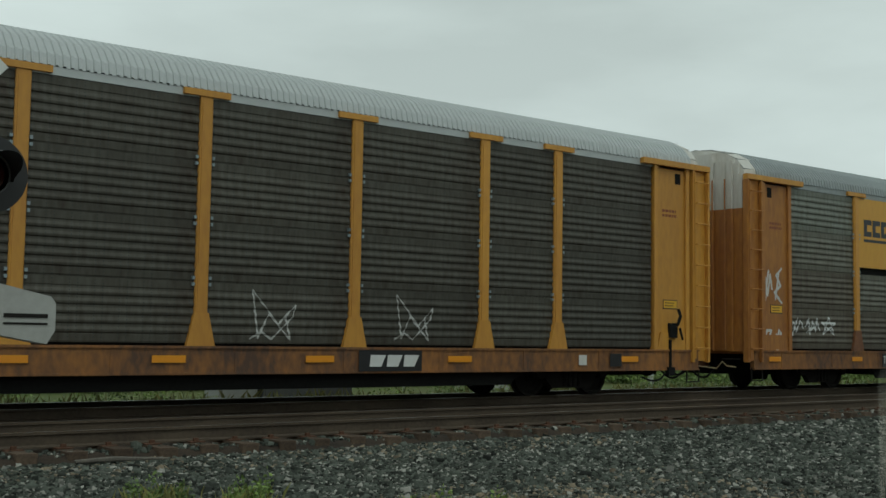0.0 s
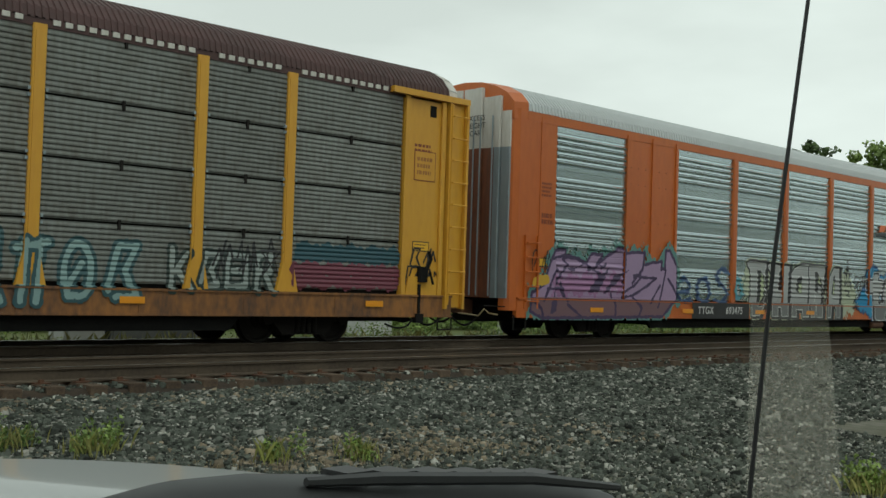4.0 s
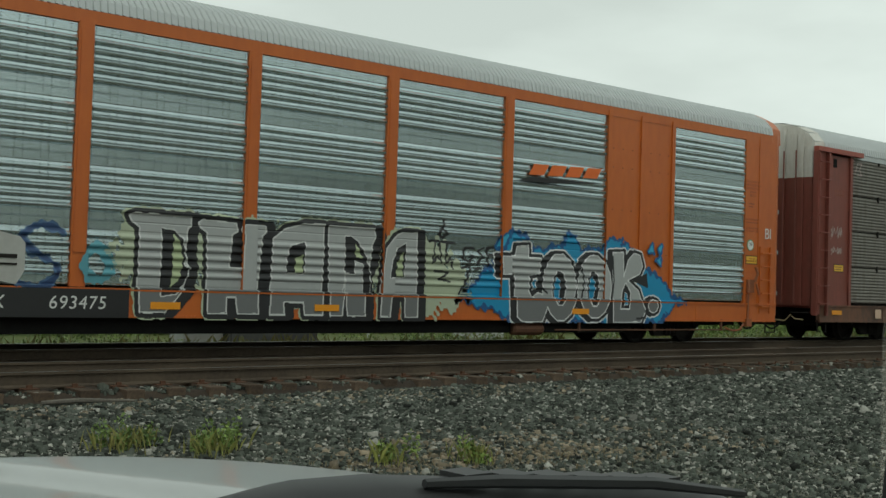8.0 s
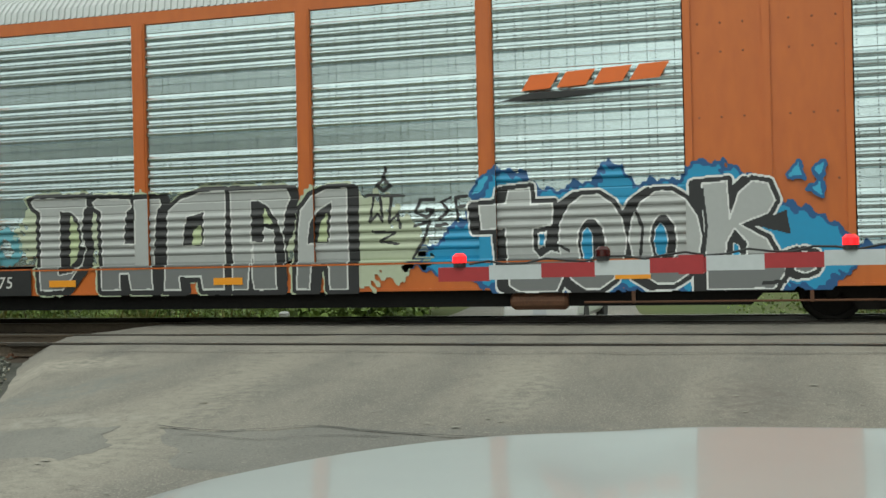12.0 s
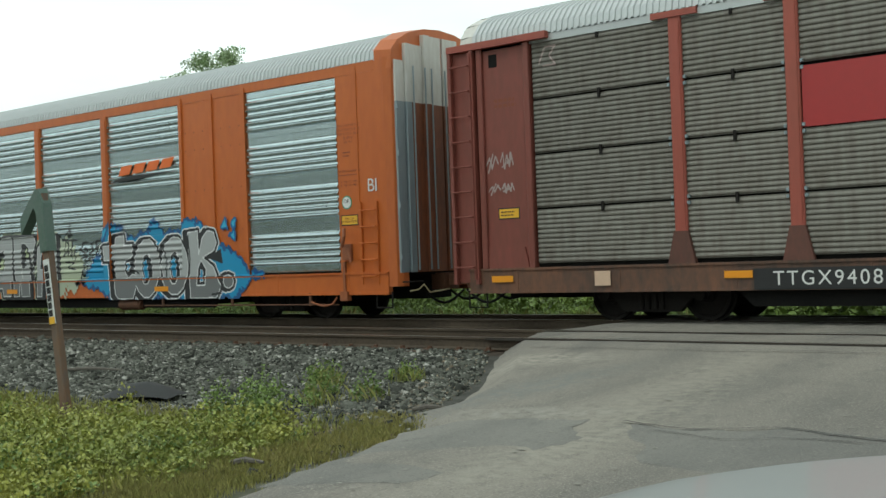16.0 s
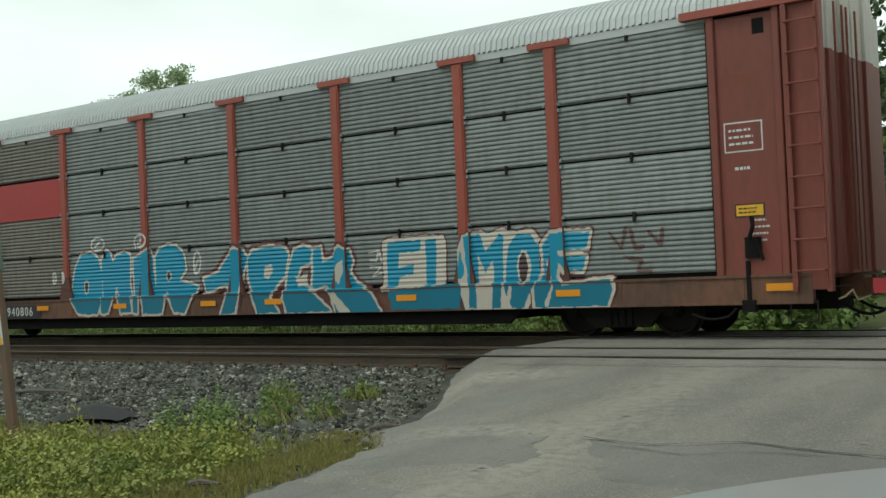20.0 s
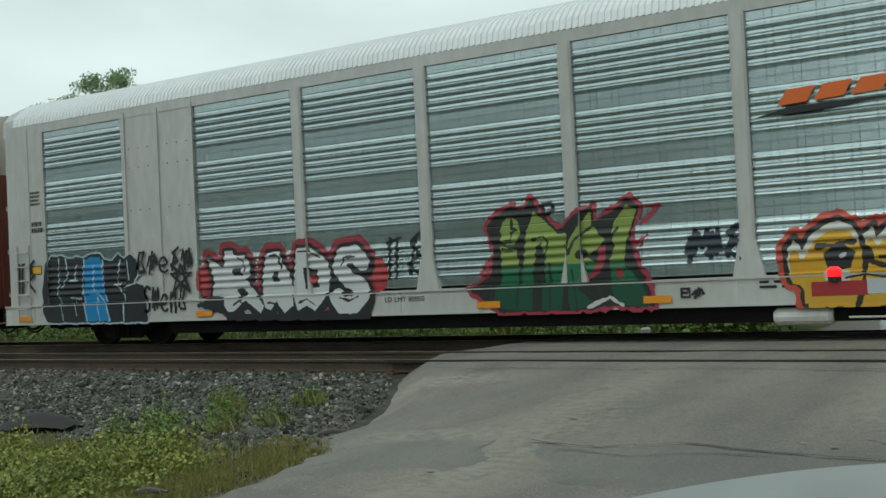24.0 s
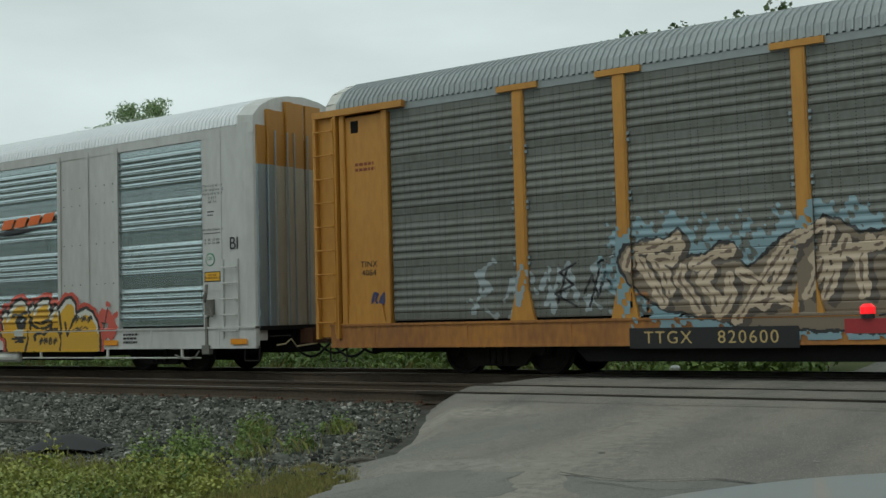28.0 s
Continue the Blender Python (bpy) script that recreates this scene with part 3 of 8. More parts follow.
def rack_boxy(middle, label, trim, trim_dark, sheets, roof, arch, dark_text, foot, top_mat, low_mat, inset=(0.0, 0.0, 0.0)):
    """A car with flush posts, two broad plain bays and rounded corners."""
    car = car_base(label)
    e, g, d = inset                      # how far the inner bays, outer bays and ends sit nearer the middle
    EDGES[car.name] = (7.14 - e, 9.4 - g, 12.05 - d)
    running_gear(car)
    underframe(car)
    shell(car, roof, BLACK_STEEL, 5.06, 5.78, 26.3 - 2 * d)
    sill(car, trim)
    for s in (-1, 1):
        # arched ends, corner posts and plain end bays
        m = Mesh()
        prof = [(-1.54, 4.9), (-1.52, 5.26), (-1.31, 5.48), (-0.95, 5.66), (-0.5, 5.77), (0, 5.81)]
        prof += [(-y, z) for y, z in prof[-2::-1]]
        x0, x1 = s * (13.1 - d), s * (13.53 - d)
        for (ya, za), (yb, zb) in zip(prof, prof[1:]):
            m.face([(x0, ya, za), (x1, ya * 0.97, za - 0.03), (x1, yb * 0.97, zb - 0.03), (x0, yb, zb)][::s])
        m.face([(x1, y * 0.97, z - 0.03) for y, z in prof][::s])
        part("roof_arch", m, arch, car)
        c = Mesh()
        ring = [((13.1 - d), SIDE - 0.03), ((13.35 - d), SIDE - 0.03), ((13.5 - d), SIDE + 0.03), ((13.56 - d), SIDE + 0.15), ((13.56 - d), SIDE + 0.3), ((13.1 - d), SIDE + 0.3)]
        k = len(c.v)
        c.v += [(s * x, y, 0.7) for x, y in ring] + [(s * x, y, 5.1) for x, y in ring]
        n = len(ring)
        c.f += [(k + i, k + (i + 1) % n, k + n + (i + 1) % n, k + n + i) for i in range(n)] + [tuple(range(k, k + n)), tuple(range(k + n, k + 2 * n))]
        c.m += [0] * (n + 2)
        part("corner_post", c, trim, car)
        for a, b in (((12.08 - d), (12.62 - d)), ((12.63 - d), (13.1 - d))):
            part("end_bay", Mesh().box(min(s * a, s * b), max(s * a, s * b), SIDE - 0.03, SIDE + 0.05, 0.97, 5.08), trim, car)
        part("stiffener", Mesh().box(s * (12.625 - d) - 0.02, s * (12.625 - d) + 0.02, SIDE - 0.045, SIDE - 0.02, 0.97, 5.0), trim, car)
        part("door_frame", Mesh().box(min(s * (12.1 - d), s * (12.6 - d)), max(s * (12.1 - d), s * (12.6 - d)), SIDE - 0.036, SIDE - 0.028, 1.72, 1.76), trim, car)
        w = Mesh()
        a, b = sorted((s * (7.16 - e), s * (9.38 - g)))
        w.box(a, b, SIDE - 0.025, SIDE + 0.05, 0.97, 5.08)
        pb = part("plain_bay", w, trim, car)
        for x in (a + 0.05, (a + b) / 2, b - 0.05):
            part("stiffener", Mesh().box(x - 0.05, x + 0.05, SIDE - 0.06, SIDE - 0.02, 0.97, 4.98), trim, pb)
        r = Mesh()
        for x in np.linspace(a + 0.2, b - 0.2, 7):
            for z in (2.0, 2.9, 3.8, 4.2):
                r.turned([(0.018, 0), (0.01, -0.012)], "y", (float(x), SIDE - 0.025, z), 6)
        tagged(part("bolt", r, trim_dark, car), kind="stuff")
        ladder(car, s * (12.68 - d), s * (13.1 - d), SIDE - 0.06, 0.75, 2.35, trim, 5, 0.025)
        brake_wheel(car, s * (12.3 - d), trim_dark if s > 0 else trim) if s > 0 else None
        end_wall(car, s, low_mat, top_mat, STEEL_BLUE, half=HALF - d)
    t = Mesh()
    t.box(-(13.1 - d), (13.1 - d), SIDE - 0.035, SIDE + 0.05, 4.87, 5.07)
    part("top_rail", t, trim, car)
    for u in (-4.3, -1.43, 1.43, 4.3):
        post(car, u, trim, False, foot, 0.12, clip=trim)
    for a, b in ((-(12.05 - d), -(9.4 - g)), ((9.4 - g), (12.05 - d)), (-(7.14 - e), -4.43), (-4.17, -1.56), (-1.30, 1.30), (1.56, 4.17), (4.43, (7.14 - e))):
        bay(car, a, b, "bold", sheets)
    rig = Mesh()
    rig.tube([(5.7, SIDE - 0.05, 0.36), ((12.0 - d), SIDE - 0.05, 0.36)], 0.015, 6)
    for x in (6.4, 8.8, 11.2):
        rig.box(x - 0.025, x + 0.025, SIDE - 0.07, SIDE - 0.03, 0.34, 0.6)
    rig.turned([(0.09, 4.6), (0.13, 4.65), (0.13, 5.4), (0.09, 5.45)], "x", (0, SIDE + 0.1, 0.38), 12)
    part("brake_rigging", rig, RUST if not foot else DIRTY_WHITE, car)
    # stencils and plates
    lettering("EXH 19-0 W 4-7\nEXW 10-8 H 4-10\nEW 9-10 H 16-8\nIL 89-9\nIW 9-1", 0.082, (12.38 - d), SIDE - 0.032, 3.72, dark_text, car, "stencil", space=1.05)
    bars(car, (12.34 - d), 3.32, 0.22, 0.14, 2, dark_text, SIDE - 0.032, seed=5, bold=0.7)
    lettering("AAR DECK CLEARANCE", 0.058, (12.37 - d), SIDE - 0.032, 2.985, dark_text, car, "stencil")
    lettering("A   90  1/2  MIN\nB   94  1/4  MIN", 0.070, (12.37 - d), SIDE - 0.032, 2.74, dark_text, car, "stencil")
    plate(car, (12.37 - d), 2.91, 0.50, 0.016, dark_text, SIDE - 0.034, "rule")
    plate(car, (12.36 - d), 2.02, 0.46, 0.21, BLACK, SIDE - 0.034, "warning_plate", "yellow warning plate", SAFETY)
    lettering("THIS CAR\nEXCEEDS HEIGHT", 0.058, (12.36 - d), SIDE - 0.045, 2.02, RED_TEXT, car, "stencil")
    m = Mesh().turned([(0.135, 0), (0.135, -0.006)], "y", ((12.30 - d), SIDE - 0.034, 2.37), 24)
    part("test_roundel", m, paint((0.05, 0.26, 0.14)), car, "round stencil with green rim")
    m = Mesh().turned([(0.112, 0), (0.112, -0.004)], "y", ((12.30 - d), SIDE - 0.041, 2.37), 24)
    part("roundel_face", m, trim if foot else WHITE, car)
    lettering("OK", 0.11, (12.30 - d), SIDE - 0.047, 2.39, paint((0.05, 0.26, 0.14)) if foot else BLACK, car, "stencil")
    lettering("BI", 0.36, (13.0 - d), SIDE - 0.047, 2.66, BLACK if foot else PALE_TEXT, car, space=0.95)
    bars(car, -(12.35 - d), 2.75, 0.42, 0.28, 2, dark_text, SIDE - 0.034, seed=9, bold=1.3)
    bars(car, -(12.38 - d), 3.4, 0.4, 0.35, 4, dark_text, SIDE - 0.034, seed=10)
    plate(car, -(12.45 - d), 1.78, 0.4, 0.2, BLACK, SIDE - 0.034, "warning_plate", "yellow warning plate", SAFETY)
    # the railway's sign: a slanted orange row of blocks over a dark swoosh
    m = Mesh()
    for i in range(4):
        a = 4.85 + i * 0.52
        m.prism([(a, 3.42 + i * 0.02), (a + 0.42, 3.44 + i * 0.02), (a + 0.56, 3.66 + i * 0.02), (a + 0.14, 3.64 + i * 0.02)], SIDE - 0.05, SIDE - 0.046)
    part("sign", m, paint((0.70, 0.14, 0.02)), car, "orange slanted lettering sign")
    m = Mesh()
    m.prism([(4.5, 3.28), (5.4, 3.30), (7.0, 3.40), (5.0, 3.39)], SIDE - 0.05, SIDE - 0.046)
    part("swoosh", m, BLACK, car)
    return car


def rack_posts(middle, label, trim, sill_mat, sheets, roof, kind, door_mat, top_mat, skip=None, caps=True, roof_pitch=0.115, hinges=False, end_mat=None, dirty=None, foot_mat=None):
    """A car with T-shaped posts, door bays and tall ladders at its ends."""
    car = car_base(label)
    running_gear(car)
    underframe(car)
    shell(car, roof, BLACK_STEEL, 4.98, 5.74, 26.3, roof_pitch)
    sill(car, sill_mat)
    t = Mesh()
    t.box(-13.0, 13.0, SIDE - 0.02, SIDE + 0.05, 4.86, 4.985)
    part("top_rail", t, roof, car)
    us = (-9.1, -7.2, -4.3, -1.43, 1.43, 4.3, 7.2, 9.1)
    for u in us:
        post(car, u, trim, caps, clip=STEEL_BLUE if kind == "fine" else None, foot_mat=foot_mat)
    edges = [-11.88, *us, 11.88]
    for i, (a, b) in enumerate(zip(edges, edges[1:])):
        bay(car, a + (0.11 if i else 0.02), b - (0.11 if i < 8 else 0.02), kind, (dirty or {}).get(i, sheets), (skip or {}).get(i, ()), hinges)
    for s in (-1, 1):
        d = Mesh()
        a, b = sorted((s * 11.9, s * 13.05))
        d.box(a, b, SIDE - 0.02, SIDE + 0.05, 0.97, 4.95)
        p = part("end_bay", d, door_mat, car)
        for x in (s * 11.96, s * 12.98):
            part("stiffener", Mesh().box(x - 0.06, x + 0.06, SIDE - 0.08, SIDE - 0.015, 0.97, 4.95, c=0.015), door_mat, p)
        part("kick_plate", Mesh().prism([(s * 12.03, 0.98), (s * 12.91, 0.98), (s * 12.91, 1.35), (s * 12.12, 1.35)][::s], SIDE - 0.05, SIDE - 0.018), door_mat, p)
        h = Mesh()
        x0, x1 = sorted((s * 11.5, s * 13.66))
        h.box(x0, x1, SIDE - 0.14, SIDE, 4.90, 5.02)
        part("header_beam", h, trim, car)
        k = Mesh().box(s * 12.7 - 0.09, s * 12.7 + 0.09, SIDE - 0.024, SIDE, 4.55, 4.78)
        part("vent_hole", k, BLACK_STEEL, p)
        a, b = sorted((s * 13.12, s * 13.62))
        lb = part("ladder_board", Mesh().box(a, b, SIDE - 0.05, SIDE + 0.04, 0.75, 4.9), door_mat, car)
        for x in (a, b):
            part("stile", Mesh().box(x - 0.035, x + 0.035, SIDE - 0.13, SIDE, 0.72, 4.895), door_mat, lb)
        ladder(car, a + 0.03, b - 0.03, SIDE - 0.13, 0.8, 4.85, door_mat, 9, 0.02)
        e = Mesh()
        e.box(min(s * 13.05, s * 13.45), max(s * 13.05, s * 13.45), SIDE + 0.1, 1.42, 0.9, 5.0)
        part("end_frame", e, end_mat or door_mat, car)
        end_wall(car, s, end_mat or door_mat, top_mat, end_mat or door_mat)
        g = Mesh()
        prof = [(-1.5, 4.98), (-1.47, 5.18), (-1.28, 5.42), (-0.93, 5.60), (-0.5, 5.71), (0, 5.76)]
        prof += [(-y, z) for y, z in prof[-2::-1]]
        for (ya, za), (yb, zb) in zip(prof, prof[1:]):
            g.face([(s * 13.1, ya, za), (s * 13.5, ya * 0.95, za), (s * 13.5, yb * 0.95, zb - 0.02), (s * 13.1, yb, zb)][::s])
        g.face([(s * 13.5, y * 0.95, z - 0.02) for y, z in prof][::s])
        part("roof_end", g, top_mat, car)
        bars(car, s * 12.45, 3.9, 0.5, 0.2, 2, RED_TEXT, SIDE - 0.022, seed=11)
        if middle != MIDDLES[6]:
            plate(car, s * 12.45, 1.95, 0.46, 0.2, BLACK, SIDE - 0.022, "warning_plate", "yellow warning plate", SAFETY)
            bars(car, s * 12.45, 1.95, 0.34, 0.12, 2, BLACK, SIDE - 0.031, seed=12, bold=0.6)
    brake_wheel(car, 12.5, BLACK_STEEL)
    return car


# ---- sprayed lettering ----
STROKES = {
    "t": "4,10 4,2 6,0 9,0;1,7 8,7", "o": "5,7 2,6 1,3 2,1 5,0 8,1 9,3 8,6 5,7", "k": "2,10 2,0;8,9 3,4;4,5 9,0", "D": "2,0 2,10;0,10 6,10 9,7 9,3 6,0 1,0",
    "H": "2,10 2,0;8,10 8,0;2,5 8,5;0,10 3,10;7,10 10,10", "A": "1,0 2,7 4,10 9,10 9,0;3,4 9,4;0,0 2,0", "r": "2,0 2,10 7,10 9,8 8,5 2,5;5,5 9,0", "R": "2,0 2,10;0,10 7,10 9,8 8,5 2,5;6,5 9,0", "S": "9,9 5,10 1,8 3,6 8,4 9,2 5,0 1,1",
    "n": "2,0 2,7 4,6 7,7 8,5 8,0", "i": "5,0 5,7;5,9 5,10", "e": "9,1 5,0 1,2 1,5 5,7 9,5 8,3 2,3", "l": "4,0 5,10;3,0 8,1", "2": "1,8 4,10 8,8 7,5 1,0 9,0", "E": "9,10 1,10 1,0 9,0;1,5 7,5", "G": "9,9 4,10 1,6 2,1 7,0 9,4 6,4", "F": "2,0 2,10 9,10;2,5 7,5",
    "Y": "0,10 5,5 10,10;5,5 5,0", "a": "2,1 1,5 3,9 7,9 9,5 7,1 3,1;3,3 6,6", "b": "1,0 2,9 5,3 8,9 9,0", "c": "2,0 2,9 8,10 8,5 3,5;5,5 9,0", "d": "1,8 9,9;2,0 3,9;6,0 7,9", "f": "9,10 3,8 8,5 1,3 9,0;2,1 6,9",
    "g": "1,1 9,1 9,9 1,9 1,1;3,5 7,5", "h": "1,2 4,9 9,9 6,5 9,1 3,1", "s": "0,3 3,7 5,2 8,8 10,4;2,0 6,9", "z": "0,5 2,9 3,1 5,8 7,2 8,9 10,3;1,2 9,6", "x": "1,1 5,10 9,1 0,7 10,7 1,1", "j": "5,9 6,3 3,0 0,3;2,9 8,9;4,5 8,4",
}


def strokes(word, x0, x1, z0, z1, tilt=0.0, grow=None):
    """The middle lines of a word's letters, set out from x0 to x1."""
    out, n = [], len(word)
    for i, ch in enumerate(word):
        if ch == " ":
            continue
        w = (x1 - x0) / n
        for line in STROKES[ch].split(";"):
            pts = [tuple(float(q) / 10 for q in p.split(",")) for p in line.split()]
            if ch in "oSeaG" and len(pts) > 4:
                # round the corners
                for _ in range(2):
                    cut = [tuple(a + (b - a) * k for a, b in zip(p, q)) for p, q in zip(pts, pts[1:]) for k in (0.25, 0.75)]
                    pts = [pts[0]] * (pts[0] != pts[-1]) + cut + ([pts[-1]] if pts[0] != pts[-1] else [cut[0]])
            lo = z0 + (grow[0] if grow else 0) * math.sin(i * 2.1)
            hi = z1 + (grow[1] if grow else 0) * math.sin(i * 1.7 + 1)
            out.append([(x0 + (i + 0.08 + 0.84 * x) * w + tilt * z * (hi - lo), lo + z * (hi - lo)) for x, z in pts])
    return out


def away(X, Z, lines):
    """The distance of each place from the nearest of the lines."""
    best = np.full(X.shape, 9.0)
    for line in lines:
        for (xa, za), (xb, zb) in zip(line, line[1:]):
            dx, dz = xb - xa, zb - za
            k = np.clip(((X - xa) * dx + (Z - za) * dz) / (dx * dx + dz * dz + 1e-9), 0, 1)
            best = np.minimum(best, np.hypot(X - xa - k * dx, Z - za - k * dz))
    return best


class Fill(list):
    """Closed outlines that are painted full instead of drawn as lines."""


def trail(text, dx=0.0, dz=0.0):
    """A line written in centimetres: across, up."""
    return [(float(a) / 100 + dx, float(b) / 100 + dz) for a, b in (q.split(",") for q in text.split())]


def within(X, Z, shapes):
    """The distance from the outlines, negative inside any of them."""
    best = np.full(X.shape, 9.0)
    for r in shapes:
        ring = r + r[:1]
        d = away(X, Z, [ring])
        odd = np.zeros(X.shape, bool)
        for (xa, za), (xb, zb) in zip(ring, ring[1:]):
            if za != zb:
                odd ^= ((Z > za) != (Z > zb)) & (X < xa + (Z - za) * (xb - xa) / (zb - za))
        best = np.minimum(best, np.where(odd, -d, d))
    return best


def shapes(*texts, dx=0.0):
    """Outlines to be painted full."""
    return Fill([trail(t, dx) for t in texts])


def moved(lines, dx, dz):
    """The same lines or outlines, set off a little."""
    return type(lines)([[(x + dx, z + dz) for x, z in l] for l in lines])


def spray(car, kind, boxy, layers, x0, x1, z0, z1, label, seed=0, step=0.016):
    """Paint that lies on ribs, posts and sill alike. layers, lowest first: (lines, reach, colour[, rough edge])."""
    rnd = np.random.RandomState(seed)
    zs = np.arange(z0, z1, step)
    xs = np.arange(x0, x1, 0.0125)
    X, Z = np.meshgrid(xs, zs + step / 2)
    wob = 0.022 * np.sin(X * 11 + Z * 7 + seed) + 0.018 * np.sin(X * 23 - Z * 17) + 0.012 * np.sin(X * 41 + Z * 37)
    tone = np.full(X.shape, -1, int)
    cols = []
    for lines, reach, colour, *edge in layers:
        if colour not in cols:
            cols.append(colour)
        rough = edge[0] if edge else 0.25
        d = (within if isinstance(lines, Fill) else away)(X, Z, lines) + wob * rough
        if len(edge) > 1:
            lo, hi = edge[1]
            d = np.where((Z >= lo) & (Z <= hi), d, 9)
        tone[d < reach] = cols.index(colour)
    us = (-4.3, -1.43, 1.43, 4.3) if boxy else (-9.1, -7.2, -4.3, -1.43, 1.43, 4.3, 7.2, 9.1)
    post_at = np.zeros(len(xs), bool)
    for u in us:
        post_at |= np.abs(xs - u) < 0.13
    e, g, d = EDGES[car.name] if boxy else (0, 0, 0)
    plain = (np.abs(xs) > e) & (np.abs(xs) < g) | (np.abs(xs) > d) if boxy else np.abs(xs) > 11.88
    zone = np.where(post_at, 1, np.where(plain, 2, 0))
    m = Mesh()
    for i, z in enumerate(zs):
        key = tone[i] * 4 + zone
        cut = [0, *(np.nonzero(np.diff(key))[0] + 1), len(xs)]
        for a, b in zip(cut, cut[1:]):
            if tone[i, a] < 0:
                continue
            ys = []
            for h in (z, z + step):
                if h < 1.012:
                    o = 0.078 if h < 0.97 else 0.092
                elif zone[a] == 1:
                    o = 0.082
                elif zone[a] == 2:
                    o = 0.064 if boxy else 0.03
                else:
                    o = stand_out(kind, h) + 0.007
                ys.append(SIDE - o)
            xa, xb = xs[a], xs[b - 1] + 0.0125
            m.face([(xa, ys[0], z), (xb, ys[0], z), (xb, ys[1], z + step), (xa, ys[1], z + step)], int(tone[i, a]))
    return tagged(part("graffiti", m, [paint(c, 0.5) for c in cols], car, label), kind="stuff")


# ---- the seven cars ----
YELLOW = surface("faded_yellow_paint", (0.58, 0.29, 0.045), 0.5, 0, (0.42, 0.19, 0.035), 3, 0.8, 0.3, random=0.06)
YELLOW_BROWN = surface("stained_yellow_paint", (0.46, 0.20, 0.035), 0.55, 0, (0.26, 0.10, 0.03), 3, 0.9, 0.3, random=0.06)
SILL_BROWN = surface("brown_rusty_sill", (0.17, 0.075, 0.04), 0.65, 0, (0.07, 0.042, 0.03), 2.5, 1.0, 0.5, random=0.05)
FOOT_BROWN = surface("brown_stained_post_foot", (0.24, 0.095, 0.03), 0.6, 0, (0.12, 0.05, 0.025), 4, 0.9, 0.4)
SILL_RUSTY = surface("rust_stained_yellow_sill", (0.30, 0.125, 0.03), 0.65, 0, (0.08, 0.042, 0.026), 2.5, 1.0, 0.5, random=0.05)
ORANGE = surface("orange_car_paint", (0.50, 0.125, 0.02), 0.42, 0, (0.39, 0.09, 0.017), 2, 0.7, 0.35)
ORANGE_DARK = surface("orange_hardware_paint", (0.30, 0.09, 0.03), 0.6, 0, (0.16, 0.06, 0.03), 6, 0.8)
RED_BROWN = surface("oxide_red_paint", (0.22, 0.055, 0.04), 0.55, 0, (0.15, 0.045, 0.03), 3, 0.8, 0.3)
FOOT_RED = surface("dark_red_post_foot", (0.13, 0.045, 0.03), 0.6, 0, (0.08, 0.035, 0.025), 4, 0.9, 0.4)
RED_POST = surface("red_post_paint", (0.33, 0.075, 0.05), 0.5, 0, (0.24, 0.06, 0.04), 3, 0.7, 0.3)
BRIGHT_RED = surface("red_panel_paint", (0.36, 0.03, 0.03), 0.4, 0, (0.29, 0.03, 0.03), 2, 0.5)
SILVER = surface("silver_grey_car_paint", (0.58, 0.57, 0.55), 0.42, 0.05, (0.45, 0.435, 0.41), 1.6, 0.95, 0.3)
SILVER_DARK = surface("silver_hardware_paint", (0.20, 0.19, 0.17), 0.5, 0.1, (0.1, 0.085, 0.07), 6, 0.7)
FRESH_YELLOW = surface("bright_yellow_paint", (0.62, 0.33, 0.035), 0.45, 0, (0.52, 0.25, 0.03), 3, 0.6, 0.3)
OCHRE_YELLOW = surface("ochre_yellow_paint", (0.52, 0.255, 0.042), 0.5, 0, (0.40, 0.175, 0.03), 3, 0.8, 0.3)
TAN = surface("ochre_end_paint", (0.42, 0.20, 0.03), 0.5, 0, (0.35, 0.16, 0.025), 2, 0.6, 0.3)
CREAM_END = surface("cream_end_paint", (0.44, 0.40, 0.32), 0.55, 0, (0.30, 0.26, 0.20), 2, 0.7, 0.3)
BLACK_RGB, WHITE_RGB = (0.015, 0.015, 0.017), (0.66, 0.67, 0.66)

CARS = []


def scribble(x0, x1, z0, z1, word="szx"):
    return strokes(word, x0, x1, z0, z1)


# first car: dirty yellow and brown, with two scratched marks
car = rack_posts(MIDDLES[0], "dirt-browned autorack railcar with faded yellow posts on rusty sill", YELLOW, SILL_RUSTY, ZINC_BROWN, ROOF_PALE, "low", YELLOW, DIRTY_WHITE)
CARS.append(car)
scratch = "230,111 251,122 270,111 309,147 315,167 282,135 234,189 245,113 264,151 305,110 296,146"
for k, (u, label) in enumerate(((0.0, "thin white scratched mark like a cat's head"), (2.86, "thin white scratched mark like a cat's head"))):
    spray(car, "low", False, [([trail(scratch, u, 0.02 * k)], 0.013, (0.42, 0.42, 0.40), 0.15)], 2.2 + u, 3.3 + u, 1.05, 2.0, label, k)
plate(car, 5.05, 0.76, 1.35, 0.36, BLACK, SIDE - 0.086, "name_board", "black board with a pale three-block sign")
m = Mesh()
for i in range(3):
    m.prism([(4.6 + i * 0.36, 0.66), (4.84 + i * 0.36, 0.66), (4.94 + i * 0.36, 0.86), (4.62 + i * 0.36, 0.86)], SIDE - 0.095, SIDE - 0.091)
part("sign", m, PALE_TEXT, car)
reflector(car, (-1.5, 0.9, 3.6, 6.6, 11.1), 0.79, 0.55)
plate(car, 9.75, 0.77, 0.22, 0.2, DIRTY_WHITE, SIDE - 0.09, "placard", "dirty white placard")
plate(car, 10.7, 0.77, 0.34, 0.26, BLACK, SIDE - 0.09, "data_box", "black stencil box")

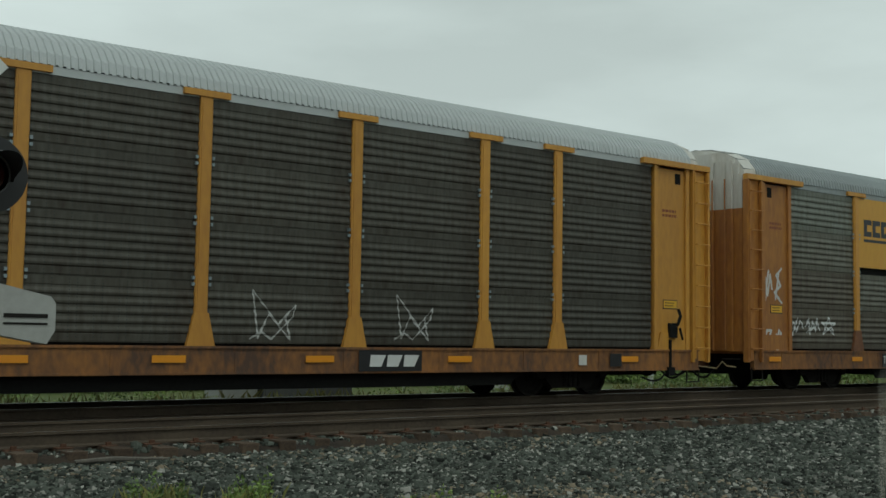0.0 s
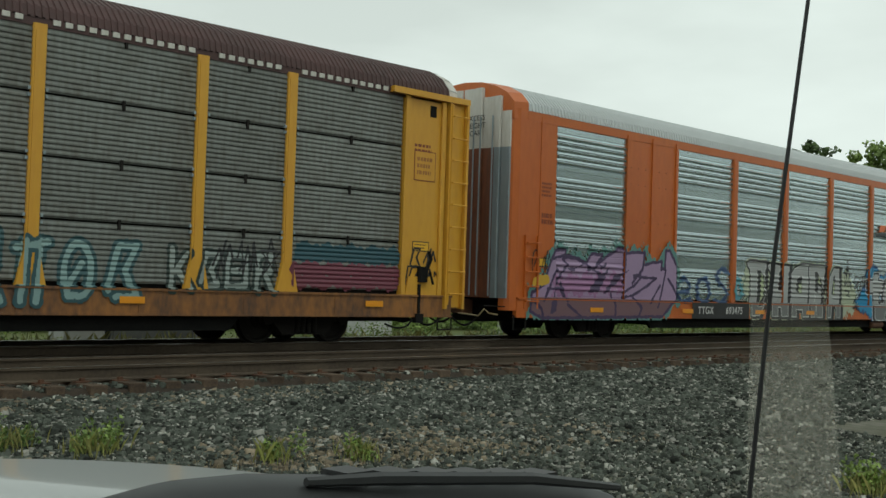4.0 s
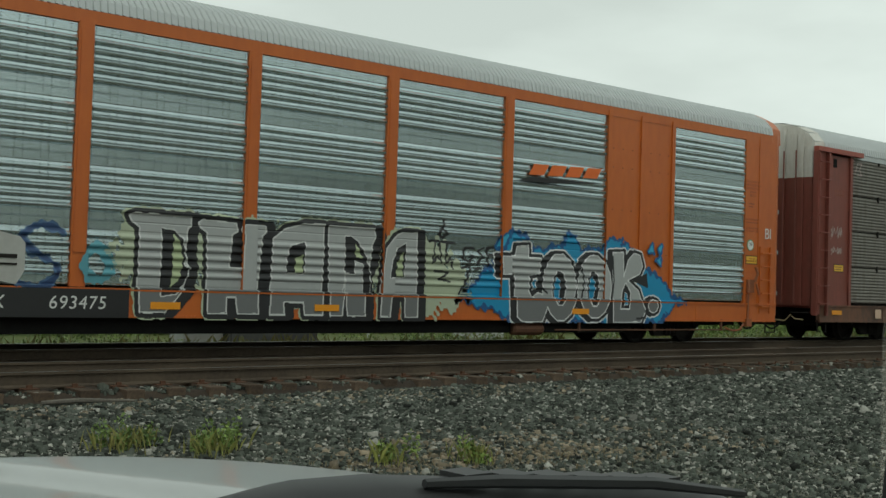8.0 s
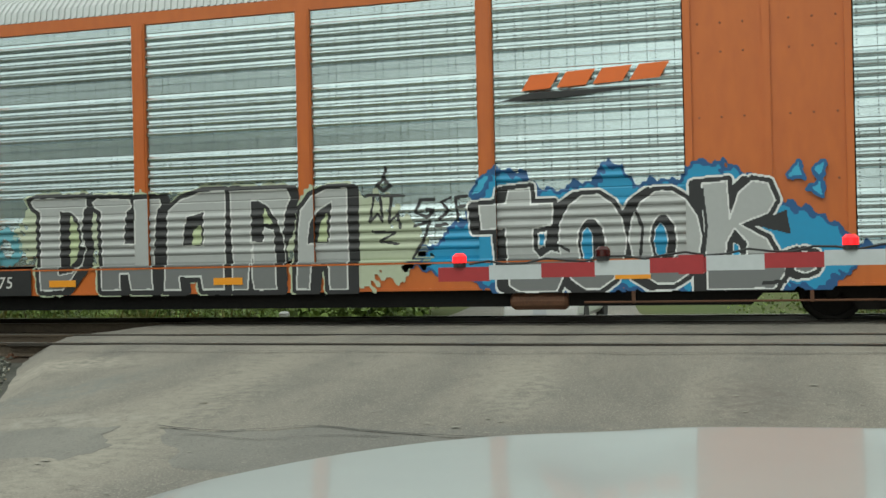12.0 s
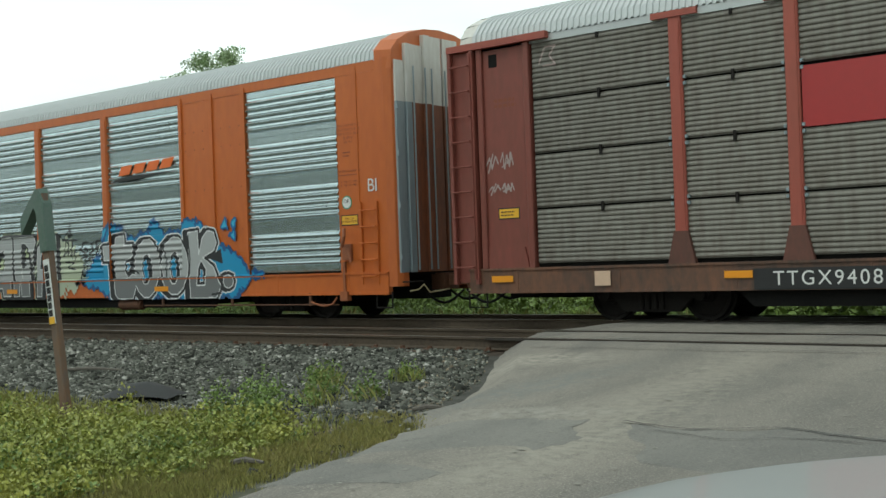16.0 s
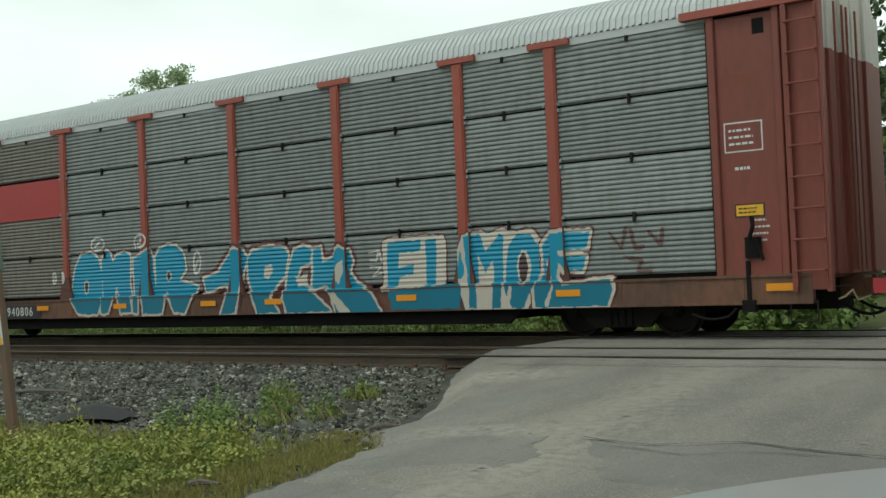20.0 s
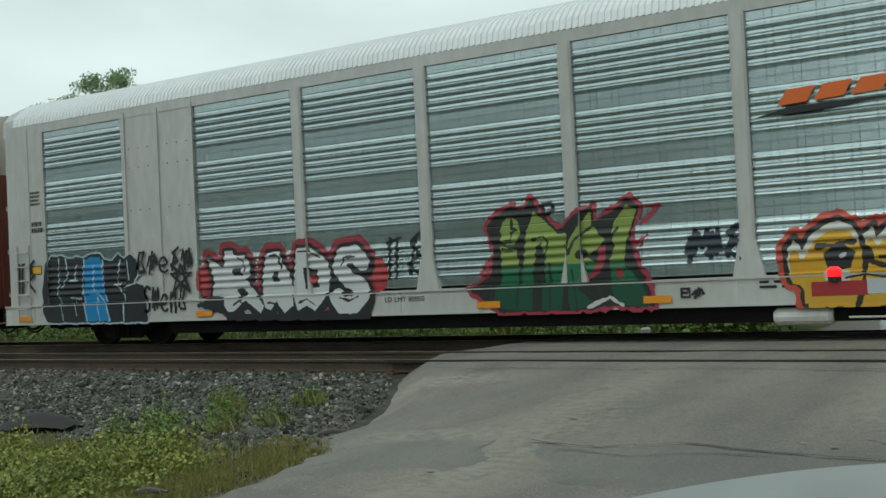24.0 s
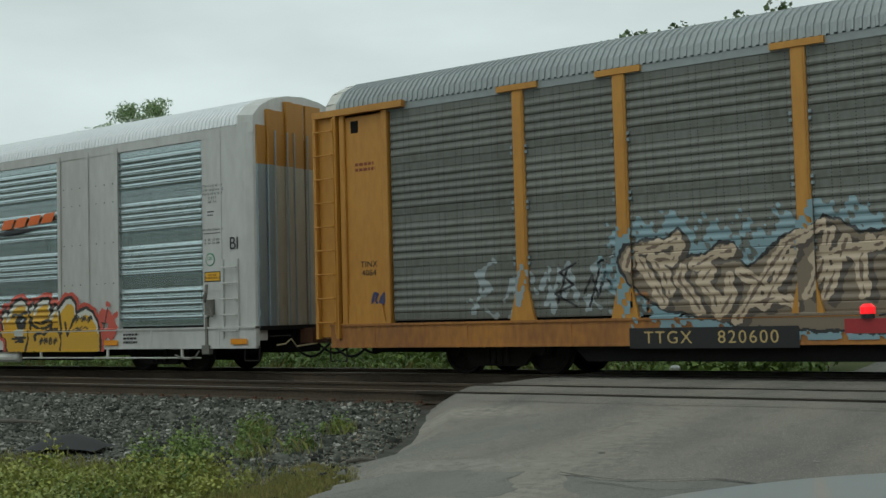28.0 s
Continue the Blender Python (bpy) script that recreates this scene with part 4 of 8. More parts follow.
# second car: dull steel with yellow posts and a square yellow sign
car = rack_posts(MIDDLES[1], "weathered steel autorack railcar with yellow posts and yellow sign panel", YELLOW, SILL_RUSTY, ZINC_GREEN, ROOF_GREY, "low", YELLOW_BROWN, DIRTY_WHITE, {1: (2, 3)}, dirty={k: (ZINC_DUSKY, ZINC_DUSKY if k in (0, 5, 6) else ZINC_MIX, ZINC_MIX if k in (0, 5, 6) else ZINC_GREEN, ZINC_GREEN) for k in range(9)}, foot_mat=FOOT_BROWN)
CARS.append(car)
s = Mesh().box(-8.98, -7.32, SIDE - 0.03, SIDE + 0.03, 3.10, 4.86)
sp = part("sign_panel", s, FRESH_YELLOW, car, "yellow panel with dark sign")
m = Mesh()
for i in range(3):
    a = -8.74 + i * 0.40
    m.prism([(a, 3.90), (a + 0.35, 3.90), (a + 0.35, 4.03), (a + 0.14, 4.03), (a + 0.14, 4.20), (a + 0.35, 4.20), (a + 0.35, 4.33), (a, 4.33)], SIDE - 0.036, SIDE - 0.031)
m.box(-8.75, -7.6, SIDE - 0.036, SIDE - 0.031, 3.76, 3.83)
part("sign", m, paint((0.02, 0.022, 0.028)), sp)
plate(car, -6.75, 0.76, 2.6, 0.34, BLACK, SIDE - 0.086, "number_board", "black board with car number")
lettering("TTGX", 0.27, -7.65, SIDE - 0.092, 0.76, PALE_TEXT, car, space=1.15, lean=0.15)
lettering("973862", 0.27, -6.05, SIDE - 0.092, 0.76, PALE_TEXT, car, space=1.15, lean=0.15)
reflector(car, (-12.6, -9.2, -7.1, -3.5, 0.0, 4.0, 7.9, 10.6), 0.79, 0.45)
plate(car, 7.15, 0.76, 1.5, 0.34, BLACK, SIDE - 0.086, "name_board")
m = Mesh()
for i in range(3):
    m.prism([(6.72 + i * 0.32, 0.68), (6.94 + i * 0.32, 0.68), (7.02 + i * 0.32, 0.86), (6.74 + i * 0.32, 0.86)], SIDE - 0.095, SIDE - 0.091)
part("sign", m, PALE_TEXT, car)
block_mass = shapes("-390,195 -323,203 -300,198 -279,184 -277,199 -221,202 -203,207 -180,198 -70,203 -50,189 -25,202 6,203 17,191 39,195 49,181 58,193 114,204 163,197 180,181 176,123 139,105 137,61 -375,72 -367,111 -381,149")
block_lines = [trail("-281,186 -272,97"),
    trail("-163,199 -158,97"),
    trail("-50,189 -39,95"),
    trail("15,191 20,157"),
    trail("47,181 54,93"),
    trail("125,160 139,92")]
block_blobs, block_blue = shapes("-310,157 -313,151 -321,148 -328,150 -332,156 -329,163 -321,165 -314,163",
    "-192,158 -195,150 -203,147 -211,150 -214,157 -211,164 -203,168 -195,165",
    "11,162 7,154 0,154 -4,162 -1,170 7,170",
    "97,164 93,155 85,155 81,163 85,172 92,172",
    "-163,113 -169,103 -184,99 -200,102 -206,112 -200,122 -185,126 -170,122",
    "-305,106 -309,99 -319,96 -328,99 -333,106 -329,113 -319,116 -310,113",
    "-137,123 -140,111 -150,106 -159,111 -164,122 -160,133 -151,138 -141,134"), shapes("-282,139 -267,147 -255,131 -264,111",
    "-4,126 14,124 9,102 -7,107",
    "69,128 88,126 85,101 70,106")
# the silver fill is darker over the sill, with the shade in its colour
spray(car, "low", False, [(block_mass, 0.05, (0.20, 0.36, 0.38), 0.5), (block_mass, 0.015, (0.02, 0.035, 0.045), 0.4), (block_mass, -0.045, (0.21, 0.225, 0.22), 0.4), (block_mass, -0.045, (0.075, 0.08, 0.078), 0.4, (0.5, 1.02)), (block_lines, 0.05, (0.02, 0.035, 0.045), 0.5), (block_blobs, 0.0, (0.025, 0.035, 0.04), 0.8), (block_blue, 0.02, (0.14, 0.27, 0.36), 0.5)], -4.3, 2.6, 0.58, 2.2, "silver block letters outlined in dark and pale teal", 3)
spray(car, "low", False, [(scribble(-12.0, -10.0, 1.35, 1.8), 0.022, (0.55, 0.56, 0.55), 0.1), (scribble(6.9, 7.4, 1.15, 1.4, "h"), 0.02, (0.6, 0.6, 0.58), 0.1), (scribble(8.8, 9.3, 1.15, 1.4, "k"), 0.02, (0.6, 0.6, 0.58), 0.1)], -12.2, 9.6, 1.05, 1.95, "small white tags", 4)
spray(car, "low", False, [(scribble(-13.0, -12.2, 1.0, 1.5, "hs") + scribble(-13.0, -12.2, 2.1, 2.9, "sf"), 0.03, (0.6, 0.58, 0.55), 0.1)], -13.05, -12.1, 1.0, 3.0, "white scrawl on the door bay", 5)
part("end_cap", Mesh().box(-13.56, -13.5, -1.3, 1.3, 4.3, 5.3), DIRTY_WHITE, car)

# third car: maroon roof, shield sign
car = rack_posts(MIDDLES[2], "weathered autorack railcar with yellow posts, maroon roof and shield sign", FRESH_YELLOW, SILL_RUSTY, ZINC_DULL, ROOF_MAROON, "fine", FRESH_YELLOW, DIRTY_WHITE, {1: (2, 3)}, False, 0.115, True, YELLOW_BROWN)
CARS.append(car)
block = Mesh().box(0, 0.12, -0.045, 0, 4.91, 4.99).done("edge_block", DIRTY_WHITE)
for i in range(125):
    if min(abs(-12.44 + i * 0.2 - u) for u in (-9.1, -7.2, -4.3, -1.43, 1.43, 4.3, 7.2, 9.1)) > 0.2:
        part("edge_block", block, None, car, "", pose(-12.5 + i * 0.2, SIDE, 0))
sp = part("sign_panel", Mesh().box(-8.98, -7.32, SIDE - 0.03, SIDE + 0.03, 2.95, 4.88), FRESH_YELLOW, car, "yellow panel with shield")
shield = [(-0.60, -0.12), (-0.52, -0.42), (-0.3, -0.64), (0, -0.74), (0.3, -0.64), (0.52, -0.42), (0.60, -0.12), (0.56, 0.25), (0.6, 0.72), (0.3, 0.66), (0, 0.76), (-0.3, 0.66), (-0.6, 0.72), (-0.56, 0.25)]
part("shield", Mesh().prism([(-8.15 + x * 1.0, 3.92 + z * 1.05) for x, z in shield], SIDE - 0.036, SIDE - 0.031), paint((0.7, 0.7, 0.68)), sp, "white shield with dark blue head")
head = [(-0.56, 0.06), (0.56, 0.06), (0.47, 0.45), (0.54, 0.67), (0.28, 0.61), (0, 0.70), (-0.28, 0.61), (-0.54, 0.67), (-0.47, 0.45)]
part("shield_head", Mesh().prism([(-8.15 + x, 3.92 + z * 1.05) for x, z in head], SIDE - 0.042, SIDE - 0.037), paint((0.03, 0.04, 0.10)), sp)
bars(sp, -8.15, 4.42, 0.75, 0.14, 1, WHITE, SIDE - 0.046, "sign", 2, 1.5)
bars(sp, -8.15, 4.18, 0.85, 0.16, 1, WHITE, SIDE - 0.046, "sign", 6, 1.5)
plate(car, -6.9, 0.76, 2.7, 0.34, BLACK, SIDE - 0.086, "number_board", "black board with car number")
lettering("TTGX", 0.25, -7.85, SIDE - 0.092, 0.76, PALE_TEXT, car)
lettering("254280", 0.25, -6.1, SIDE - 0.092, 0.76, PALE_TEXT, car)
reflector(car, (-12.7, -6.95, -2.3, 2.4, 6.0, 11.2), 0.80, 0.45)
spray(car, "fine", False, [
    ([[(-11.75, 1.25), (-10.3, 1.25)], [(-11.75, 1.55), (-10.3, 1.55)], [(-11.75, 1.8), (-9.6, 1.82)]], 0.17, (0.025, 0.13, 0.16), 0.8), ([[(-10.2, 0.8), (-10.1, 1.8)], [(-9.0, 1.75), (-8.3, 1.7)], [(-6.6, 1.7), (-6.2, 1.75)], [(-9.4, 0.75), (-8.8, 0.9)], [(-6.0, 1.0), (-5.6, 1.2)]], 0.16, (0.15, 0.035, 0.045), 1.6), (strokes("aaga", -10.1, -5.6, 0.7, 1.75), 0.24, (0.06, 0.10, 0.10), 1.0),
    (strokes("aaga", -10.1, -5.6, 0.75, 1.7), 0.15, (0.17, 0.20, 0.195), 1.2), (strokes("s z s", -9.8, -5.8, 0.9, 1.6), 0.05, (0.03, 0.045, 0.045), 1.2), ([[(-5.4, 1.2), (-3.2, 1.2)], [(-5.4, 1.5), (-3.2, 1.5)]], 0.20, (0.13, 0.075, 0.085), 1.6), (strokes("fccf", -5.6, -3.2, 1.05, 1.85), 0.035, (0.33, 0.27, 0.26), 0.4),
    (strokes("dack", -1.6, 1.4, 0.75, 1.75), 0.13, (0.03, 0.12, 0.13)), (strokes("dack", -1.6, 1.4, 0.75, 1.75), 0.085, (0.22, 0.33, 0.32)), (strokes("cdah", 3.2, 6.2, 0.75, 1.75), 0.11, (0.03, 0.08, 0.09)), (strokes("cdah", 3.2, 6.2, 0.75, 1.75), 0.05, (0.22, 0.33, 0.32)),
    (strokes("khgc", 6.6, 8.9, 1.0, 1.65), 0.10, (0.02, 0.035, 0.03)), (strokes("khgc", 6.6, 8.9, 1.0, 1.65), 0.045, (0.26, 0.30, 0.28)),
    ([[(9.4, 1.7), (11.7, 1.7)]], 0.18, (0.02, 0.07, 0.09), 1.5), ([[(9.3, 1.2), (11.8, 1.2)], [(9.3, 1.4), (11.8, 1.4)]], 0.13, (0.14, 0.03, 0.05), 1.2), (scribble(7.5, 9.0, 1.2, 1.9), 0.02, BLACK_RGB, 0.1)], -12.1, 11.9, 0.6, 2.1, "long row of faded blue, grey and maroon tags", 7)
spray(car, "fine", False, [(scribble(-12.75, -12.2, 4.1, 4.75, "S") + scribble(-12.8, -12.1, 3.5, 4.15, "e") + scribble(-12.8, -12.1, 2.95, 3.55, "G") + scribble(-12.7, -12.0, 2.7, 3.0, "s") + scribble(-13.0, -11.95, 1.3, 1.7, "hesG"), 0.018, BLACK_RGB, 0.1),
                           ([[(-12.9, 2.75), (-12.3, 2.45), (-12.1, 2.2)], [(-13.0, 2.1), (-12.2, 2.0)]], 0.07, (0.22, 0.36, 0.30), 1.5)], -13.05, -11.85, 1.1, 4.9, "black scrawl on the yellow door bay", 8)
spray(car, "fine", False, [(scribble(12.0, 13.05, 1.1, 1.6, "hesn") + scribble(12.1, 12.9, 1.5, 1.95, "hs"), 0.022, BLACK_RGB, 0.1)], 11.95, 13.1, 1.05, 2.0, "black scrawl on the yellow door bay", 9)
plate(car, 12.5, 3.55, 0.6, 0.6, RED_TEXT, SIDE - 0.022, "data_box", "", FRESH_YELLOW)
bars(car, 12.5, 3.55, 0.45, 0.4, 3, YELLOW_BROWN, SIDE - 0.03, seed=21)

# fourth car: orange, the longest in view
car = rack_boxy(MIDDLES[3], "orange autorack railcar with galvanised sheets and graffiti along its foot", ORANGE, ORANGE_DARK, ZINC, ROOF_PALE, ORANGE, RED_TEXT, False, DIRTY_WHITE, BROWN_END)
CARS.append(car)
plate(car, -4.95, 0.76, 2.9, 0.42, BLACK, SIDE - 0.086, "number_board", "black board with car number")
lettering("TTGX", 0.27, -5.75, SIDE - 0.092, 0.76, PALE_TEXT, car, space=1.1, lean=0.1)
lettering("693475", 0.27, -4.3, SIDE - 0.092, 0.76, PALE_TEXT, car, space=1.1, lean=0.1)
lettering("EXCESS\nHEIGHT\nCAR", 0.17, 0, 0, 0, BLACK, car, at=pose(-13.64, -0.45, 4.75, 0, 0, -90))
reflector(car, (-6.6, -2.9, 0.1, 6.4, -10.5), 0.74, 0.5)
took = shapes("418,178 457,181 461,199 492,202 494,178 526,179 524,148 495,143 496,112 506,100 522,110 543,104 546,86 530,52 476,52 461,61 455,145 421,144",
    "631,123 626,93 613,69 593,55 571,55 552,69 538,92 533,121 537,151 550,175 569,188 591,189 611,176 625,153",
    "735,126 730,97 716,74 696,61 674,61 654,74 640,97 634,125 639,153 652,176 672,190 694,190 714,178 729,155",
    "737,198 771,201 773,148 786,184 805,200 825,196 834,173 824,156 786,141 822,120 833,98 848,77 830,53 742,52",
    "889,88 884,78 872,73 859,77 854,88 859,98 871,102 884,98")
hollow = shapes("600,120 597,100 587,88 576,88 566,100 562,120 565,140 575,153 586,153 596,141",
    "700,122 697,101 689,87 678,87 669,100 665,121 668,142 677,156 687,156 697,143",
    "766,82 770,116 780,133 795,115 791,82")
pool = shapes("583,118 581,100 576,93 570,100 567,118 569,136 575,143 581,136",
    "688,122 685,105 679,98 673,104 670,121 673,138 679,145 685,139",
    "777,88 778,115 784,111 787,90")
cloud_ = shapes("301,93 348,126 385,155 412,183 420,207 447,232 479,228 502,196 549,202 582,208 602,230 626,229 645,205 695,204 727,228 748,234 785,215 814,198 852,171 887,151 922,136 936,115 986,99 936,83 902,51 448,52 414,66 370,78 327,85")
drops = shapes("406,197 417,217 431,220 423,198",
    "855,207 865,223 872,203",
    "886,213 897,219 893,200",
    "879,187 893,198 896,177")
# silver fills repeat in a darker grey over the sill, painting its shade
GREY_SPRAY, GREY_SHADED = (0.37, 0.38, 0.375), (0.15, 0.155, 0.155)
spray(car, "bold", True, [(cloud_, 0.02, (0.012, 0.08, 0.22), 1.6), (cloud_, -0.06, (0.015, 0.25, 0.46), 1.6), (drops, 0.05, (0.012, 0.10, 0.26), 0.6), (drops, 0.0, (0.05, 0.36, 0.56), 0.6),
                          (moved(took, -0.11, -0.01), 0.105, WHITE_RGB, 0.1), (took, 0.105, WHITE_RGB, 0.1), (moved(took, -0.11, -0.01), 0.075, BLACK_RGB, 0.1), (took, 0.075, BLACK_RGB, 0.1), (took, 0.012, WHITE_RGB, 0.1), (took, -0.012, GREY_SPRAY, 0.1), (took, -0.012, GREY_SHADED, 0.1, (0.5, 1.02)),
                          (shapes("848,158 852,128 806,140"), 0.012, BLACK_RGB, 0.1), (hollow, 0.03, WHITE_RGB, 0.1), (hollow, 0.005, BLACK_RGB, 0.1), (pool, 0.012, WHITE_RGB, 0.2), (pool, 0.0, (0.015, 0.25, 0.46), 0.2), ([trail("640,175 654,140 650,100"), trail("737,190 742,140 736,90"), trail("816,60 845,62 848,80"), trail("845,138 806,140"), trail("530,120 548,110")], 0.022, BLACK_RGB, 0.1)], 2.8, 10.0, 0.5, 2.6, "silver block letters on a sky-blue cloud", 10)
tall = shapes("-353,210 -344,214 -248,213 -247,199 -253,194 -256,158 -251,133 -258,101 -272,84 -291,63 -333,63 -336,101 -335,192 -348,201",
    "-236,205 -228,211 -167,208 -163,196 -174,188 -178,137 -155,136 -154,189 -158,198 -154,207 -112,207 -110,197 -118,189 -125,99 -124,62 -164,62 -168,88 -184,88 -183,62 -218,62 -220,190 -232,197",
    "-98,187 -75,204 -38,215 4,216 2,61 -35,61 -39,82 -76,82 -74,61 -104,61 -100,123",
    "12,215 110,214 115,201 107,185 103,153 90,129 92,60 53,60 50,81 50,130 43,60 17,60",
    "125,60 127,121 134,181 152,202 175,212 209,212 210,59 180,59 178,96 151,96 147,59")
slot_ = shapes("-297,192 -276,190 -262,179 -257,154 -259,135 -249,133 -258,107 -273,93 -298,89",
    "-70,131 -70,156 -63,176 -34,184 -36,131",
    "48,134 49,198 61,198 76,190 93,167 103,137 104,97 90,97 87,152 69,158 68,134",
    "146,130 149,161 163,181 183,192 178,130")
lime = shapes("-277,185 -266,171 -261,146 -266,113 -280,102",
    "-55,131 -53,155 -38,163 -39,132",
    "71,186 87,162 70,162",
    "160,132 163,156 176,175 176,132")
spray(car, "bold", True, [([[(-3.3, 1.6), (2.4, 1.6)], [(2.2, 1.1), (2.9, 1.2)]], 0.46, (0.40, 0.44, 0.32), 3.5), (tall, 0.10, (0.42, 0.47, 0.33), 0.6), (moved(tall, 0.11, -0.01), 0.075, BLACK_RGB, 0.1), (tall, 0.075, BLACK_RGB, 0.1), (tall, 0.006, (0.58, 0.59, 0.57), 0.08), (tall, -0.018, GREY_SPRAY, 0.08), (tall, -0.018, GREY_SHADED, 0.08, (0.5, 1.02)),
                          (slot_, 0.02, (0.58, 0.59, 0.57), 0.08), (slot_, 0.0, BLACK_RGB, 0.2), (lime, 0.0, (0.40, 0.46, 0.27), 0.2),
                          ([trail("238,200 300,198"), trail("252,198 246,160 258,172 266,160 262,198"), trail("280,198 276,158 290,170 294,150"), trail("250,145 285,143 262,130 290,126"), trail("258,214 268,224 280,214 268,206 258,214"), trail("268,224 272,240")], 0.022, BLACK_RGB, 0.15),
                          ([trail("347,190 325,190 318,172 336,164 346,174 336,176"), trail("372,192 358,186 370,174 356,162"), trail("398,194 380,192 384,160"), trail("382,178 394,180"), trail("316,152 340,158 330,130 312,104"), trail("350,152 366,153")], 0.022, BLACK_RGB, 0.15)], -3.9, 4.1, 0.52, 2.5, "tall silver letters shaded black on pale green", 11)
spray(car, "bold", True, [(strokes("eoS", -7.2, -4.4, 0.95, 1.9), 0.06, (0.06, 0.12, 0.22), 1.0), (strokes("o", -4.3, -3.7, 1.1, 1.8), 0.08, (0.10, 0.30, 0.36), 1), (strokes("eoS", -7.2, -4.4, 0.95, 1.9), 0.035, (0.02, 0.05, 0.13), 0.4)], -7.4, -3.6, 0.85, 2.1, "thin dark blue tag", 12)
pp = Fill([trail("-1229,163 -1206,204 -1168,206 -1174,188 -1135,190 -1086,179 -1066,201 -1027,203 -1037,182 -1004,198 -964,218 -941,218 -937,209 -860,214 -865,181 -834,188 -784,194 -786,175 -764,176 -763,223 -749,223 -715,184 -709,105 -736,94 -775,62 -1247,57 -1290,70 -1283,108 -1241,127")])
shard = Fill([trail("-1164,166 -1134,171 -1103,178 -1133,162"),
              trail("-1080,115 -1041,152 -997,174 -1039,116"),
              trail("-1017,112 -979,154 -926,170 -949,152 -1000,117"),
              trail("-907,161 -871,168 -875,153 -901,150"),
              trail("-1215,93 -1196,104 -1202,71 -1224,62")])
rake = [trail("-941,117 -900,134 -870,155 -806,154 -850,132 -905,110 -941,105"),
        trail("-829,92 -810,113 -789,136"),
        trail("-752,154 -731,136 -709,113"),
        trail("-1244,92 -1226,119 -1211,150 -1194,164"),
        trail("-1231,119 -1182,122 -1159,94 -1183,134"),
        trail("-1213,188 -1156,198 -1114,191 -1086,177 -1036,158"),
        trail("-988,113 -975,84 -976,60"),
        trail("-1160,85 -1134,72 -1107,57"),
        trail("-937,209 -939,168 -943,138"),
        trail("-860,212 -865,176 -906,140"),
        trail("-764,176 -778,124 -796,83"),
        trail("-1174,188 -1160,175 -1198,138 -1206,102"),
        trail("-1027,201 -1053,172 -1080,166"),
        trail("-1037,180 -1026,173 -1009,183"),
        trail("-1277,91 -1253,75 -1247,57"),
        trail("-905,105 -866,81 -878,61")]
spray(car, "bold", True, [(pp, 0.16, (0.10, 0.22, 0.20), 3.0), (pp, 0.065, (0.05, 0.025, 0.08), 0.4), (pp, -0.01, (0.32, 0.22, 0.35), 0.3), ([[(-12.0, 1.25), (-9.6, 1.4)]], 0.22, (0.29, 0.14, 0.27), 3), (pp, -0.01, (0.16, 0.085, 0.10), 0.3, (0.4, 1.01)), (shard, 0.0, (0.05, 0.03, 0.08), 0.5), (rake, 0.034, (0.04, 0.02, 0.07), 0.3),
                          (strokes("as", -12.95, -12.2, 1.5, 2.1), 0.014, BLACK_RGB, 0.1), ([[(-12.75, 1.35), (-12.35, 1.4)]], 0.11, (0.55, 0.33, 0.03), 0.5)], -13.05, -6.7, 0.5, 2.5, "lilac wildstyle letters with purple outlines", 13)

# fifth car: grey steel with oxide red posts
car = rack_posts(MIDDLES[4], "weathered steel autorack railcar with oxide red posts and red panel", RED_POST, SILL_BROWN, ZINC_WORN, ROOF_PALE, "fine", RED_BROWN, DIRTY_WHITE, {2: (2,)}, True, 0.115, True, foot_mat=FOOT_RED, dirty={0: ZINC_STAINED, 1: ZINC_STAINED, 2: ZINC_STAINED})
CARS.append(car)
part("plain_panel", Mesh().box(-7.07, -4.43, SIDE - 0.025, SIDE + 0.03, 2.94, 3.84), BRIGHT_RED, car, "plain dark red painted panel")
plate(car, -6.6, 0.72, 2.6, 0.32, BLACK, SIDE - 0.086, "number_board", "black board with car number")
lettering("TTGX940806", 0.30, -6.6, SIDE - 0.092, 0.72, PALE_TEXT, car, wide=0.98, space=1.25)
reflector(car, (-12.6, -8.15, -5.2, -2.3, 0.6, 2.5, 5.9, 9.3, 12.9), 0.80, 0.46)
plate(car, -10.55, 0.78, 0.3, 0.24, paint((0.6, 0.42, 0.3)), SIDE - 0.09, "placard", "pale placard")
teal, cream = (0.012, 0.25, 0.40), (0.52, 0.47, 0.40)
deep, maroon = (0.009, 0.16, 0.25), (0.10, 0.03, 0.03)
first = shapes("-388,123 -374,172 -350,199 -316,204 -289,189 -276,150 -278,89 -291,63 -361,64 -386,94",
    "-276,65 -276,186 -257,207 -243,194 -237,175 -222,193 -200,200 -176,193 -177,123 -170,66 -205,64 -217,100 -226,124 -236,98 -251,65",
    "-163,186 -128,193 -107,202 -98,187 -97,155 -89,108 -82,62 -129,61 -133,107 -143,116 -149,63 -163,66",
    "-90,182 -74,200 -47,210 -19,204 3,187 9,155 -10,131 46,116 32,98 5,61 -27,64 -41,93 -56,108 -66,62 -92,60 -87,143", dx=-0.235)
second = shapes("65,131 111,144 140,176 164,190 184,187 198,169 185,144 177,112 160,58 121,57 139,100 137,120 73,104",
    "197,165 214,183 249,189 304,186 314,170 301,131 275,109 261,88 286,58 228,57 211,100 201,122",
    "316,151 330,179 357,188 378,177 371,152 345,148 333,119 361,106 391,85 427,59 310,56 299,87",
    "380,179 401,181 402,150 430,162 451,179 473,172 482,152 471,133 487,112 506,102 529,89 550,56 439,54 429,89 412,109 376,101", dx=-0.235)
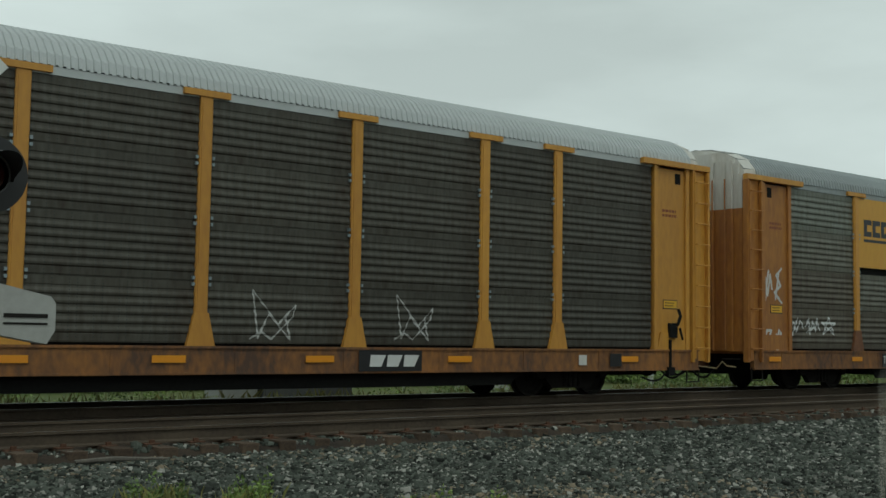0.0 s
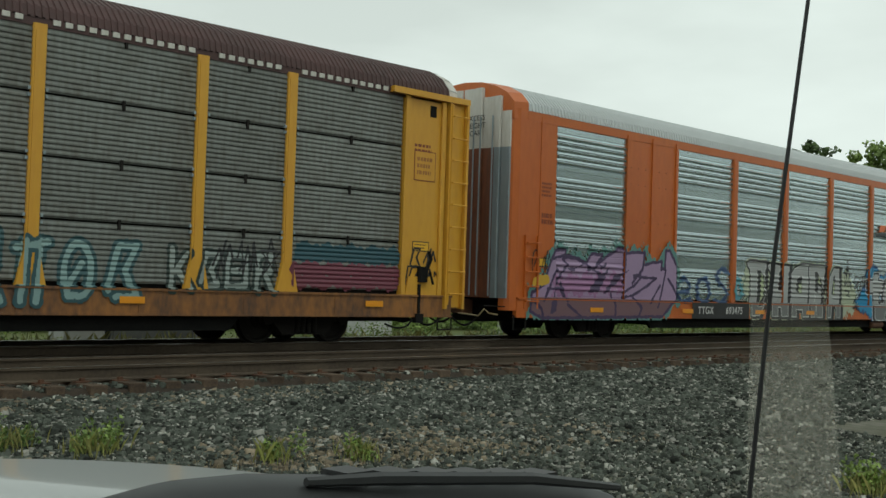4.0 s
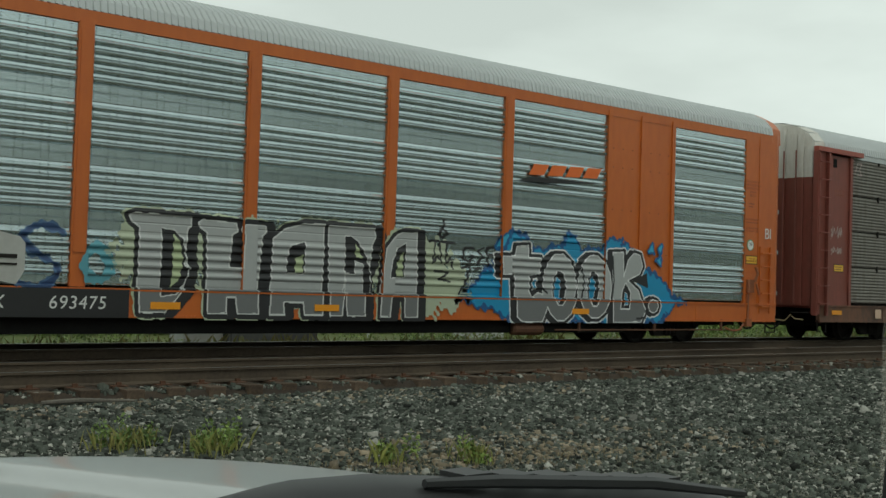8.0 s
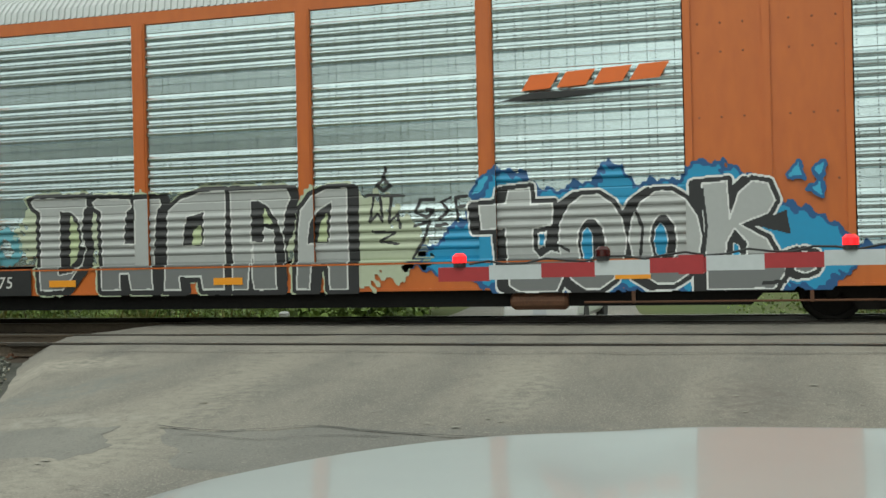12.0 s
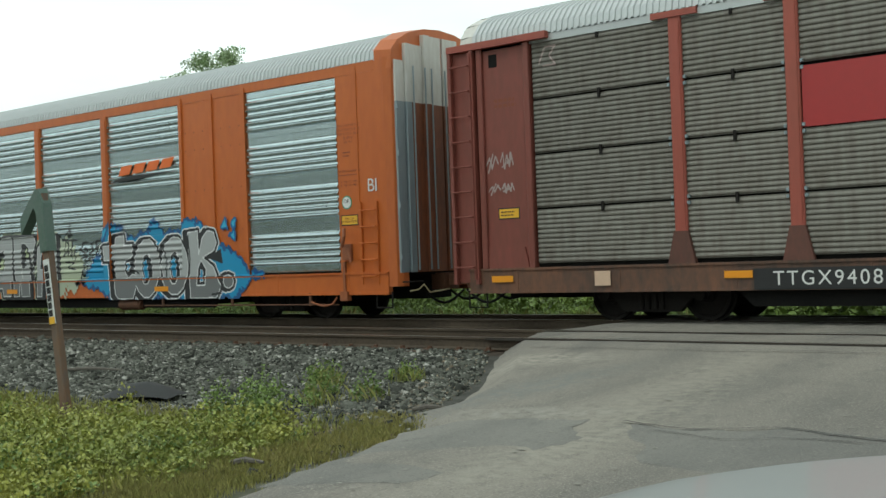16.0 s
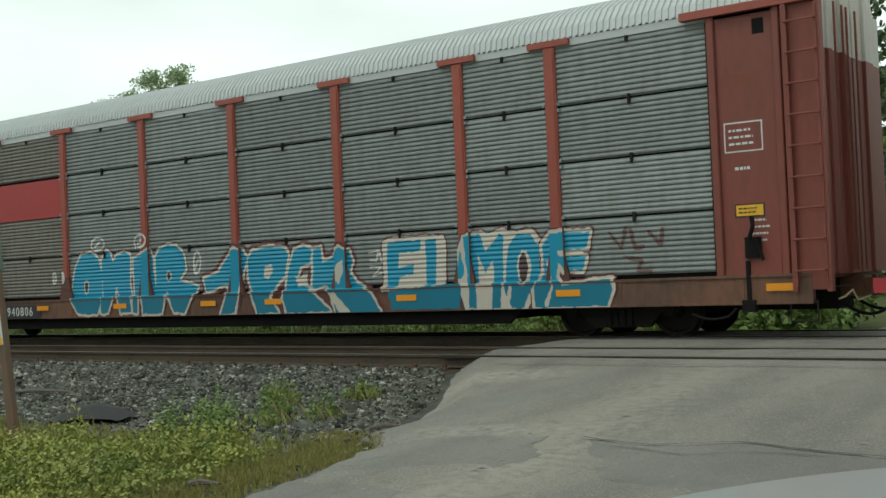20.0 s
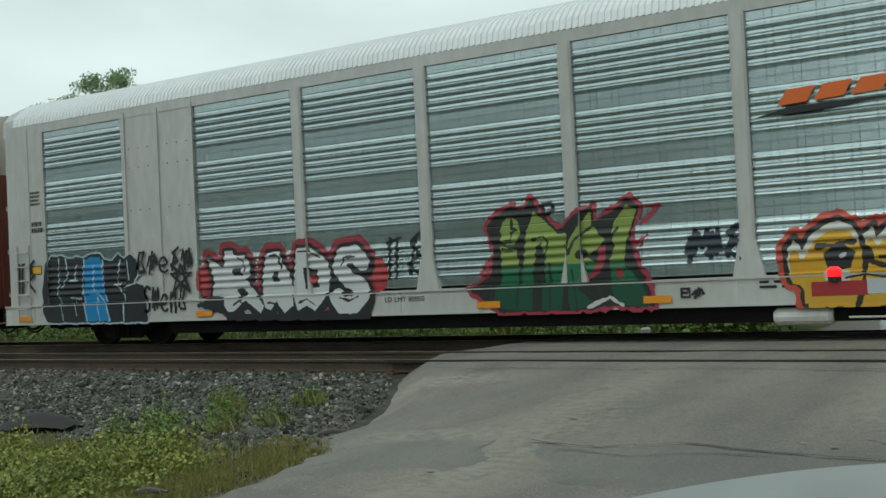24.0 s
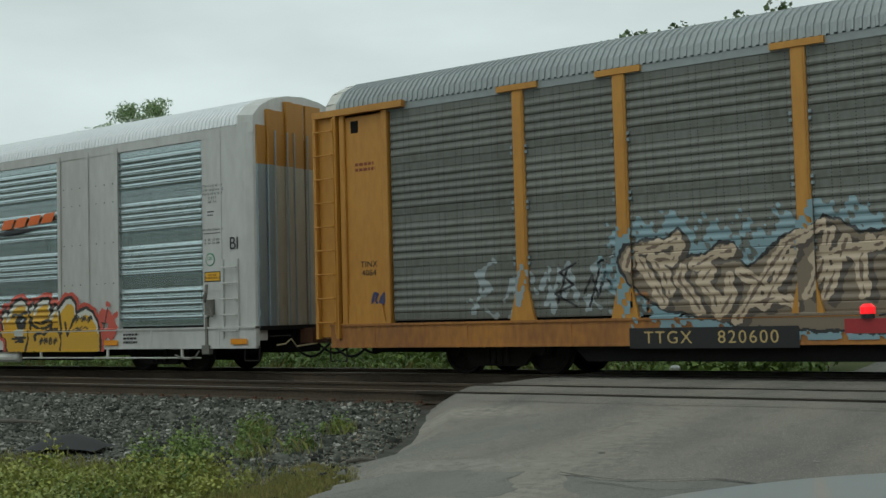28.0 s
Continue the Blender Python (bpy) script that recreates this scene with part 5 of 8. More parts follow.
plate_a, plate_b = shapes("558,183 573,190 695,189 702,172 695,96 556,94", dx=-0.235), shapes("733,159 742,186 780,191 788,185 824,192 843,187 882,188 901,168 899,90 870,56 746,58 726,113", dx=-0.235)
third = shapes("567,183 646,184 645,163 595,162 592,135 628,141 625,121 593,118 587,99 564,98",
    "656,183 681,184 677,100 656,99",
    "568,94 736,104 731,58 577,59", dx=-0.235)
fourth = shapes("744,184 775,187 787,154 817,186 825,181 819,57 801,57 803,146 785,118 771,148 769,58 752,58 751,121",
    "724,115 737,157 745,122 738,108",
    "827,119 834,163 853,183 879,181 895,161 897,116 882,90 865,57 841,58 828,83",
    "903,159 919,180 993,179 989,153 937,150 937,142 985,139 977,116 947,117 936,131 931,106 942,92 1032,102 1035,84 1023,58 888,57 886,90 904,115", dx=-0.235)
eyes = shapes("-328,125 -331,114 -336,110 -341,115 -343,125 -340,136 -334,140 -329,135",
    "-40,141 -42,135 -47,132 -51,135 -53,142 -51,148 -46,151 -42,148", dx=-0.235)
ring_o, hole_o = shapes("879,123 875,105 868,94 859,94 852,106 850,125 854,143 862,154 871,154 877,142", dx=-0.235), shapes("872,124 869,108 864,99 859,99 855,109 854,124 857,140 862,149 867,149 871,139", dx=-0.235)
gaps = shapes("247,152 264,156 272,140 257,125 243,131",
    "330,128 361,129 363,108 337,107", dx=-0.235)
slash = shapes("431,124 445,149 460,153 462,133 449,108",
    "429,99 477,55 449,54 424,84", dx=-0.235)
for word, dark_edge, a, b, label, sd in ((first, 0.08, -4.5, 0.5, "teal block letters with cream outline", 14), (second, 0.12, 0.15, 5.6, "teal slanted letters with cream and maroon outline", 15)):
    spray(car, "fine", False, [(word, dark_edge, maroon, 0.4), (word, 0.055, cream, 0.4), (word, 0.0, teal, 0.3), (word, 0.0, deep, 0.3, (0.5, 1.0)), (eyes, 0.025, cream, 0.2), (eyes, -0.01, BLACK_RGB, 0.2), (Fill(gaps + slash if sd == 15 else []), 0.0, cream, 0.4)], a, b, 0.56, 2.3, label, sd)
spray(car, "fine", False, [(plate_a, 0.05, maroon, 0.6), (plate_a, 0.02, cream, 0.4), (plate_b, 0.05, maroon, 0.6), (plate_b, 0.02, cream, 0.4), (Fill(fourth[-1:]), 0.09, maroon, 0.4), (Fill(fourth[-1:]), 0.06, cream, 0.3), (third, 0.0, teal, 0.3), (third, 0.0, deep, 0.3, (0.5, 1.0)), (fourth, 0.0, teal, 0.3), (fourth, 0.0, deep, 0.3, (0.5, 1.0)), (Fill(third[2:]), 0.0, deep, 0.3),
                           (ring_o, 0.0, cream, 0.2), (hole_o, 0.0, (0.05, 0.025, 0.025), 0.2), ([trail("910,62 922,92 912,130", -0.235), trail("770,60 772,98", -0.235), trail("832,60 838,92", -0.235)], 0.03, cream, 0.4)], 5.1, 10.3, 0.56, 2.1, "teal letters on cream with a dark red edge", 16)
spray(car, "fine", False, [([trail("522,165 545,168 540,150 524,152", -0.235), trail("548,166 552,148 560,166", -0.235), trail("524,140 550,138 530,122 556,128", -0.235)], 0.02, (0.55, 0.53, 0.5), 0.2), ([trail("1030,175 1050,150 1060,180", -0.235), trail("1068,178 1075,148 1090,150", -0.235), trail("1055,135 1085,128 1078,112 1100,110", -0.235), trail("1100,172 1120,150 1124,176", -0.235)], 0.03, (0.09, 0.045, 0.04), 0.3)], 4.8, 11.2, 1.0, 2.0, "small cream and dark red tags", 17)
spray(car, "fine", False, [(strokes("a a", -4.9, -4.3, 1.35, 1.65) + strokes("a a", -3.5, -1.2, 2.05, 2.4) + strokes("a", 0.05, 0.4, 1.4, 1.95), 0.024, (0.6, 0.58, 0.55), 0.2)], -5.0, 1.0, 1.0, 2.5, "cream drops", 18)
spray(car, "fine", False, [(scribble(-12.95, -12.3, 2.7, 3.05, "sz") + scribble(-12.9, -12.3, 2.3, 2.5, "sz") + scribble(-11.8, -11.3, 4.4, 4.8, "h"), 0.014, (0.36, 0.28, 0.26), 0.1)], -13.0, -11.2, 2.2, 4.85, "small white scrawl", 19)
plate(car, 12.4, 3.05, 0.6, 0.45, PALE_TEXT, SIDE - 0.022, "data_box", "white outlined stencil box", RED_BROWN)
bars(car, 12.4, 3.05, 0.45, 0.3, 3, PALE_TEXT, SIDE - 0.03, seed=22, bold=0.6)
bars(car, 12.4, 2.58, 0.3, 0.08, 1, PALE_TEXT, SIDE - 0.024, seed=23)
bars(car, 12.6, 1.65, 0.3, 0.4, 4, PALE_TEXT, SIDE - 0.024, seed=24, bold=0.5)

# sixth car: silver grey
car = rack_boxy(MIDDLES[5], "silver-grey autorack railcar with galvanised sheets and bright graffiti", SILVER, SILVER_DARK, ZINC, surface("bright_roof_sheet", (0.84, 0.85, 0.86), 0.4, 0.2, (0.74, 0.75, 0.76), 2, 0.5), SILVER, BLACK, True, TAN, CREAM_END, (0.10, 0.19, 0.24))
CARS.append(car)
lettering("LD LMT 80000", 0.13, -1.95, SIDE - 0.07, 0.83, BLACK, car, space=1.1)
bars(car, 5.2, 0.86, 1.5, 0.14, 2, BLACK, SIDE - 0.068, seed=31)
bars(car, 9.6, 0.78, 0.5, 0.25, 3, BLACK, SIDE - 0.068, seed=32)
reflector(car, (-12.6, -6.9, -0.2, 2.85, 8.95, 12.9), 0.69, 0.46)
mass = shapes("-1196,79 -1197,133 -1185,190 -1169,205 -1137,205 -1114,197 -1083,200 -1061,195 -1041,204 -1008,203 -992,189 -966,187 -948,199 -930,188 -908,197 -888,186 -884,156 -898,140 -868,130 -859,100 -858,57 -1181,60")
blue = shapes("-1058,192 -1038,200 -1009,196 -999,180 -997,137 -985,104 -971,59 -1052,60 -1060,123")
pale_lines = [trail("-1145,201 -1144,143 -1152,126 -1135,95 -1128,64"),
    trail("-1122,198 -1113,164 -1133,137"),
    trail("-1084,185 -1091,149"),
    trail("-1109,150 -1079,149"),
    trail("-1108,113 -1073,109"),
    trail("-1091,110 -1083,74"),
    trail("-1059,194 -1065,129 -1049,62"),
    trail("-1027,180 -1030,127"),
    trail("-1043,117 -1013,118 -999,105"),
    trail("-1019,111 -1006,61"),
    trail("-999,191 -995,126 -975,61"),
    trail("-943,188 -951,135 -930,113 -930,60"),
    trail("-961,136 -940,137"),
    trail("-916,187 -911,146"),
    trail("-933,129 -891,138")]
spray(car, "bold", True, [(mass, 0.05, (0.42, 0.52, 0.56), 0.3), (mass, 0.015, (0.012, 0.014, 0.02), 0.3), (blue, 0.0, (0.015, 0.22, 0.50), 0.3), (pale_lines, 0.017, (0.42, 0.52, 0.56), 0.25)], -12.35, -8.3, 0.5, 2.35, "black and blue rounded letters with pale outlines", 20)
spray(car, "bold", True, [(scribble(-8.9, -7.2, 1.55, 2.05, "hsefz") + scribble(-8.7, -7.4, 0.75, 1.3, "Szenh") + scribble(-7.9, -7.2, 1.1, 1.7, "x") + scribble(-12.9, -12.2, 1.3, 2.0, "df"), 0.03, BLACK_RGB, 0.2)], -13.0, -7.0, 0.6, 2.2, "black tags on the plain bay", 21)
white_ = shapes("-680,178 -636,158 -634,190 -613,191 -610,181 -580,179 -567,164 -566,140 -578,133 -550,103 -528,81 -538,67 -558,80 -576,92 -592,83 -607,73 -625,69 -635,84 -635,100 -672,103 -664,134",
    "-532,138 -525,176 -518,182 -489,182 -482,160 -467,143 -458,116 -453,79 -476,66 -488,78 -496,90 -511,71 -526,76 -536,105",
    "-455,116 -450,163 -439,186 -415,187 -391,174 -371,159 -364,131 -374,95 -401,67 -421,78 -444,69 -450,88")
curl = [trail("-289,153 -305,170 -334,166 -343,146 -322,122 -295,110 -288,94 -306,77 -338,76 -350,92")]
inner = shapes("-615,155 -591,155 -587,141 -611,141",
    "-605,114 -587,117 -575,105 -589,90",
    "-507,145 -495,144 -490,125 -508,125",
    "-426,150 -396,144 -393,112 -422,109")
red_ = shapes("-418,133 -399,134 -397,120 -417,119",
    "-669,134 -674,116 -686,105 -699,105 -710,117 -713,136 -708,155 -696,166 -682,165 -672,153",
    "-232,125 -238,106 -250,94 -264,95 -275,107 -278,127 -273,147 -260,158 -246,158 -235,145")
under = shapes("-704,86 -635,102 -620,59 -276,52 -266,92 -285,66 -325,56 -355,60 -386,63 -461,59 -550,61 -608,66")
red, black_ = (0.42, 0.05, 0.06), (0.018, 0.018, 0.02)
spray(car, "bold", True, [(Fill(red_[1:]), 0.0, red, 0.3), (moved(white_, -0.01, 0.03), 0.15, (0.30, 0.035, 0.05), 0.5), (moved(curl, -0.01, 0.03), 0.31, (0.30, 0.035, 0.05), 0.5), (under, 0.05, black_, 0.5), (moved(white_, 0.03, -0.06), 0.10, black_, 0.3), (moved(curl, 0.03, -0.06), 0.25, black_, 0.3), (white_, 0.07, black_, 0.3), (curl, 0.23, black_, 0.3), (white_, 0.0, (0.62, 0.63, 0.63), 0.2), (curl, 0.155, (0.62, 0.63, 0.63), 0.2),
                          (inner, 0.0, black_, 0.2), (Fill(red_[:1]), 0.0, red, 0.2), ([trail("-610,84 -595,92 -575,80"), trail("-520,86 -500,84"), trail("-440,84 -420,90 -400,78"), trail("-340,90 -318,84 -298,92")], 0.018, black_, 0.3), ([trail("-598,176 -584,168 -580,150"), trail("-512,176 -494,176 -484,150"), trail("-436,180 -415,180 -390,166"), trail("-338,150 -330,164 -306,164")], 0.02, black_, 0.3)], -7.5, -2.2, 0.5, 2.35, "white letters with black shadow on red", 22)
spray(car, "bold", True, [(scribble(-2.4, -1.5, 1.2, 2.0, "df"), 0.028, BLACK_RGB, 0.2), (scribble(0.05, 0.55, 1.55, 1.75, "ha"), 0.02, BLACK_RGB, 0.1), (scribble(3.3, 4.2, 1.25, 1.75, "szf"), 0.04, (0.02, 0.03, 0.05), 0.2), (scribble(3.2, 3.6, 0.7, 0.85, "gs"), 0.02, BLACK_RGB, 0.1)], -2.6, 4.3, 0.6, 2.2, "black tags", 23)
green_mass = shapes("18,160 5,196 21,215 53,227 77,220 91,237 98,221 136,182 199,220 202,195 234,204 261,227 278,214 262,163 270,125 288,96 300,60 215,64 192,58 25,58 -30,96 10,115", dx=-0.235)
green_letters = shapes("64,188 60,175 51,168 41,168 32,177 30,190 34,202 43,210 53,209 62,201",
    "31,163 58,157 61,133 52,62 16,70 30,114",
    "81,187 95,216 136,177 155,178 150,139 137,60 108,61 115,141 107,171 93,160 89,132 82,61 60,62 74,143",
    "161,168 195,210 197,189 218,165 187,140 207,127 190,109 166,90 195,65 160,60 156,129",
    "240,191 261,216 274,208 255,159 251,126 283,89 292,63 240,67 231,107 230,155", dx=-0.235)
green_cuts = [trail("51,209 50,194 59,191 49,186 49,174", -0.235),
    trail("90,172 111,178 119,165 102,122", -0.235),
    trail("151,159 157,147 169,168 199,189", -0.235),
    trail("220,155 244,183", -0.235),
    trail("66,133 58,66", -0.235),
    trail("120,131 120,62", -0.235),
    trail("163,119 169,61", -0.235),
    trail("206,108 215,70", -0.235)]
green_dark, green_red = shapes("192,144 189,138 180,136 172,139 169,145 173,151 181,153 189,151",
    "220,165 232,176 238,155 228,134 219,141", dx=-0.235), shapes("212,154 223,158 220,136 209,113 190,103 174,104 193,113 205,129",
    "236,117 249,122 251,102 240,105", dx=-0.235)
green_rim = [trail("21,223 59,235", -0.235),
    trail("5,146 -12,121", -0.235),
    trail("295,213 316,214 305,203 283,188", -0.235),
    trail("270,153 292,169 281,153", -0.235),
    trail("84,233 94,241", -0.235),
    trail("234,212 257,231 274,226", -0.235),
    trail("199,224 187,210", -0.235)]
spray(car, "bold", True, [(green_mass, 0.09, (0.33, 0.035, 0.06), 0.9), (green_rim, 0.03, (0.33, 0.035, 0.06), 0.5), (green_mass, 0.03, (0.016, 0.02, 0.016), 0.4), (green_letters, 0.02, (0.25, 0.32, 0.07), 0.3), (green_letters, 0.02, (0.018, 0.14, 0.055), 0.3, (0.5, 1.30)), (green_letters, 0.04, (0.009, 0.070, 0.036), 0.3, (0.5, 1.0)), (green_cuts, 0.022, (0.015, 0.03, 0.018), 0.3), (green_dark, 0.0, (0.012, 0.016, 0.012), 0.2), (green_red, 0.0, (0.33, 0.035, 0.06), 0.3),
                          ([trail("92,212 86,228 104,232 108,218 92,212")], 0.03, BLACK_RGB, 0.2), ([trail("165,60 205,75 225,62")], 0.03, (0.6, 0.58, 0.55), 0.3)], -0.95, 3.45, 0.5, 2.6, "green letters fading darker, edged black and red", 24)
gold = Fill([trail("487,109 487,137 497,150 508,133 522,154 541,168 561,171 579,163 589,147 597,153 607,161 612,146 625,159 644,171 664,170 671,152 669,130 684,145 693,155 702,141 717,154 737,168 756,169 768,156 770,132 787,140 806,144 828,136 845,114 853,88 853,53 512,56 511,80 502,90 491,92")])
brim = Fill([trail("487,109 487,137 497,150 508,133 522,154 541,168 561,171 579,163 589,147 597,153 607,161 612,146 625,159 644,171 664,170 671,152 669,130 684,145 693,155 702,141 717,154 737,168 756,169 768,156 770,132 787,140 806,144 828,136 845,114 853,88 853,53 512,56 511,80 502,90 491,92", 0.0, -0.085)])
pupil, tooth = Fill([trail("537,126 544,104 574,103 582,126 570,137 550,136")]), Fill([trail("538,103 576,102 573,87 539,88")])
ink = [trail("529,136 555,138 580,141"),
       trail("530,81 556,82 586,83"),
       trail("591,147 595,123 593,78 584,54"),
       trail("599,132 605,112 620,106 650,103 671,113"),
       trail("615,119 636,114 661,123 678,121 672,103 655,90 630,94 617,86 621,79"),
       trail("670,100 695,102 712,94 718,75 713,55"),
       trail("710,141 714,119 719,92"),
       trail("731,116 742,88 758,117 772,132"),
       trail("545,73 561,76 575,74")]
spray(car, "bold", True, [(gold, 0.16, (0.52, 0.075, 0.045), 0.5), ([trail("861,126 881,129 894,120 900,103 889,89 859,90 853,75")], 0.14, (0.55, 0.10, 0.07), 1.2), ([trail("882,154 885,154"), trail("904,128 910,130")], 0.07, (0.55, 0.10, 0.07), 0.5), (gold, 0.075, (0.02, 0.018, 0.015), 0.4), (gold, 0.0, (0.62, 0.61, 0.55), 0.3), (brim, -0.03, (0.64, 0.36, 0.02), 0.4), (Fill([trail("510,56 853,54 853,88 512,90")]), 0.0, (0.58, 0.33, 0.03), 0.4),
                          (ink, 0.034, (0.02, 0.018, 0.015), 0.4), (pupil, 0.0, (0.015, 0.015, 0.018), 0.3), (tooth, 0.0, (0.55, 0.56, 0.55), 0.2), ([trail("563,122 566,124")], 0.04, (0.4, 0.42, 0.44), 0.2), ([trail("882,146 873,117 866,94")], 0.016, BLACK_RGB, 0.2),
                          (scribble(7.65, 8.3, 1.15, 1.32, "szs") + scribble(7.55, 8.2, 0.95, 1.08, "s") + scribble(6.35, 7.05, 0.66, 0.84, "szas"), 0.016, BLACK_RGB, 0.1)], 4.4, 9.4, 0.5, 2.05, "golden bubble letters edged black and red", 25)

# seventh car: grey sheets and orange-yellow posts
car = rack_posts(MIDDLES[6], "grey autorack railcar with orange-yellow posts and a cream mural", OCHRE_YELLOW, surface("orange_brown_sill", (0.42, 0.18, 0.035), 0.55, 0, (0.22, 0.09, 0.03), 3, 0.9, 0.4), ZINC_GREY, ROOF_GREY, "low", OCHRE_YELLOW, DIRTY_WHITE)
CARS.append(car)
plate(car, -5.78, 0.67, 2.7, 0.32, BLACK, SIDE - 0.086, "number_board", "black board with car number")
GOLD_TEXT = paint((0.50, 0.36, 0.15))
lettering("TTGX", 0.27, -6.48, SIDE - 0.092, 0.67, GOLD_TEXT, car, space=1.2)
lettering("820600", 0.27, -5.2, SIDE - 0.092, 0.67, GOLD_TEXT, car, space=1.2)
lettering("TINX\n4084", 0.16, -12.42, SIDE - 0.024, 2.0, BLACK, car, space=1.1)
mu = Fill([trail("-730,187 -713,214 -682,218 -651,219 -630,231 -619,222 -617,190 -594,188 -564,206 -542,207 -540,183 -519,169 -488,188 -465,213 -428,219 -402,235 -382,231 -353,212 -317,209 -323,74 -514,82 -569,96 -650,111 -685,131 -712,155")])
swirl = [trail("-714,180 -707,202 -670,209 -631,219"),
         trail("-695,191 -675,159 -655,122"),
         trail("-674,192 -654,166 -646,136"),
         trail("-628,212 -638,188 -671,189"),
         trail("-623,176 -630,157 -608,129 -597,110"),
         trail("-606,175 -576,190 -545,197"),
         trail("-577,171 -595,150 -573,128 -569,106"),
         trail("-549,159 -545,133 -566,101"),
         trail("-530,161 -506,152 -480,130"),
         trail("-455,207 -483,172 -512,132 -535,95"),
         trail("-451,189 -479,146 -496,115"),
         trail("-408,225 -444,209 -466,203"),
         trail("-398,214 -405,179 -427,129"),
         trail("-373,203 -390,163 -407,123"),
         trail("-339,201 -355,177 -352,126"),
         trail("-415,179 -374,188 -325,195"),
         trail("-513,116 -475,125 -454,114")]
more = strokes("fhkcab", -3.2, 4.2, 0.75, 2.1, 0.1, (0.08, 0.22))
flow = [[(x + 0.09, z - 0.05) for x, z in l] for l in swirl]
east = Fill([[(-3.3, 0.7), (-3.3, 2.1), (-2.2, 2.3), (-1.0, 2.1), (1.0, 2.2), (2.6, 2.0), (4.2, 1.9), (4.3, 0.7)]])
spray(car, "low", False, [(mu, 0.26, (0.22, 0.32, 0.36), 6), (east, 0.2, (0.22, 0.32, 0.36), 6), (mu, 0.05, (0.025, 0.025, 0.025), 0.6), (east, 0.05, (0.025, 0.025, 0.025), 1), (mu, 0.0, (0.20, 0.15, 0.105), 0.5), (east, 0.0, (0.20, 0.15, 0.105), 0.5), (flow, 0.10, (0.085, 0.065, 0.05), 0.8), (swirl, 0.085, (0.50, 0.39, 0.28), 0.9), (more, 0.14, (0.085, 0.065, 0.05), 0.6), (more, 0.10, (0.50, 0.39, 0.28), 0.6), (swirl + more, 0.013, (0.16, 0.11, 0.08), 0.5)], -7.7, 4.5, 0.62, 2.65, "cream and brown wildstyle mural on pale blue", 26)
spray(car, "low", False, [(strokes("fszf", -10.3, -7.3, 1.05, 2.0), 0.035, (0.30, 0.34, 0.35), 1.2), (strokes("fs", -8.6, -7.4, 1.2, 1.9), 0.02, BLACK_RGB, 0.1), (scribble(-7.2, -6.7, 1.1, 1.5, "n"), 0.03, (0.5, 0.2, 0.05), 0.3), (scribble(-12.4, -12.0, 1.3, 1.55, "hs"), 0.03, (0.05, 0.05, 0.12), 0.2)], -12.6, -6.6, 1.02, 2.1, "pale blue flames", 27)


# ---- ground, road and tracks ----
BED_Y = [-30, 0, 6, 9.2, 10.2, 11.5, 12.3, 12.80, 12.86, 12.98, 19.6, 20.2, 22, 26, 60, 200]
EAST_Z = [-0.62, -0.55, -0.5, -0.42, -0.37, -0.32, -0.295, -0.285, -0.275, -0.185, -0.175, -0.22, -0.55, -0.98, -1.35, -1.6]
WEST_Z = [-0.62, -0.55, -0.5, -0.42, -0.36, -0.28, -0.20, -0.165, -0.165, -0.16, -0.165, -0.22, -0.55, -0.98, -1.35, -1.6]


def level(x, y):
    """The height of the bare ground; west of the road the stones bury the tie ends."""
    near = float(np.interp(y, BED_Y, EAST_Z if x > -3 else WEST_Z))
    return near + 0.03 * noise.noise((x * 0.5, y * 0.5, 0)) * (1 if y < 11.5 or y > 21 else 0.2)


def road_level(y):
    return float(np.interp(y, [-60, 0, 5, 8.5, 11, 12.6, 13.2, 18.9, 20, 24, 27, 40, 90], [-0.55, -0.47, -0.43, -0.33, -0.17, -0.05, 0.022, 0.022, -0.05, -0.55, -0.86, -1.1, -1.3]))


DIRT = surface("gravelly_dirt", (0.17, 0.16, 0.135), 0.9, 0, (0.06, 0.065, 0.035), 1.2, 1.0, bump=0.8, bump_scale=25)
BED = surface("grey_ballast_bed", (0.095, 0.093, 0.082), 0.9, 0, (0.043, 0.042, 0.036), 14, 1.0, bump=1.0, bump_scale=22)
MEADOW = surface("meadow_ground", (0.07, 0.10, 0.03), 0.9, 0, (0.11, 0.11, 0.04), 1.0, 1.0, bump=0.6, bump_scale=12)
m = Mesh()
gx = [-900, -400, -150, -80, -50] + [-40 + i * 0.8 for i in range(125)] + [62, 70, 80, 100, 150, 400, 900]
gy = sorted([12.2, 12.7, 12.79, 12.86, 12.92, 12.98, 13.06] + [-900, -300, -100, -40, -15, -5, 0, 3, 5] + [5.5 + i * 0.35 for i in range(55)] + [25, 26, 28, 32, 40, 60, 100, 300, 900])
for y in gy:
    for x in gx:
        m.v.append((x, y, level(x, y)))
n = len(gx)
for j in range(len(gy) - 1):
    for i in range(n - 1):
        m.f.append((j * n + i, j * n + i + 1, (j + 1) * n + i + 1, (j + 1) * n + i))
        y, x = (gy[j] + gy[j + 1]) / 2, (gx[i] + gx[i + 1]) / 2
        edge = 9.3 + 0.5 * noise.noise((x * 0.4, 3, 1)) - (1.0 if x > 2 else 0)
        m.m.append(3 if 12.75 < y < 19.6 else 1 if edge < y < 20.6 else 0 if -30 < y <= edge else 2)
g = new("ground", m.done("ground", [DIRT, BED, MEADOW, surface("rusty_track_fines", (0.058, 0.043, 0.031), 0.9, 0, (0.034, 0.028, 0.024), 8, 1.0, bump=0.8, bump_scale=30)]))
g.data.polygons.foreach_set("use_smooth", [True] * len(g.data.polygons))
tagged(g, "gravelly ground with grass, rising to the track bed", "ground", kind="structure")



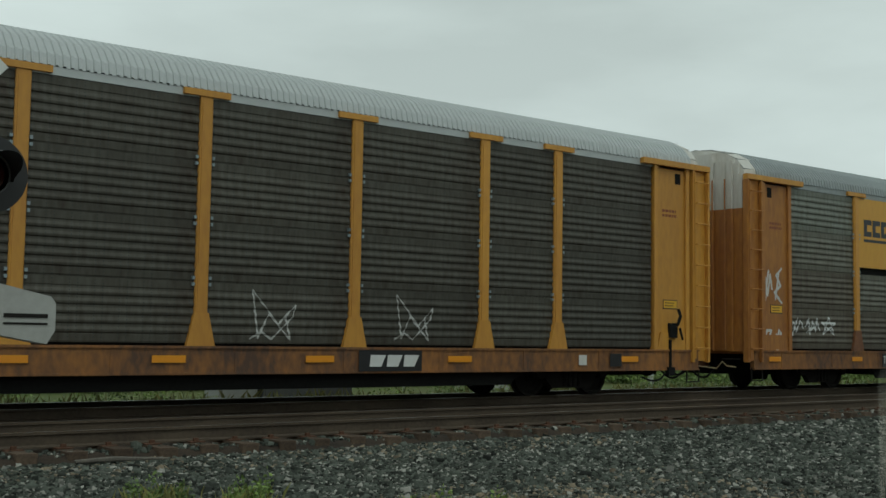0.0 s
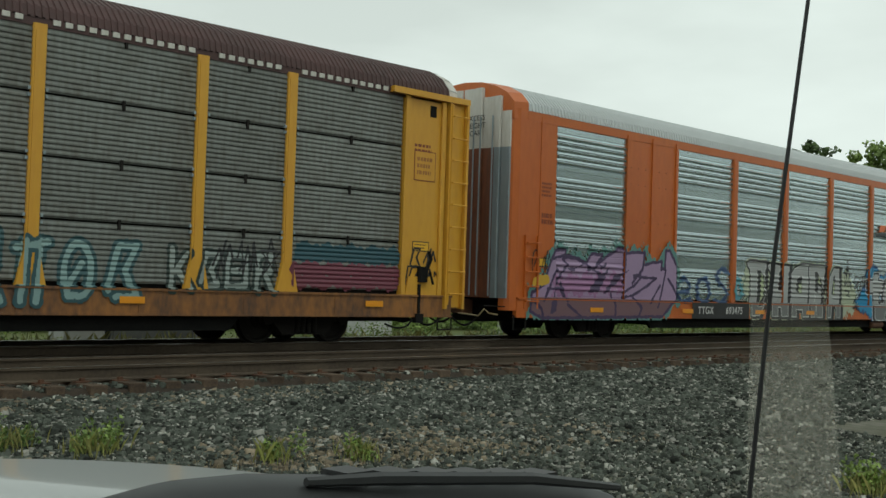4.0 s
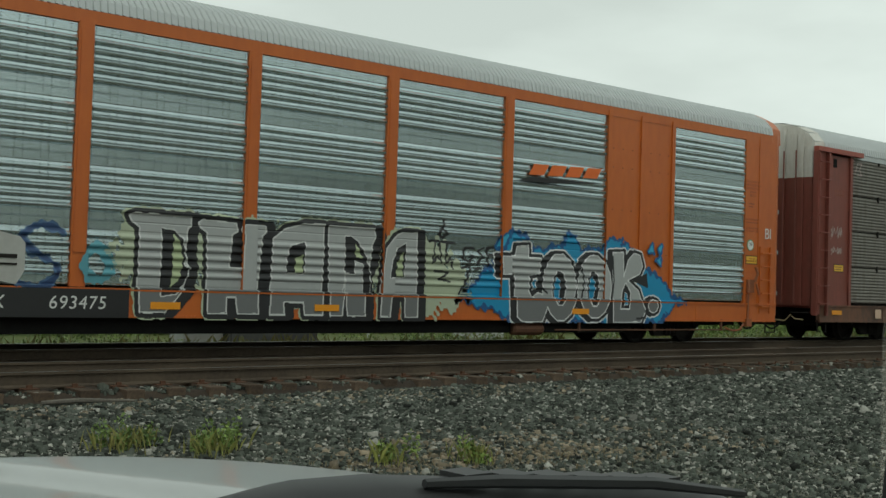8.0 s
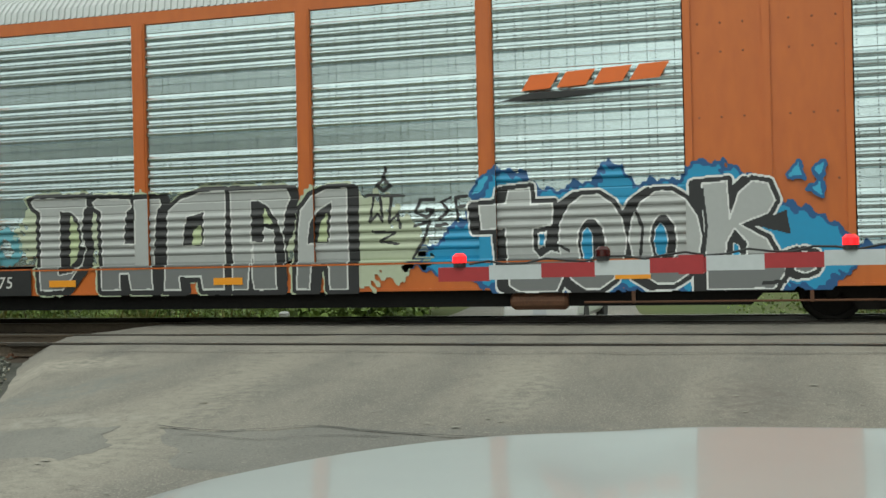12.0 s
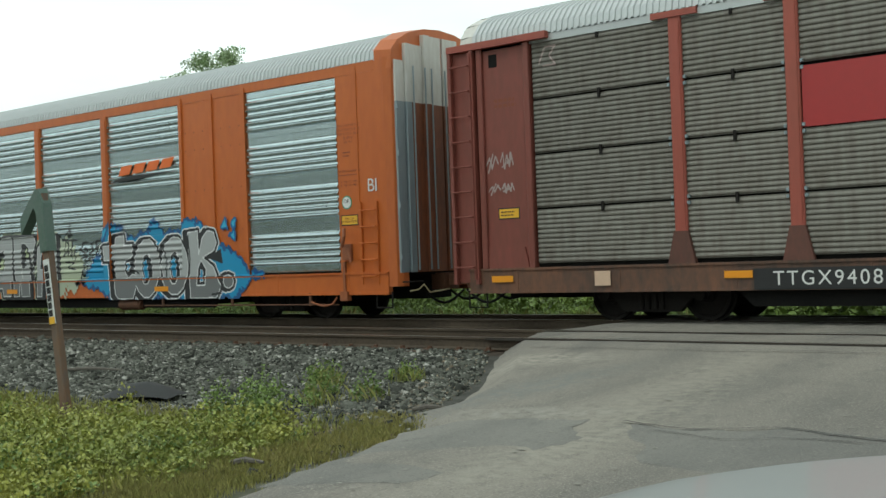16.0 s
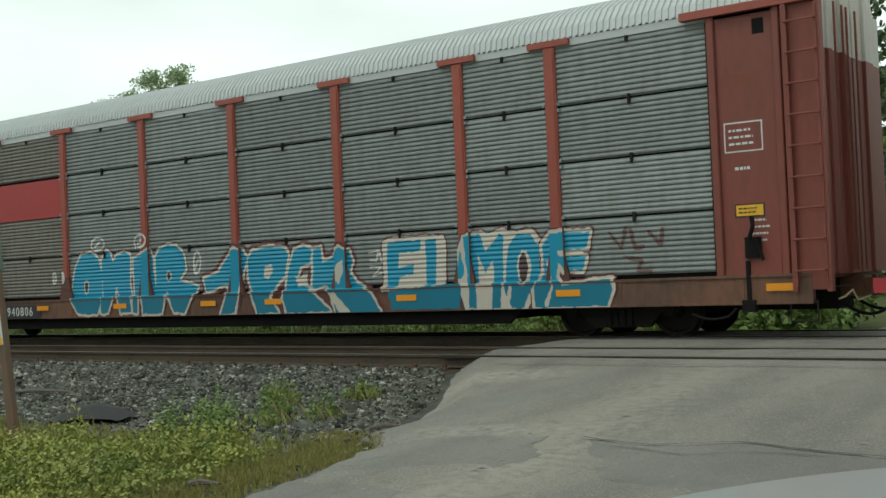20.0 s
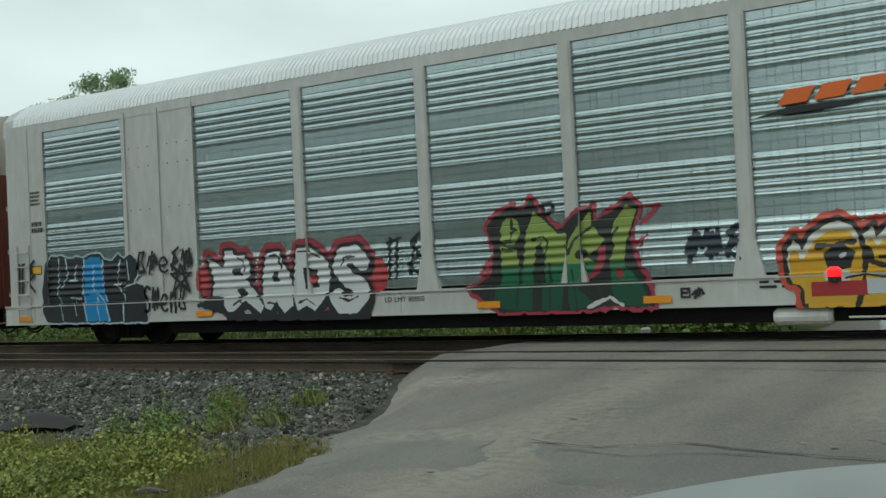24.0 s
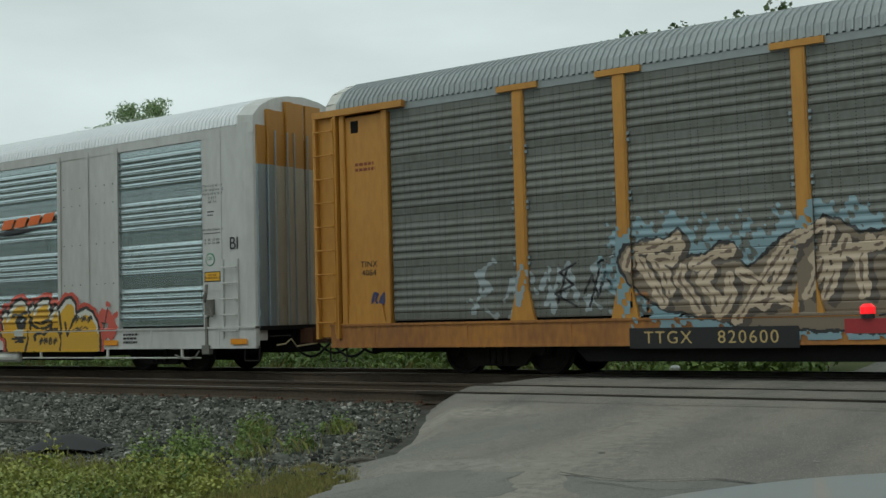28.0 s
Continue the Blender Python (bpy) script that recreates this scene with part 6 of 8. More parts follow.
def tarmac(name, pale, dark, speck, smears=()):
    """Worn asphalt: wheel-polished streaks along the road, mottling and ground-in grit."""
    m = MATS[name] = bpy.data.materials.new(name)
    m.use_nodes = True
    n, l = m.node_tree.nodes, m.node_tree.links
    b = n["Principled BSDF"]
    b.inputs["Roughness"].default_value = 0.82
    tc = n.new("ShaderNodeTexCoord")

    def noisy(scale, stretch, detail=4, turn=0.0):
        mp, t = n.new("ShaderNodeMapping"), n.new("ShaderNodeTexNoise")
        mp.inputs["Scale"].default_value = stretch
        mp.inputs["Rotation"].default_value = (0, 0, turn)
        t.inputs["Scale"].default_value, t.inputs["Detail"].default_value = scale, detail
        l.new(tc.outputs["Object"], mp.inputs[0])
        l.new(mp.outputs[0], t.inputs["Vector"])
        return t.outputs[0]

    def ranged(src, lo, hi, a, c):
        r = n.new("ShaderNodeMapRange")
        for key, v in zip(("From Min", "From Max", "To Min", "To Max"), (lo, hi, a, c)):
            r.inputs[key].default_value = v
        l.new(src, r.inputs[0])
        return r.outputs[0]

    def blend(factor, a, c):
        mix = n.new("ShaderNodeMix")
        mix.data_type = "RGBA"
        l.new(factor, mix.inputs["Factor"])
        for key, v in (("A", a), ("B", c)):
            if isinstance(v, tuple):
                mix.inputs[key].default_value = (*v, 1)
            else:
                l.new(v, mix.inputs[key])
        return mix.outputs["Result"]
    c = blend(ranged(noisy(1.1, (1.0, 0.22, 1), 5, 0.35), 0.35, 0.65, 0, 1), pale, dark)
    c = blend(ranged(noisy(0.55, (1, 1, 1), 6), 0.48, 0.70, 0, 0.75), c, tuple((p + q) * 0.5 * 1.12 for p, q in zip(pale, dark)))
    c = blend(ranged(noisy(5.0, (1, 0.6, 1), 5), 0.55, 0.72, 0, 0.5), c, tuple(q * 0.85 for q in dark))
    c = blend(ranged(noisy(60, (1, 1, 1), 3), 0.55, 0.66, 0, 0.75), c, speck)
    c = blend(ranged(noisy(38, (1, 1, 1), 4), 0.57, 0.68, 0, 0.6), c, tuple(q * 0.6 for q in dark))
    for x, y, turn, long, wide, colour, most in smears:
        # worn, oily or gritty smears with ragged edges
        mp, g = n.new("ShaderNodeMapping"), n.new("ShaderNodeTexGradient")
        mp.vector_type = "TEXTURE"
        mp.inputs["Location"].default_value = (x, y, 0)
        mp.inputs["Rotation"].default_value = (0, 0, radians(turn))
        mp.inputs["Scale"].default_value = (long, wide, 50)
        g.gradient_type = "SPHERICAL"
        l.new(tc.outputs["Object"], mp.inputs[0])
        l.new(mp.outputs[0], g.inputs[0])
        k = n.new("ShaderNodeMath")
        k.operation = "MULTIPLY"
        l.new(ranged(g.outputs["Factor"] if "Factor" in g.outputs else g.outputs[1], 0.0, 0.6, 0, most), k.inputs[0])
        l.new(ranged(noisy(9.0, (1, 1, 1), 8), 0.36, 0.66, 0, 1), k.inputs[1])
        c = blend(k.outputs[0], c, colour)
    l.new(c, b.inputs["Base Color"])
    bp = n.new("ShaderNodeBump")
    bp.inputs["Strength"].default_value, bp.inputs["Distance"].default_value = 0.5, 0.01
    l.new(noisy(90, (1, 1, 1), 4), bp.inputs["Height"])
    l.new(bp.outputs[0], b.inputs["Normal"])
    return m


ASPHALT = tarmac("worn_asphalt", (0.224, 0.202, 0.170), (0.138, 0.128, 0.112), (0.34, 0.31, 0.265), (
    (-5.55, 10.2, 99, 4.4, 0.75, (0.30, 0.272, 0.222), 0.6), (-5.2, 7.4, 95, 2.0, 0.5, (0.31, 0.285, 0.235), 0.6), (-7.2, 10.2, 80, 2.0, 0.5, (0.16, 0.165, 0.155), 0.8), (-2.6, 11.0, 100, 2.4, 0.5, (0.31, 0.285, 0.235), 0.6), (-8.3, 11.9, 30, 1.3, 0.6, (0.33, 0.30, 0.25), 0.9), (-0.4, 10.4, 95, 1.7, 0.6, (0.13, 0.112, 0.098), 0.8),
    (1.05, 11.0, 100, 2.0, 0.5, (0.33, 0.31, 0.26), 0.9), (1.3, 9.7, 90, 0.9, 0.4, (0.10, 0.10, 0.098), 0.8), (-2.6, 8.9, 15, 2.2, 0.4, (0.12, 0.118, 0.112), 0.6), (-6.4, 9.0, 20, 1.2, 0.35, (0.32, 0.30, 0.26), 0.6)))
PATCH = tarmac("darker_asphalt_patch", (0.196, 0.186, 0.165), (0.132, 0.126, 0.115), (0.24, 0.225, 0.195))
ys = [-60, -30, -10, -3, 0, 2, 4] + [5 + 0.4 * i for i in range(53)] + [27, 30, 40, 60, 90]
LEFT = ([-60, 0, 4, 5.5, 6.6, 8.4, 9.3, 11.1, 13, 14.5, 17, 20, 25, 90], [-6.2, -6.2, -6.4, -6.6, -6.85, -7.15, -7.75, -8.5, -9.8, -10.7, -10.7, -10.4, -9.6, -20.0])
RIGHT = ([-60, 0, 9.2, 10, 11, 12.2, 13.2, 18, 20, 25, 90], [1.7, 1.6, 1.42, 1.45, 1.65, 2.1, 2.3, 2.25, 1.4, -2.4, -14.0])
m = Mesh()
cols = 24
for y in ys:
    a, b = float(np.interp(y, *LEFT)), float(np.interp(y, *RIGHT))
    a += 0.12 * noise.noise((y * 1.3, 0, 5))
    b += 0.10 * noise.noise((y * 1.3, 7, 5))
    z = road_level(y)
    for i in range(cols + 1):
        u = i / cols
        x = a + (b - a) * u
        side = min(u, 1 - u)
        drop = (0.10 if side == 0 else 0.0) + 0.012 * noise.noise((x * 0.8, y * 0.8, 2))
        if i == 0 and 8.5 < y < 13:
            x -= 0.3 + 0.15 * noise.noise((y * 2.1, 3, 8))
        m.v.append((x, y, z - drop - (0.16 if side == 0 and 9 < y < 22 else 0)))
n = cols + 1
for j in range(len(ys) - 1):
    for i in range(cols):
        m.f.append((j * n + i, j * n + i + 1, (j + 1) * n + i + 1, (j + 1) * n + i))
        m.m.append(0)
rd = new("road", m.done("road", [ASPHALT]))
rd.data.polygons.foreach_set("use_smooth", [True] * len(rd.data.polygons))
tagged(rd, "worn grey asphalt road rising over the level crossing", "road", kind="structure")


def patch(pts, mat, lift, label, name="road_patch"):
    """A repair that lies on the road; pts round it as x, y."""
    m = Mesh()
    k = len(pts)
    cx, cy = sum(p[0] for p in pts) / k, sum(p[1] for p in pts) / k
    rings = []
    for s in (1, 0.97, 0.66, 0.33):
        ring = []
        for q in range(k * 8):
            a, b = pts[q // 8], pts[(q // 8 + 1) % k]
            t = q % 8 / 8
            x, y = a[0] + (b[0] - a[0]) * t, a[1] + (b[1] - a[1]) * t
            w, v = 0.22 * noise.noise((x * 1.6, y * 1.6, 3)) + 0.10 * noise.noise((x * 5, y * 5, 6)), 0.16 * noise.noise((x * 1.8, y * 1.8, 12)) + 0.10 * noise.noise((x * 5, y * 5, 9))
            x, y = cx + (x - cx + w) * s, cy + (y - cy + v) * s
            ring.append(len(m.v))
            m.v.append((x, y, road_level(y) + 0.012 * noise.noise((x * 0.8, y * 0.8, 2)) + (lift if s < 1 else -0.005)))
        rings.append(ring)
    for r0, r1 in zip(rings, rings[1:]):
        for i in range(len(r0)):
            m.f.append((r0[i], r0[(i + 1) % len(r0)], r1[(i + 1) % len(r0)], r1[i]))
            m.m.append(0)
    m.f.append(tuple(rings[-1]))
    m.m.append(0)
    part(name, m, mat, rd, label)


patch([(-6.85, 8.55), (-6.2, 8.75), (-5.7, 8.95), (-5.25, 8.1), (-5.2, 7.2), (-5.5, 6.2), (-6.5, 5.6), (-6.7, 6.9)], PATCH, 0.007, "dark asphalt repair with a ragged edge")
patch([(-5.2, 8.75), (-4.6, 8.8), (-3.9, 9.05), (-3.1, 8.9), (-2.0, 8.7), (-0.8, 8.2), (-0.9, 6.9), (-2.4, 7.0), (-3.6, 7.3), (-4.5, 7.7)], PATCH, 0.007, "dark asphalt repair with a ragged edge")


def crack(pts, w, label):
    """A thin dark crack that wanders along pts on the road."""
    m = Mesh()
    rows = []
    for (xa, ya), (xb, yb) in zip(pts, pts[1:]):
        n = max(2, int(math.hypot(xb - xa, yb - ya) / 0.18))
        for i in range(n):
            t = i / n
            x, y = xa + (xb - xa) * t, ya + (yb - ya) * t
            x, y = x + 0.07 * noise.noise((x * 3, y * 3, 8)), y + 0.07 * noise.noise((x * 3, y * 3, 9))
            k = w * (0.6 + 0.8 * abs(noise.noise((x * 2, y * 2, 4))))
            z = road_level(y) + 0.012 * noise.noise((x * 0.8, y * 0.8, 2)) + 0.019
            rows.append(((x, y - k, z), (x + k * 0.3, y + k, z)))
    for a, b in zip(rows, rows[1:]):
        m.face([a[0], b[0], b[1], a[1]])
    part("crack", m, surface("crack_filler", (0.055, 0.053, 0.05), 0.9, 0, (0.09, 0.085, 0.08), 12, 0.8), rd, label)


crack([(-5.3, 8.85), (-4.6, 8.75), (-3.9, 9.05), (-3.1, 8.85), (-2.3, 8.75), (-1.0, 8.2), (1.2, 7.9)], 0.016, "ragged dark crack across the road")
crack([(-4.9, 8.6), (-4.2, 8.5), (-3.5, 8.75), (-2.9, 8.6)], 0.008, "thin branching road crack")
crack([(-7.2, 8.9), (-6.5, 9.3), (-6.0, 10.4), (-5.9, 11.6)], 0.005, "thin road crack")
crack([(-9.0, 12.75), (-6.0, 12.85), (-3.0, 12.8), (0.0, 12.85), (1.9, 12.8)], 0.012, "seam where road meets the crossing")
crack([(-9.6, 15.95), (-6.0, 16.05), (-3.0, 16.0), (1.9, 16.05)], 0.012, "seam between the two tracks")
# small pale scuffs and stones ground into the asphalt
rnd = random.Random(9)
m = Mesh()
for k in range(240):
    x, y = rnd.uniform(-7.5, 1.4), rnd.uniform(5.5, 12.6)
    if not np.interp(y, *LEFT) + 0.2 < x < np.interp(y, *RIGHT) - 0.2:
        continue
    r = rnd.uniform(0.006, 0.02) * (1.8 if rnd.random() < 0.08 else 1) * (1.25 if k > 240 else 1)
    z = road_level(y) + 0.012 * noise.noise((x * 0.8, y * 0.8, 2)) + 0.016 + k * 0.000004
    n = 7
    m.face([(x + r * (0.7 + 0.5 * rnd.random()) * 1.7 * math.cos(q), y + r * (0.7 + 0.5 * rnd.random()) * math.sin(q), z) for q in [2 * math.pi * i / n for i in range(n)]], 0)
tagged(part("scuff", m, [surface("pale_scuff", (0.30, 0.285, 0.25), 0.85, 0, (0.22, 0.21, 0.19), 9, 0.8)], rd, "pale grit and scuffs on the asphalt"), kind="stuff")

RAIL_SIDE = surface("dark_rail_steel", (0.105, 0.082, 0.06), 0.86, 0.1, (0.055, 0.043, 0.034), 5, 0.8)
RAIL_TOP = surface("polished_rail_head", (0.32, 0.31, 0.30), 0.32, 0.8, (0.22, 0.19, 0.16), 4, 0.6)
TIE_WOOD = surface("weathered_tie_wood", (0.12, 0.085, 0.06), 0.85, 0, (0.05, 0.038, 0.03), 8, 1.0, bump=0.6, bump_scale=50, random=0.35)


def track(y, label):
    tr = thing("track", label, "railway track", kind="structure")
    for s in (-0.75, 0.75):
        m = Mesh()
        prof = [(-0.07, -0.14), (0.07, -0.14), (0.07, -0.125), (0.012, -0.105), (0.012, 0.0), (0.036, 0.008), (0.036, RAIL), (-0.036, RAIL), (-0.036, 0.008), (-0.012, 0.0), (-0.012, -0.105), (-0.07, -0.125)]
        xs = [-160, -60, -20, 20, 60, 120, 230]
        k = len(prof)
        for x in xs:
            m.v += [(x, y + s + a, b) for a, b in prof]
        for i in range(len(xs) - 1):
            for j in range(k):
                m.f.append((i * k + j, i * k + (j + 1) % k, (i + 1) * k + (j + 1) % k, (i + 1) * k + j))
                m.m.append(1 if j == 6 else 0)
        part("rail", m, [RAIL_SIDE, RAIL_TOP], tr)
    return tr


near = track(TRACK_NEAR, "dark steel rails on weathered wooden ties in ballast")
far = track(TRACK_FAR, "dark steel rails on weathered wooden ties in ballast")
tie = Mesh().box(-0.115, 0.115, -1.3, 1.3, -0.22, 0, c=0.012).done("tie", TIE_WOOD)
plate_mesh = Mesh().box(-0.1, 0.1, -0.17, 0.17, 0, 0.012).box(-0.03, 0.03, -0.13, -0.09, 0, 0.05).box(-0.03, 0.03, 0.09, 0.13, 0, 0.05).done("tie_plate", RUST)
rnd = random.Random(4)
for i in range(230):
    x = -45 + i * 0.545 + rnd.uniform(-0.02, 0.02)
    if -9.6 < x < 1.9:
        continue
    t = new("tie", tie)
    t.parent = near
    t.matrix_basis = pose(x, TRACK_NEAR + rnd.uniform(-0.05, 0.05), -0.148 + rnd.uniform(-0.012, 0.008), 0, 0, rnd.uniform(-1, 1))
    if 3 < x < 40 or -30 < x < -9:
        p = new("tie_plate", plate_mesh)
        p.parent = near
        p.matrix_basis = pose(x, TRACK_NEAR - 0.75, -0.147)
m = Mesh()
for i in range(300):
    x = -70 + i * 0.56
    if not -9.6 < x < 1.9:
        m.box(x - 0.11, x + 0.11, TRACK_FAR - 1.3, TRACK_FAR + 1.3, -0.3, -0.146)
tagged(part("tie_row", m, TIE_WOOD, far), kind="stuff")
# flangeway gaps beside the rails within the road
m = Mesh()
for y in (TRACK_NEAR, TRACK_FAR):
    for s in (-0.75, 0.75):
        m.box(-10.2, 2.1, y + s - 0.085, y + s - 0.04, 0.0, 0.0345)
        m.box(-10.2, 2.1, y + s + 0.04, y + s + 0.085, 0.0, 0.0345)
part("flangeway", m, surface("dark_flangeway", (0.03, 0.028, 0.026), 0.9, 0, (0.06, 0.05, 0.04), 9, 0.7), rd, "dark flangeway gaps beside the rails")


# ---- ballast stones ----
def stones(name, areas, mat, label, seed):
    """Loose broken stone as one object; areas: x0, x1, y0, y1, stones to the square metre, size."""
    rg = np.random.RandomState(seed)
    cube = np.array([(x, y, z) for z in (-1, 1) for y in (-1, 1) for x in (-1, 1)], float)
    quads = np.array([(4, 5, 7, 6), (0, 1, 5, 4), (1, 3, 7, 5), (3, 2, 6, 7), (2, 0, 4, 6)])
    allv, allf, base = [], [], 0
    for x0, x1, y0, y1, per, size in areas:
        k = int((x1 - x0) * (y1 - y0) * per)
        px, py = rg.uniform(x0, x1, k), rg.uniform(y0, y1, k)
        l, r = np.interp(py, *LEFT), np.interp(py, *RIGHT)
        keep = (px < l - 0.05 - 0.25 * rg.rand(k)) | (px > r + 0.05 + 0.2 * rg.rand(k))
        px, py = px[keep], py[keep]
        k = len(px)
        pz = np.array([level(a, b) for a, b in zip(px, py)])
        sz = size * rg.lognormal(0, 0.38, k)
        v = cube[None] * rg.uniform(0.45, 1.0, (k, 8, 3)) * (sz[:, None] * np.array([1, 1, 1]))[:, None, :] * rg.uniform(0.6, 1.2, (k, 1, 3)) * 0.5
        a, b = rg.uniform(0, 6.28, k), rg.uniform(-0.7, 0.7, k)
        ca, sa, cb, sb = np.cos(a)[:, None], np.sin(a)[:, None], np.cos(b)[:, None], np.sin(b)[:, None]
        x, y, z = v[..., 0], v[..., 1], v[..., 2]
        y, z = y * cb - z * sb, y * sb + z * cb
        x, y = x * ca - y * sa, x * sa + y * ca
        v = np.stack([x + px[:, None], y + py[:, None], z + (pz + sz * 0.16)[:, None]], -1).reshape(-1, 3)
        f = (quads[None] + (np.arange(k) * 8)[:, None, None] + base).reshape(-1, 4)
        base += len(v)
        allv.append(v)
        allf.append(f)
    v, f = np.concatenate(allv), np.concatenate(allf)
    me = bpy.data.meshes.new(name)
    me.vertices.add(len(v))
    me.vertices.foreach_set("co", v.ravel())
    me.loops.add(f.size)
    me.loops.foreach_set("vertex_index", f.ravel().astype(np.int32))
    me.polygons.add(len(f))
    me.polygons.foreach_set("loop_start", np.arange(0, f.size, 4, dtype=np.int32))
    me.polygons.foreach_set("loop_total", np.full(len(f), 4, np.int32))
    me.update(calc_edges=True)
    me.materials.append(mat)
    return tagged(new(name, me), label, "ballast", kind="stuff")


STONE = surface("broken_grey_stone", (0.118, 0.120, 0.102), 0.85, 0, (0.056, 0.058, 0.047), 10, 1.0, island=0.8)
STONE_DARK = surface("dark_green_grey_stone", (0.088, 0.097, 0.082), 0.85, 0, (0.041, 0.046, 0.037), 10, 1.0, island=0.8)
PALE_STONE = surface("pale_broken_stone", (0.33, 0.325, 0.29), 0.85, 0, (0.20, 0.195, 0.17), 10, 1.0, island=0.55)
TAN_STONE = surface("tan_broken_stone", (0.27, 0.225, 0.16), 0.85, 0, (0.15, 0.12, 0.085), 10, 1.0, island=0.5)
EAST = [(1.4, 15, 8.6, 12.84, 1150, 0.032), (15, 26, 9.0, 12.84, 560, 0.042), (26, 40, 9.3, 12.84, 220, 0.060), (40, 75, 10, 12.84, 60, 0.1), (2.0, 40, 12.95, 13.3, 330, 0.034), (1.6, 14, 6.6, 8.6, 650, 0.031), (14, 30, 7.0, 9.0, 300, 0.043), (7.5, 14, 4.3, 6.6, 520, 0.030)]
WEST = [(-17, -7, 8.3, 12.84, 1000, 0.034), (-26, -17, 8.6, 12.84, 460, 0.046), (-40, -26, 9.0, 12.84, 150, 0.072), (-34, -9.7, 12.95, 13.3, 330, 0.036), (-8.9, -6.5, 6.0, 9.6, 480, 0.022)]
TAN_SPOTS = [(6.2, 9.2, 7.9, 9.3, 330, 0.034), (4.5, 11.5, 7.4, 9.8, 90, 0.032), (2.2, 13, 11.6, 12.84, 150, 0.032), (-9.4, -6.6, 6.2, 9.8, 190, 0.026)]
# crumbled gravel along the road's west shoulder
TAN_SPOTS += [(float(np.interp(y, *LEFT)) - 0.95, float(np.interp(y, *LEFT)), y, y + 0.4, 420, 0.024) for y in (8.4 + 0.4 * i for i in range(11))]
stones("ballast", EAST, STONE_DARK, "dark grey crushed stone ballast along the track", 1)
stones("west_ballast", WEST, STONE, "grey crushed stone ballast along the track", 3)
stones("pale_ballast", [(a, b, c, d, per * 0.24, s * 0.9) for a, b, c, d, per, s in EAST + WEST], PALE_STONE, "scattered whitish stones in the ballast", 2)
stones("tan_ballast", TAN_SPOTS, TAN_STONE, "tan stones and rust-dusted ballast", 4)

# ---- crossing signal with its gate ----
GALV = surface("galvanised_pole", (0.40, 0.40, 0.38), 0.5, 0.5, (0.28, 0.27, 0.25), 6, 0.7, 0.3)
ALU = surface("cast_aluminium", (0.44, 0.44, 0.42), 0.5, 0.3, (0.34, 0.33, 0.31), 5, 0.7)
SIGN_WHITE = surface("white_sign_face", (0.66, 0.67, 0.66), 0.5, 0, (0.58, 0.58, 0.56), 4, 0.5)
LAMP_BLACK = surface("matt_black_lamp_housing", (0.014, 0.014, 0.015), 0.55, 0, (0.022, 0.022, 0.023), 6, 0.5)
RED_LIT = surface("lit_red_lens", (0.95, 0.012, 0.02), 0.3, 0, (0.75, 0.01, 0.015), 60, 0.6, glow=1.1)
RED_DARK = surface("unlit_red_lens", (0.05, 0.006, 0.006), 0.12, 0, (0.03, 0.004, 0.004), 30, 0.5)
MX, MY = 2.33, 9.05
sig = thing("crossing_signal", "galvanised level-crossing signal mast with red lamps and warning signs", "signal", pose(MX, MY, -0.34))
part("mast", Mesh().turned([(0.066, 0), (0.066, 4.2), (0.05, 4.24)], "z", n=16), surface("stained_galvanised_pole", (0.36, 0.35, 0.32), 0.55, 0.4, (0.15, 0.125, 0.095), 3, 1.0, 0.25), sig)
part("base_plate", Mesh().box(-0.16, 0.16, -0.16, 0.16, -0.08, 0.06), DARK_STEEL, sig)
b = part("junction_box", Mesh().box(-0.135, 0.135, -0.16, 0.02, 0.16, 0.42, c=0.01).box(-0.145, 0.145, -0.17, 0.02, 0.42, 0.435), SIGN_WHITE, sig, "small white junction box with faded writing")
bars(b, 0, 0.31, 0.14, 0.08, 2, BLACK, -0.162, "stencil", 41)
part("sign_plate", Mesh().box(-0.14, 0.14, -0.115, -0.1, 1.94, 2.18), paint((0.02, 0.14, 0.50)), sig, "blue emergency notice plate with white bars")
bars(sig, 0, 2.06, 0.22, 0.18, 4, PALE_TEXT, -0.116, "stencil", 42)
tp = part("track_plate", Mesh().box(-0.34, 0.34, -0.105, -0.09, 3.12, 3.36).box(-0.13, 0.13, -0.105, -0.09, 3.36, 3.62), SIGN_WHITE, sig, "white plate reading 2 TRACKS")
lettering("TRACKS", 0.18, 0, -0.107, 3.235, BLACK, tp, wide=0.74, space=1.1)
lettering("2", 0.22, 0, -0.107, 3.48, BLACK, tp)
for s, word in ((1, "CROSSING"), (-1, "RAILROAD")):
    bl = part("crossbuck", Mesh().box(-0.70, 0.70, -0.012, 0.0, -0.115, 0.115), SIGN_WHITE, sig, "white crossbuck blade")
    bl.matrix_basis = pose(0, -0.12 - 0.016 * (s > 0), 3.86) @ pose(0, 0, 0, 0, -42 * s, 0)
    lettering(word, 0.2, 0, -0.014, 0, BLACK, bl, space=1.18)
part("lamp_arm", Mesh().tube([(-0.38, -0.16, 2.80), (-0.30, -0.08, 2.92), (-0.05, -0.05, 2.90), (0.05, -0.05, 2.88), (0.24, -0.07, 2.93), (0.40, -0.14, 2.88)], 0.028, 8).box(-0.10, 0.10, -0.10, 0.10, 2.78, 2.92, c=0.02).tube([(-0.42, 0.16, 2.66), (0.0, 0.05, 2.80), (0.36, 0.16, 2.66)], 0.028, 8), GALV, sig, "galvanised pipe arms that carry the lamps")
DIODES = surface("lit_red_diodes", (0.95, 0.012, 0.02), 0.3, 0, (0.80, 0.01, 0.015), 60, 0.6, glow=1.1)
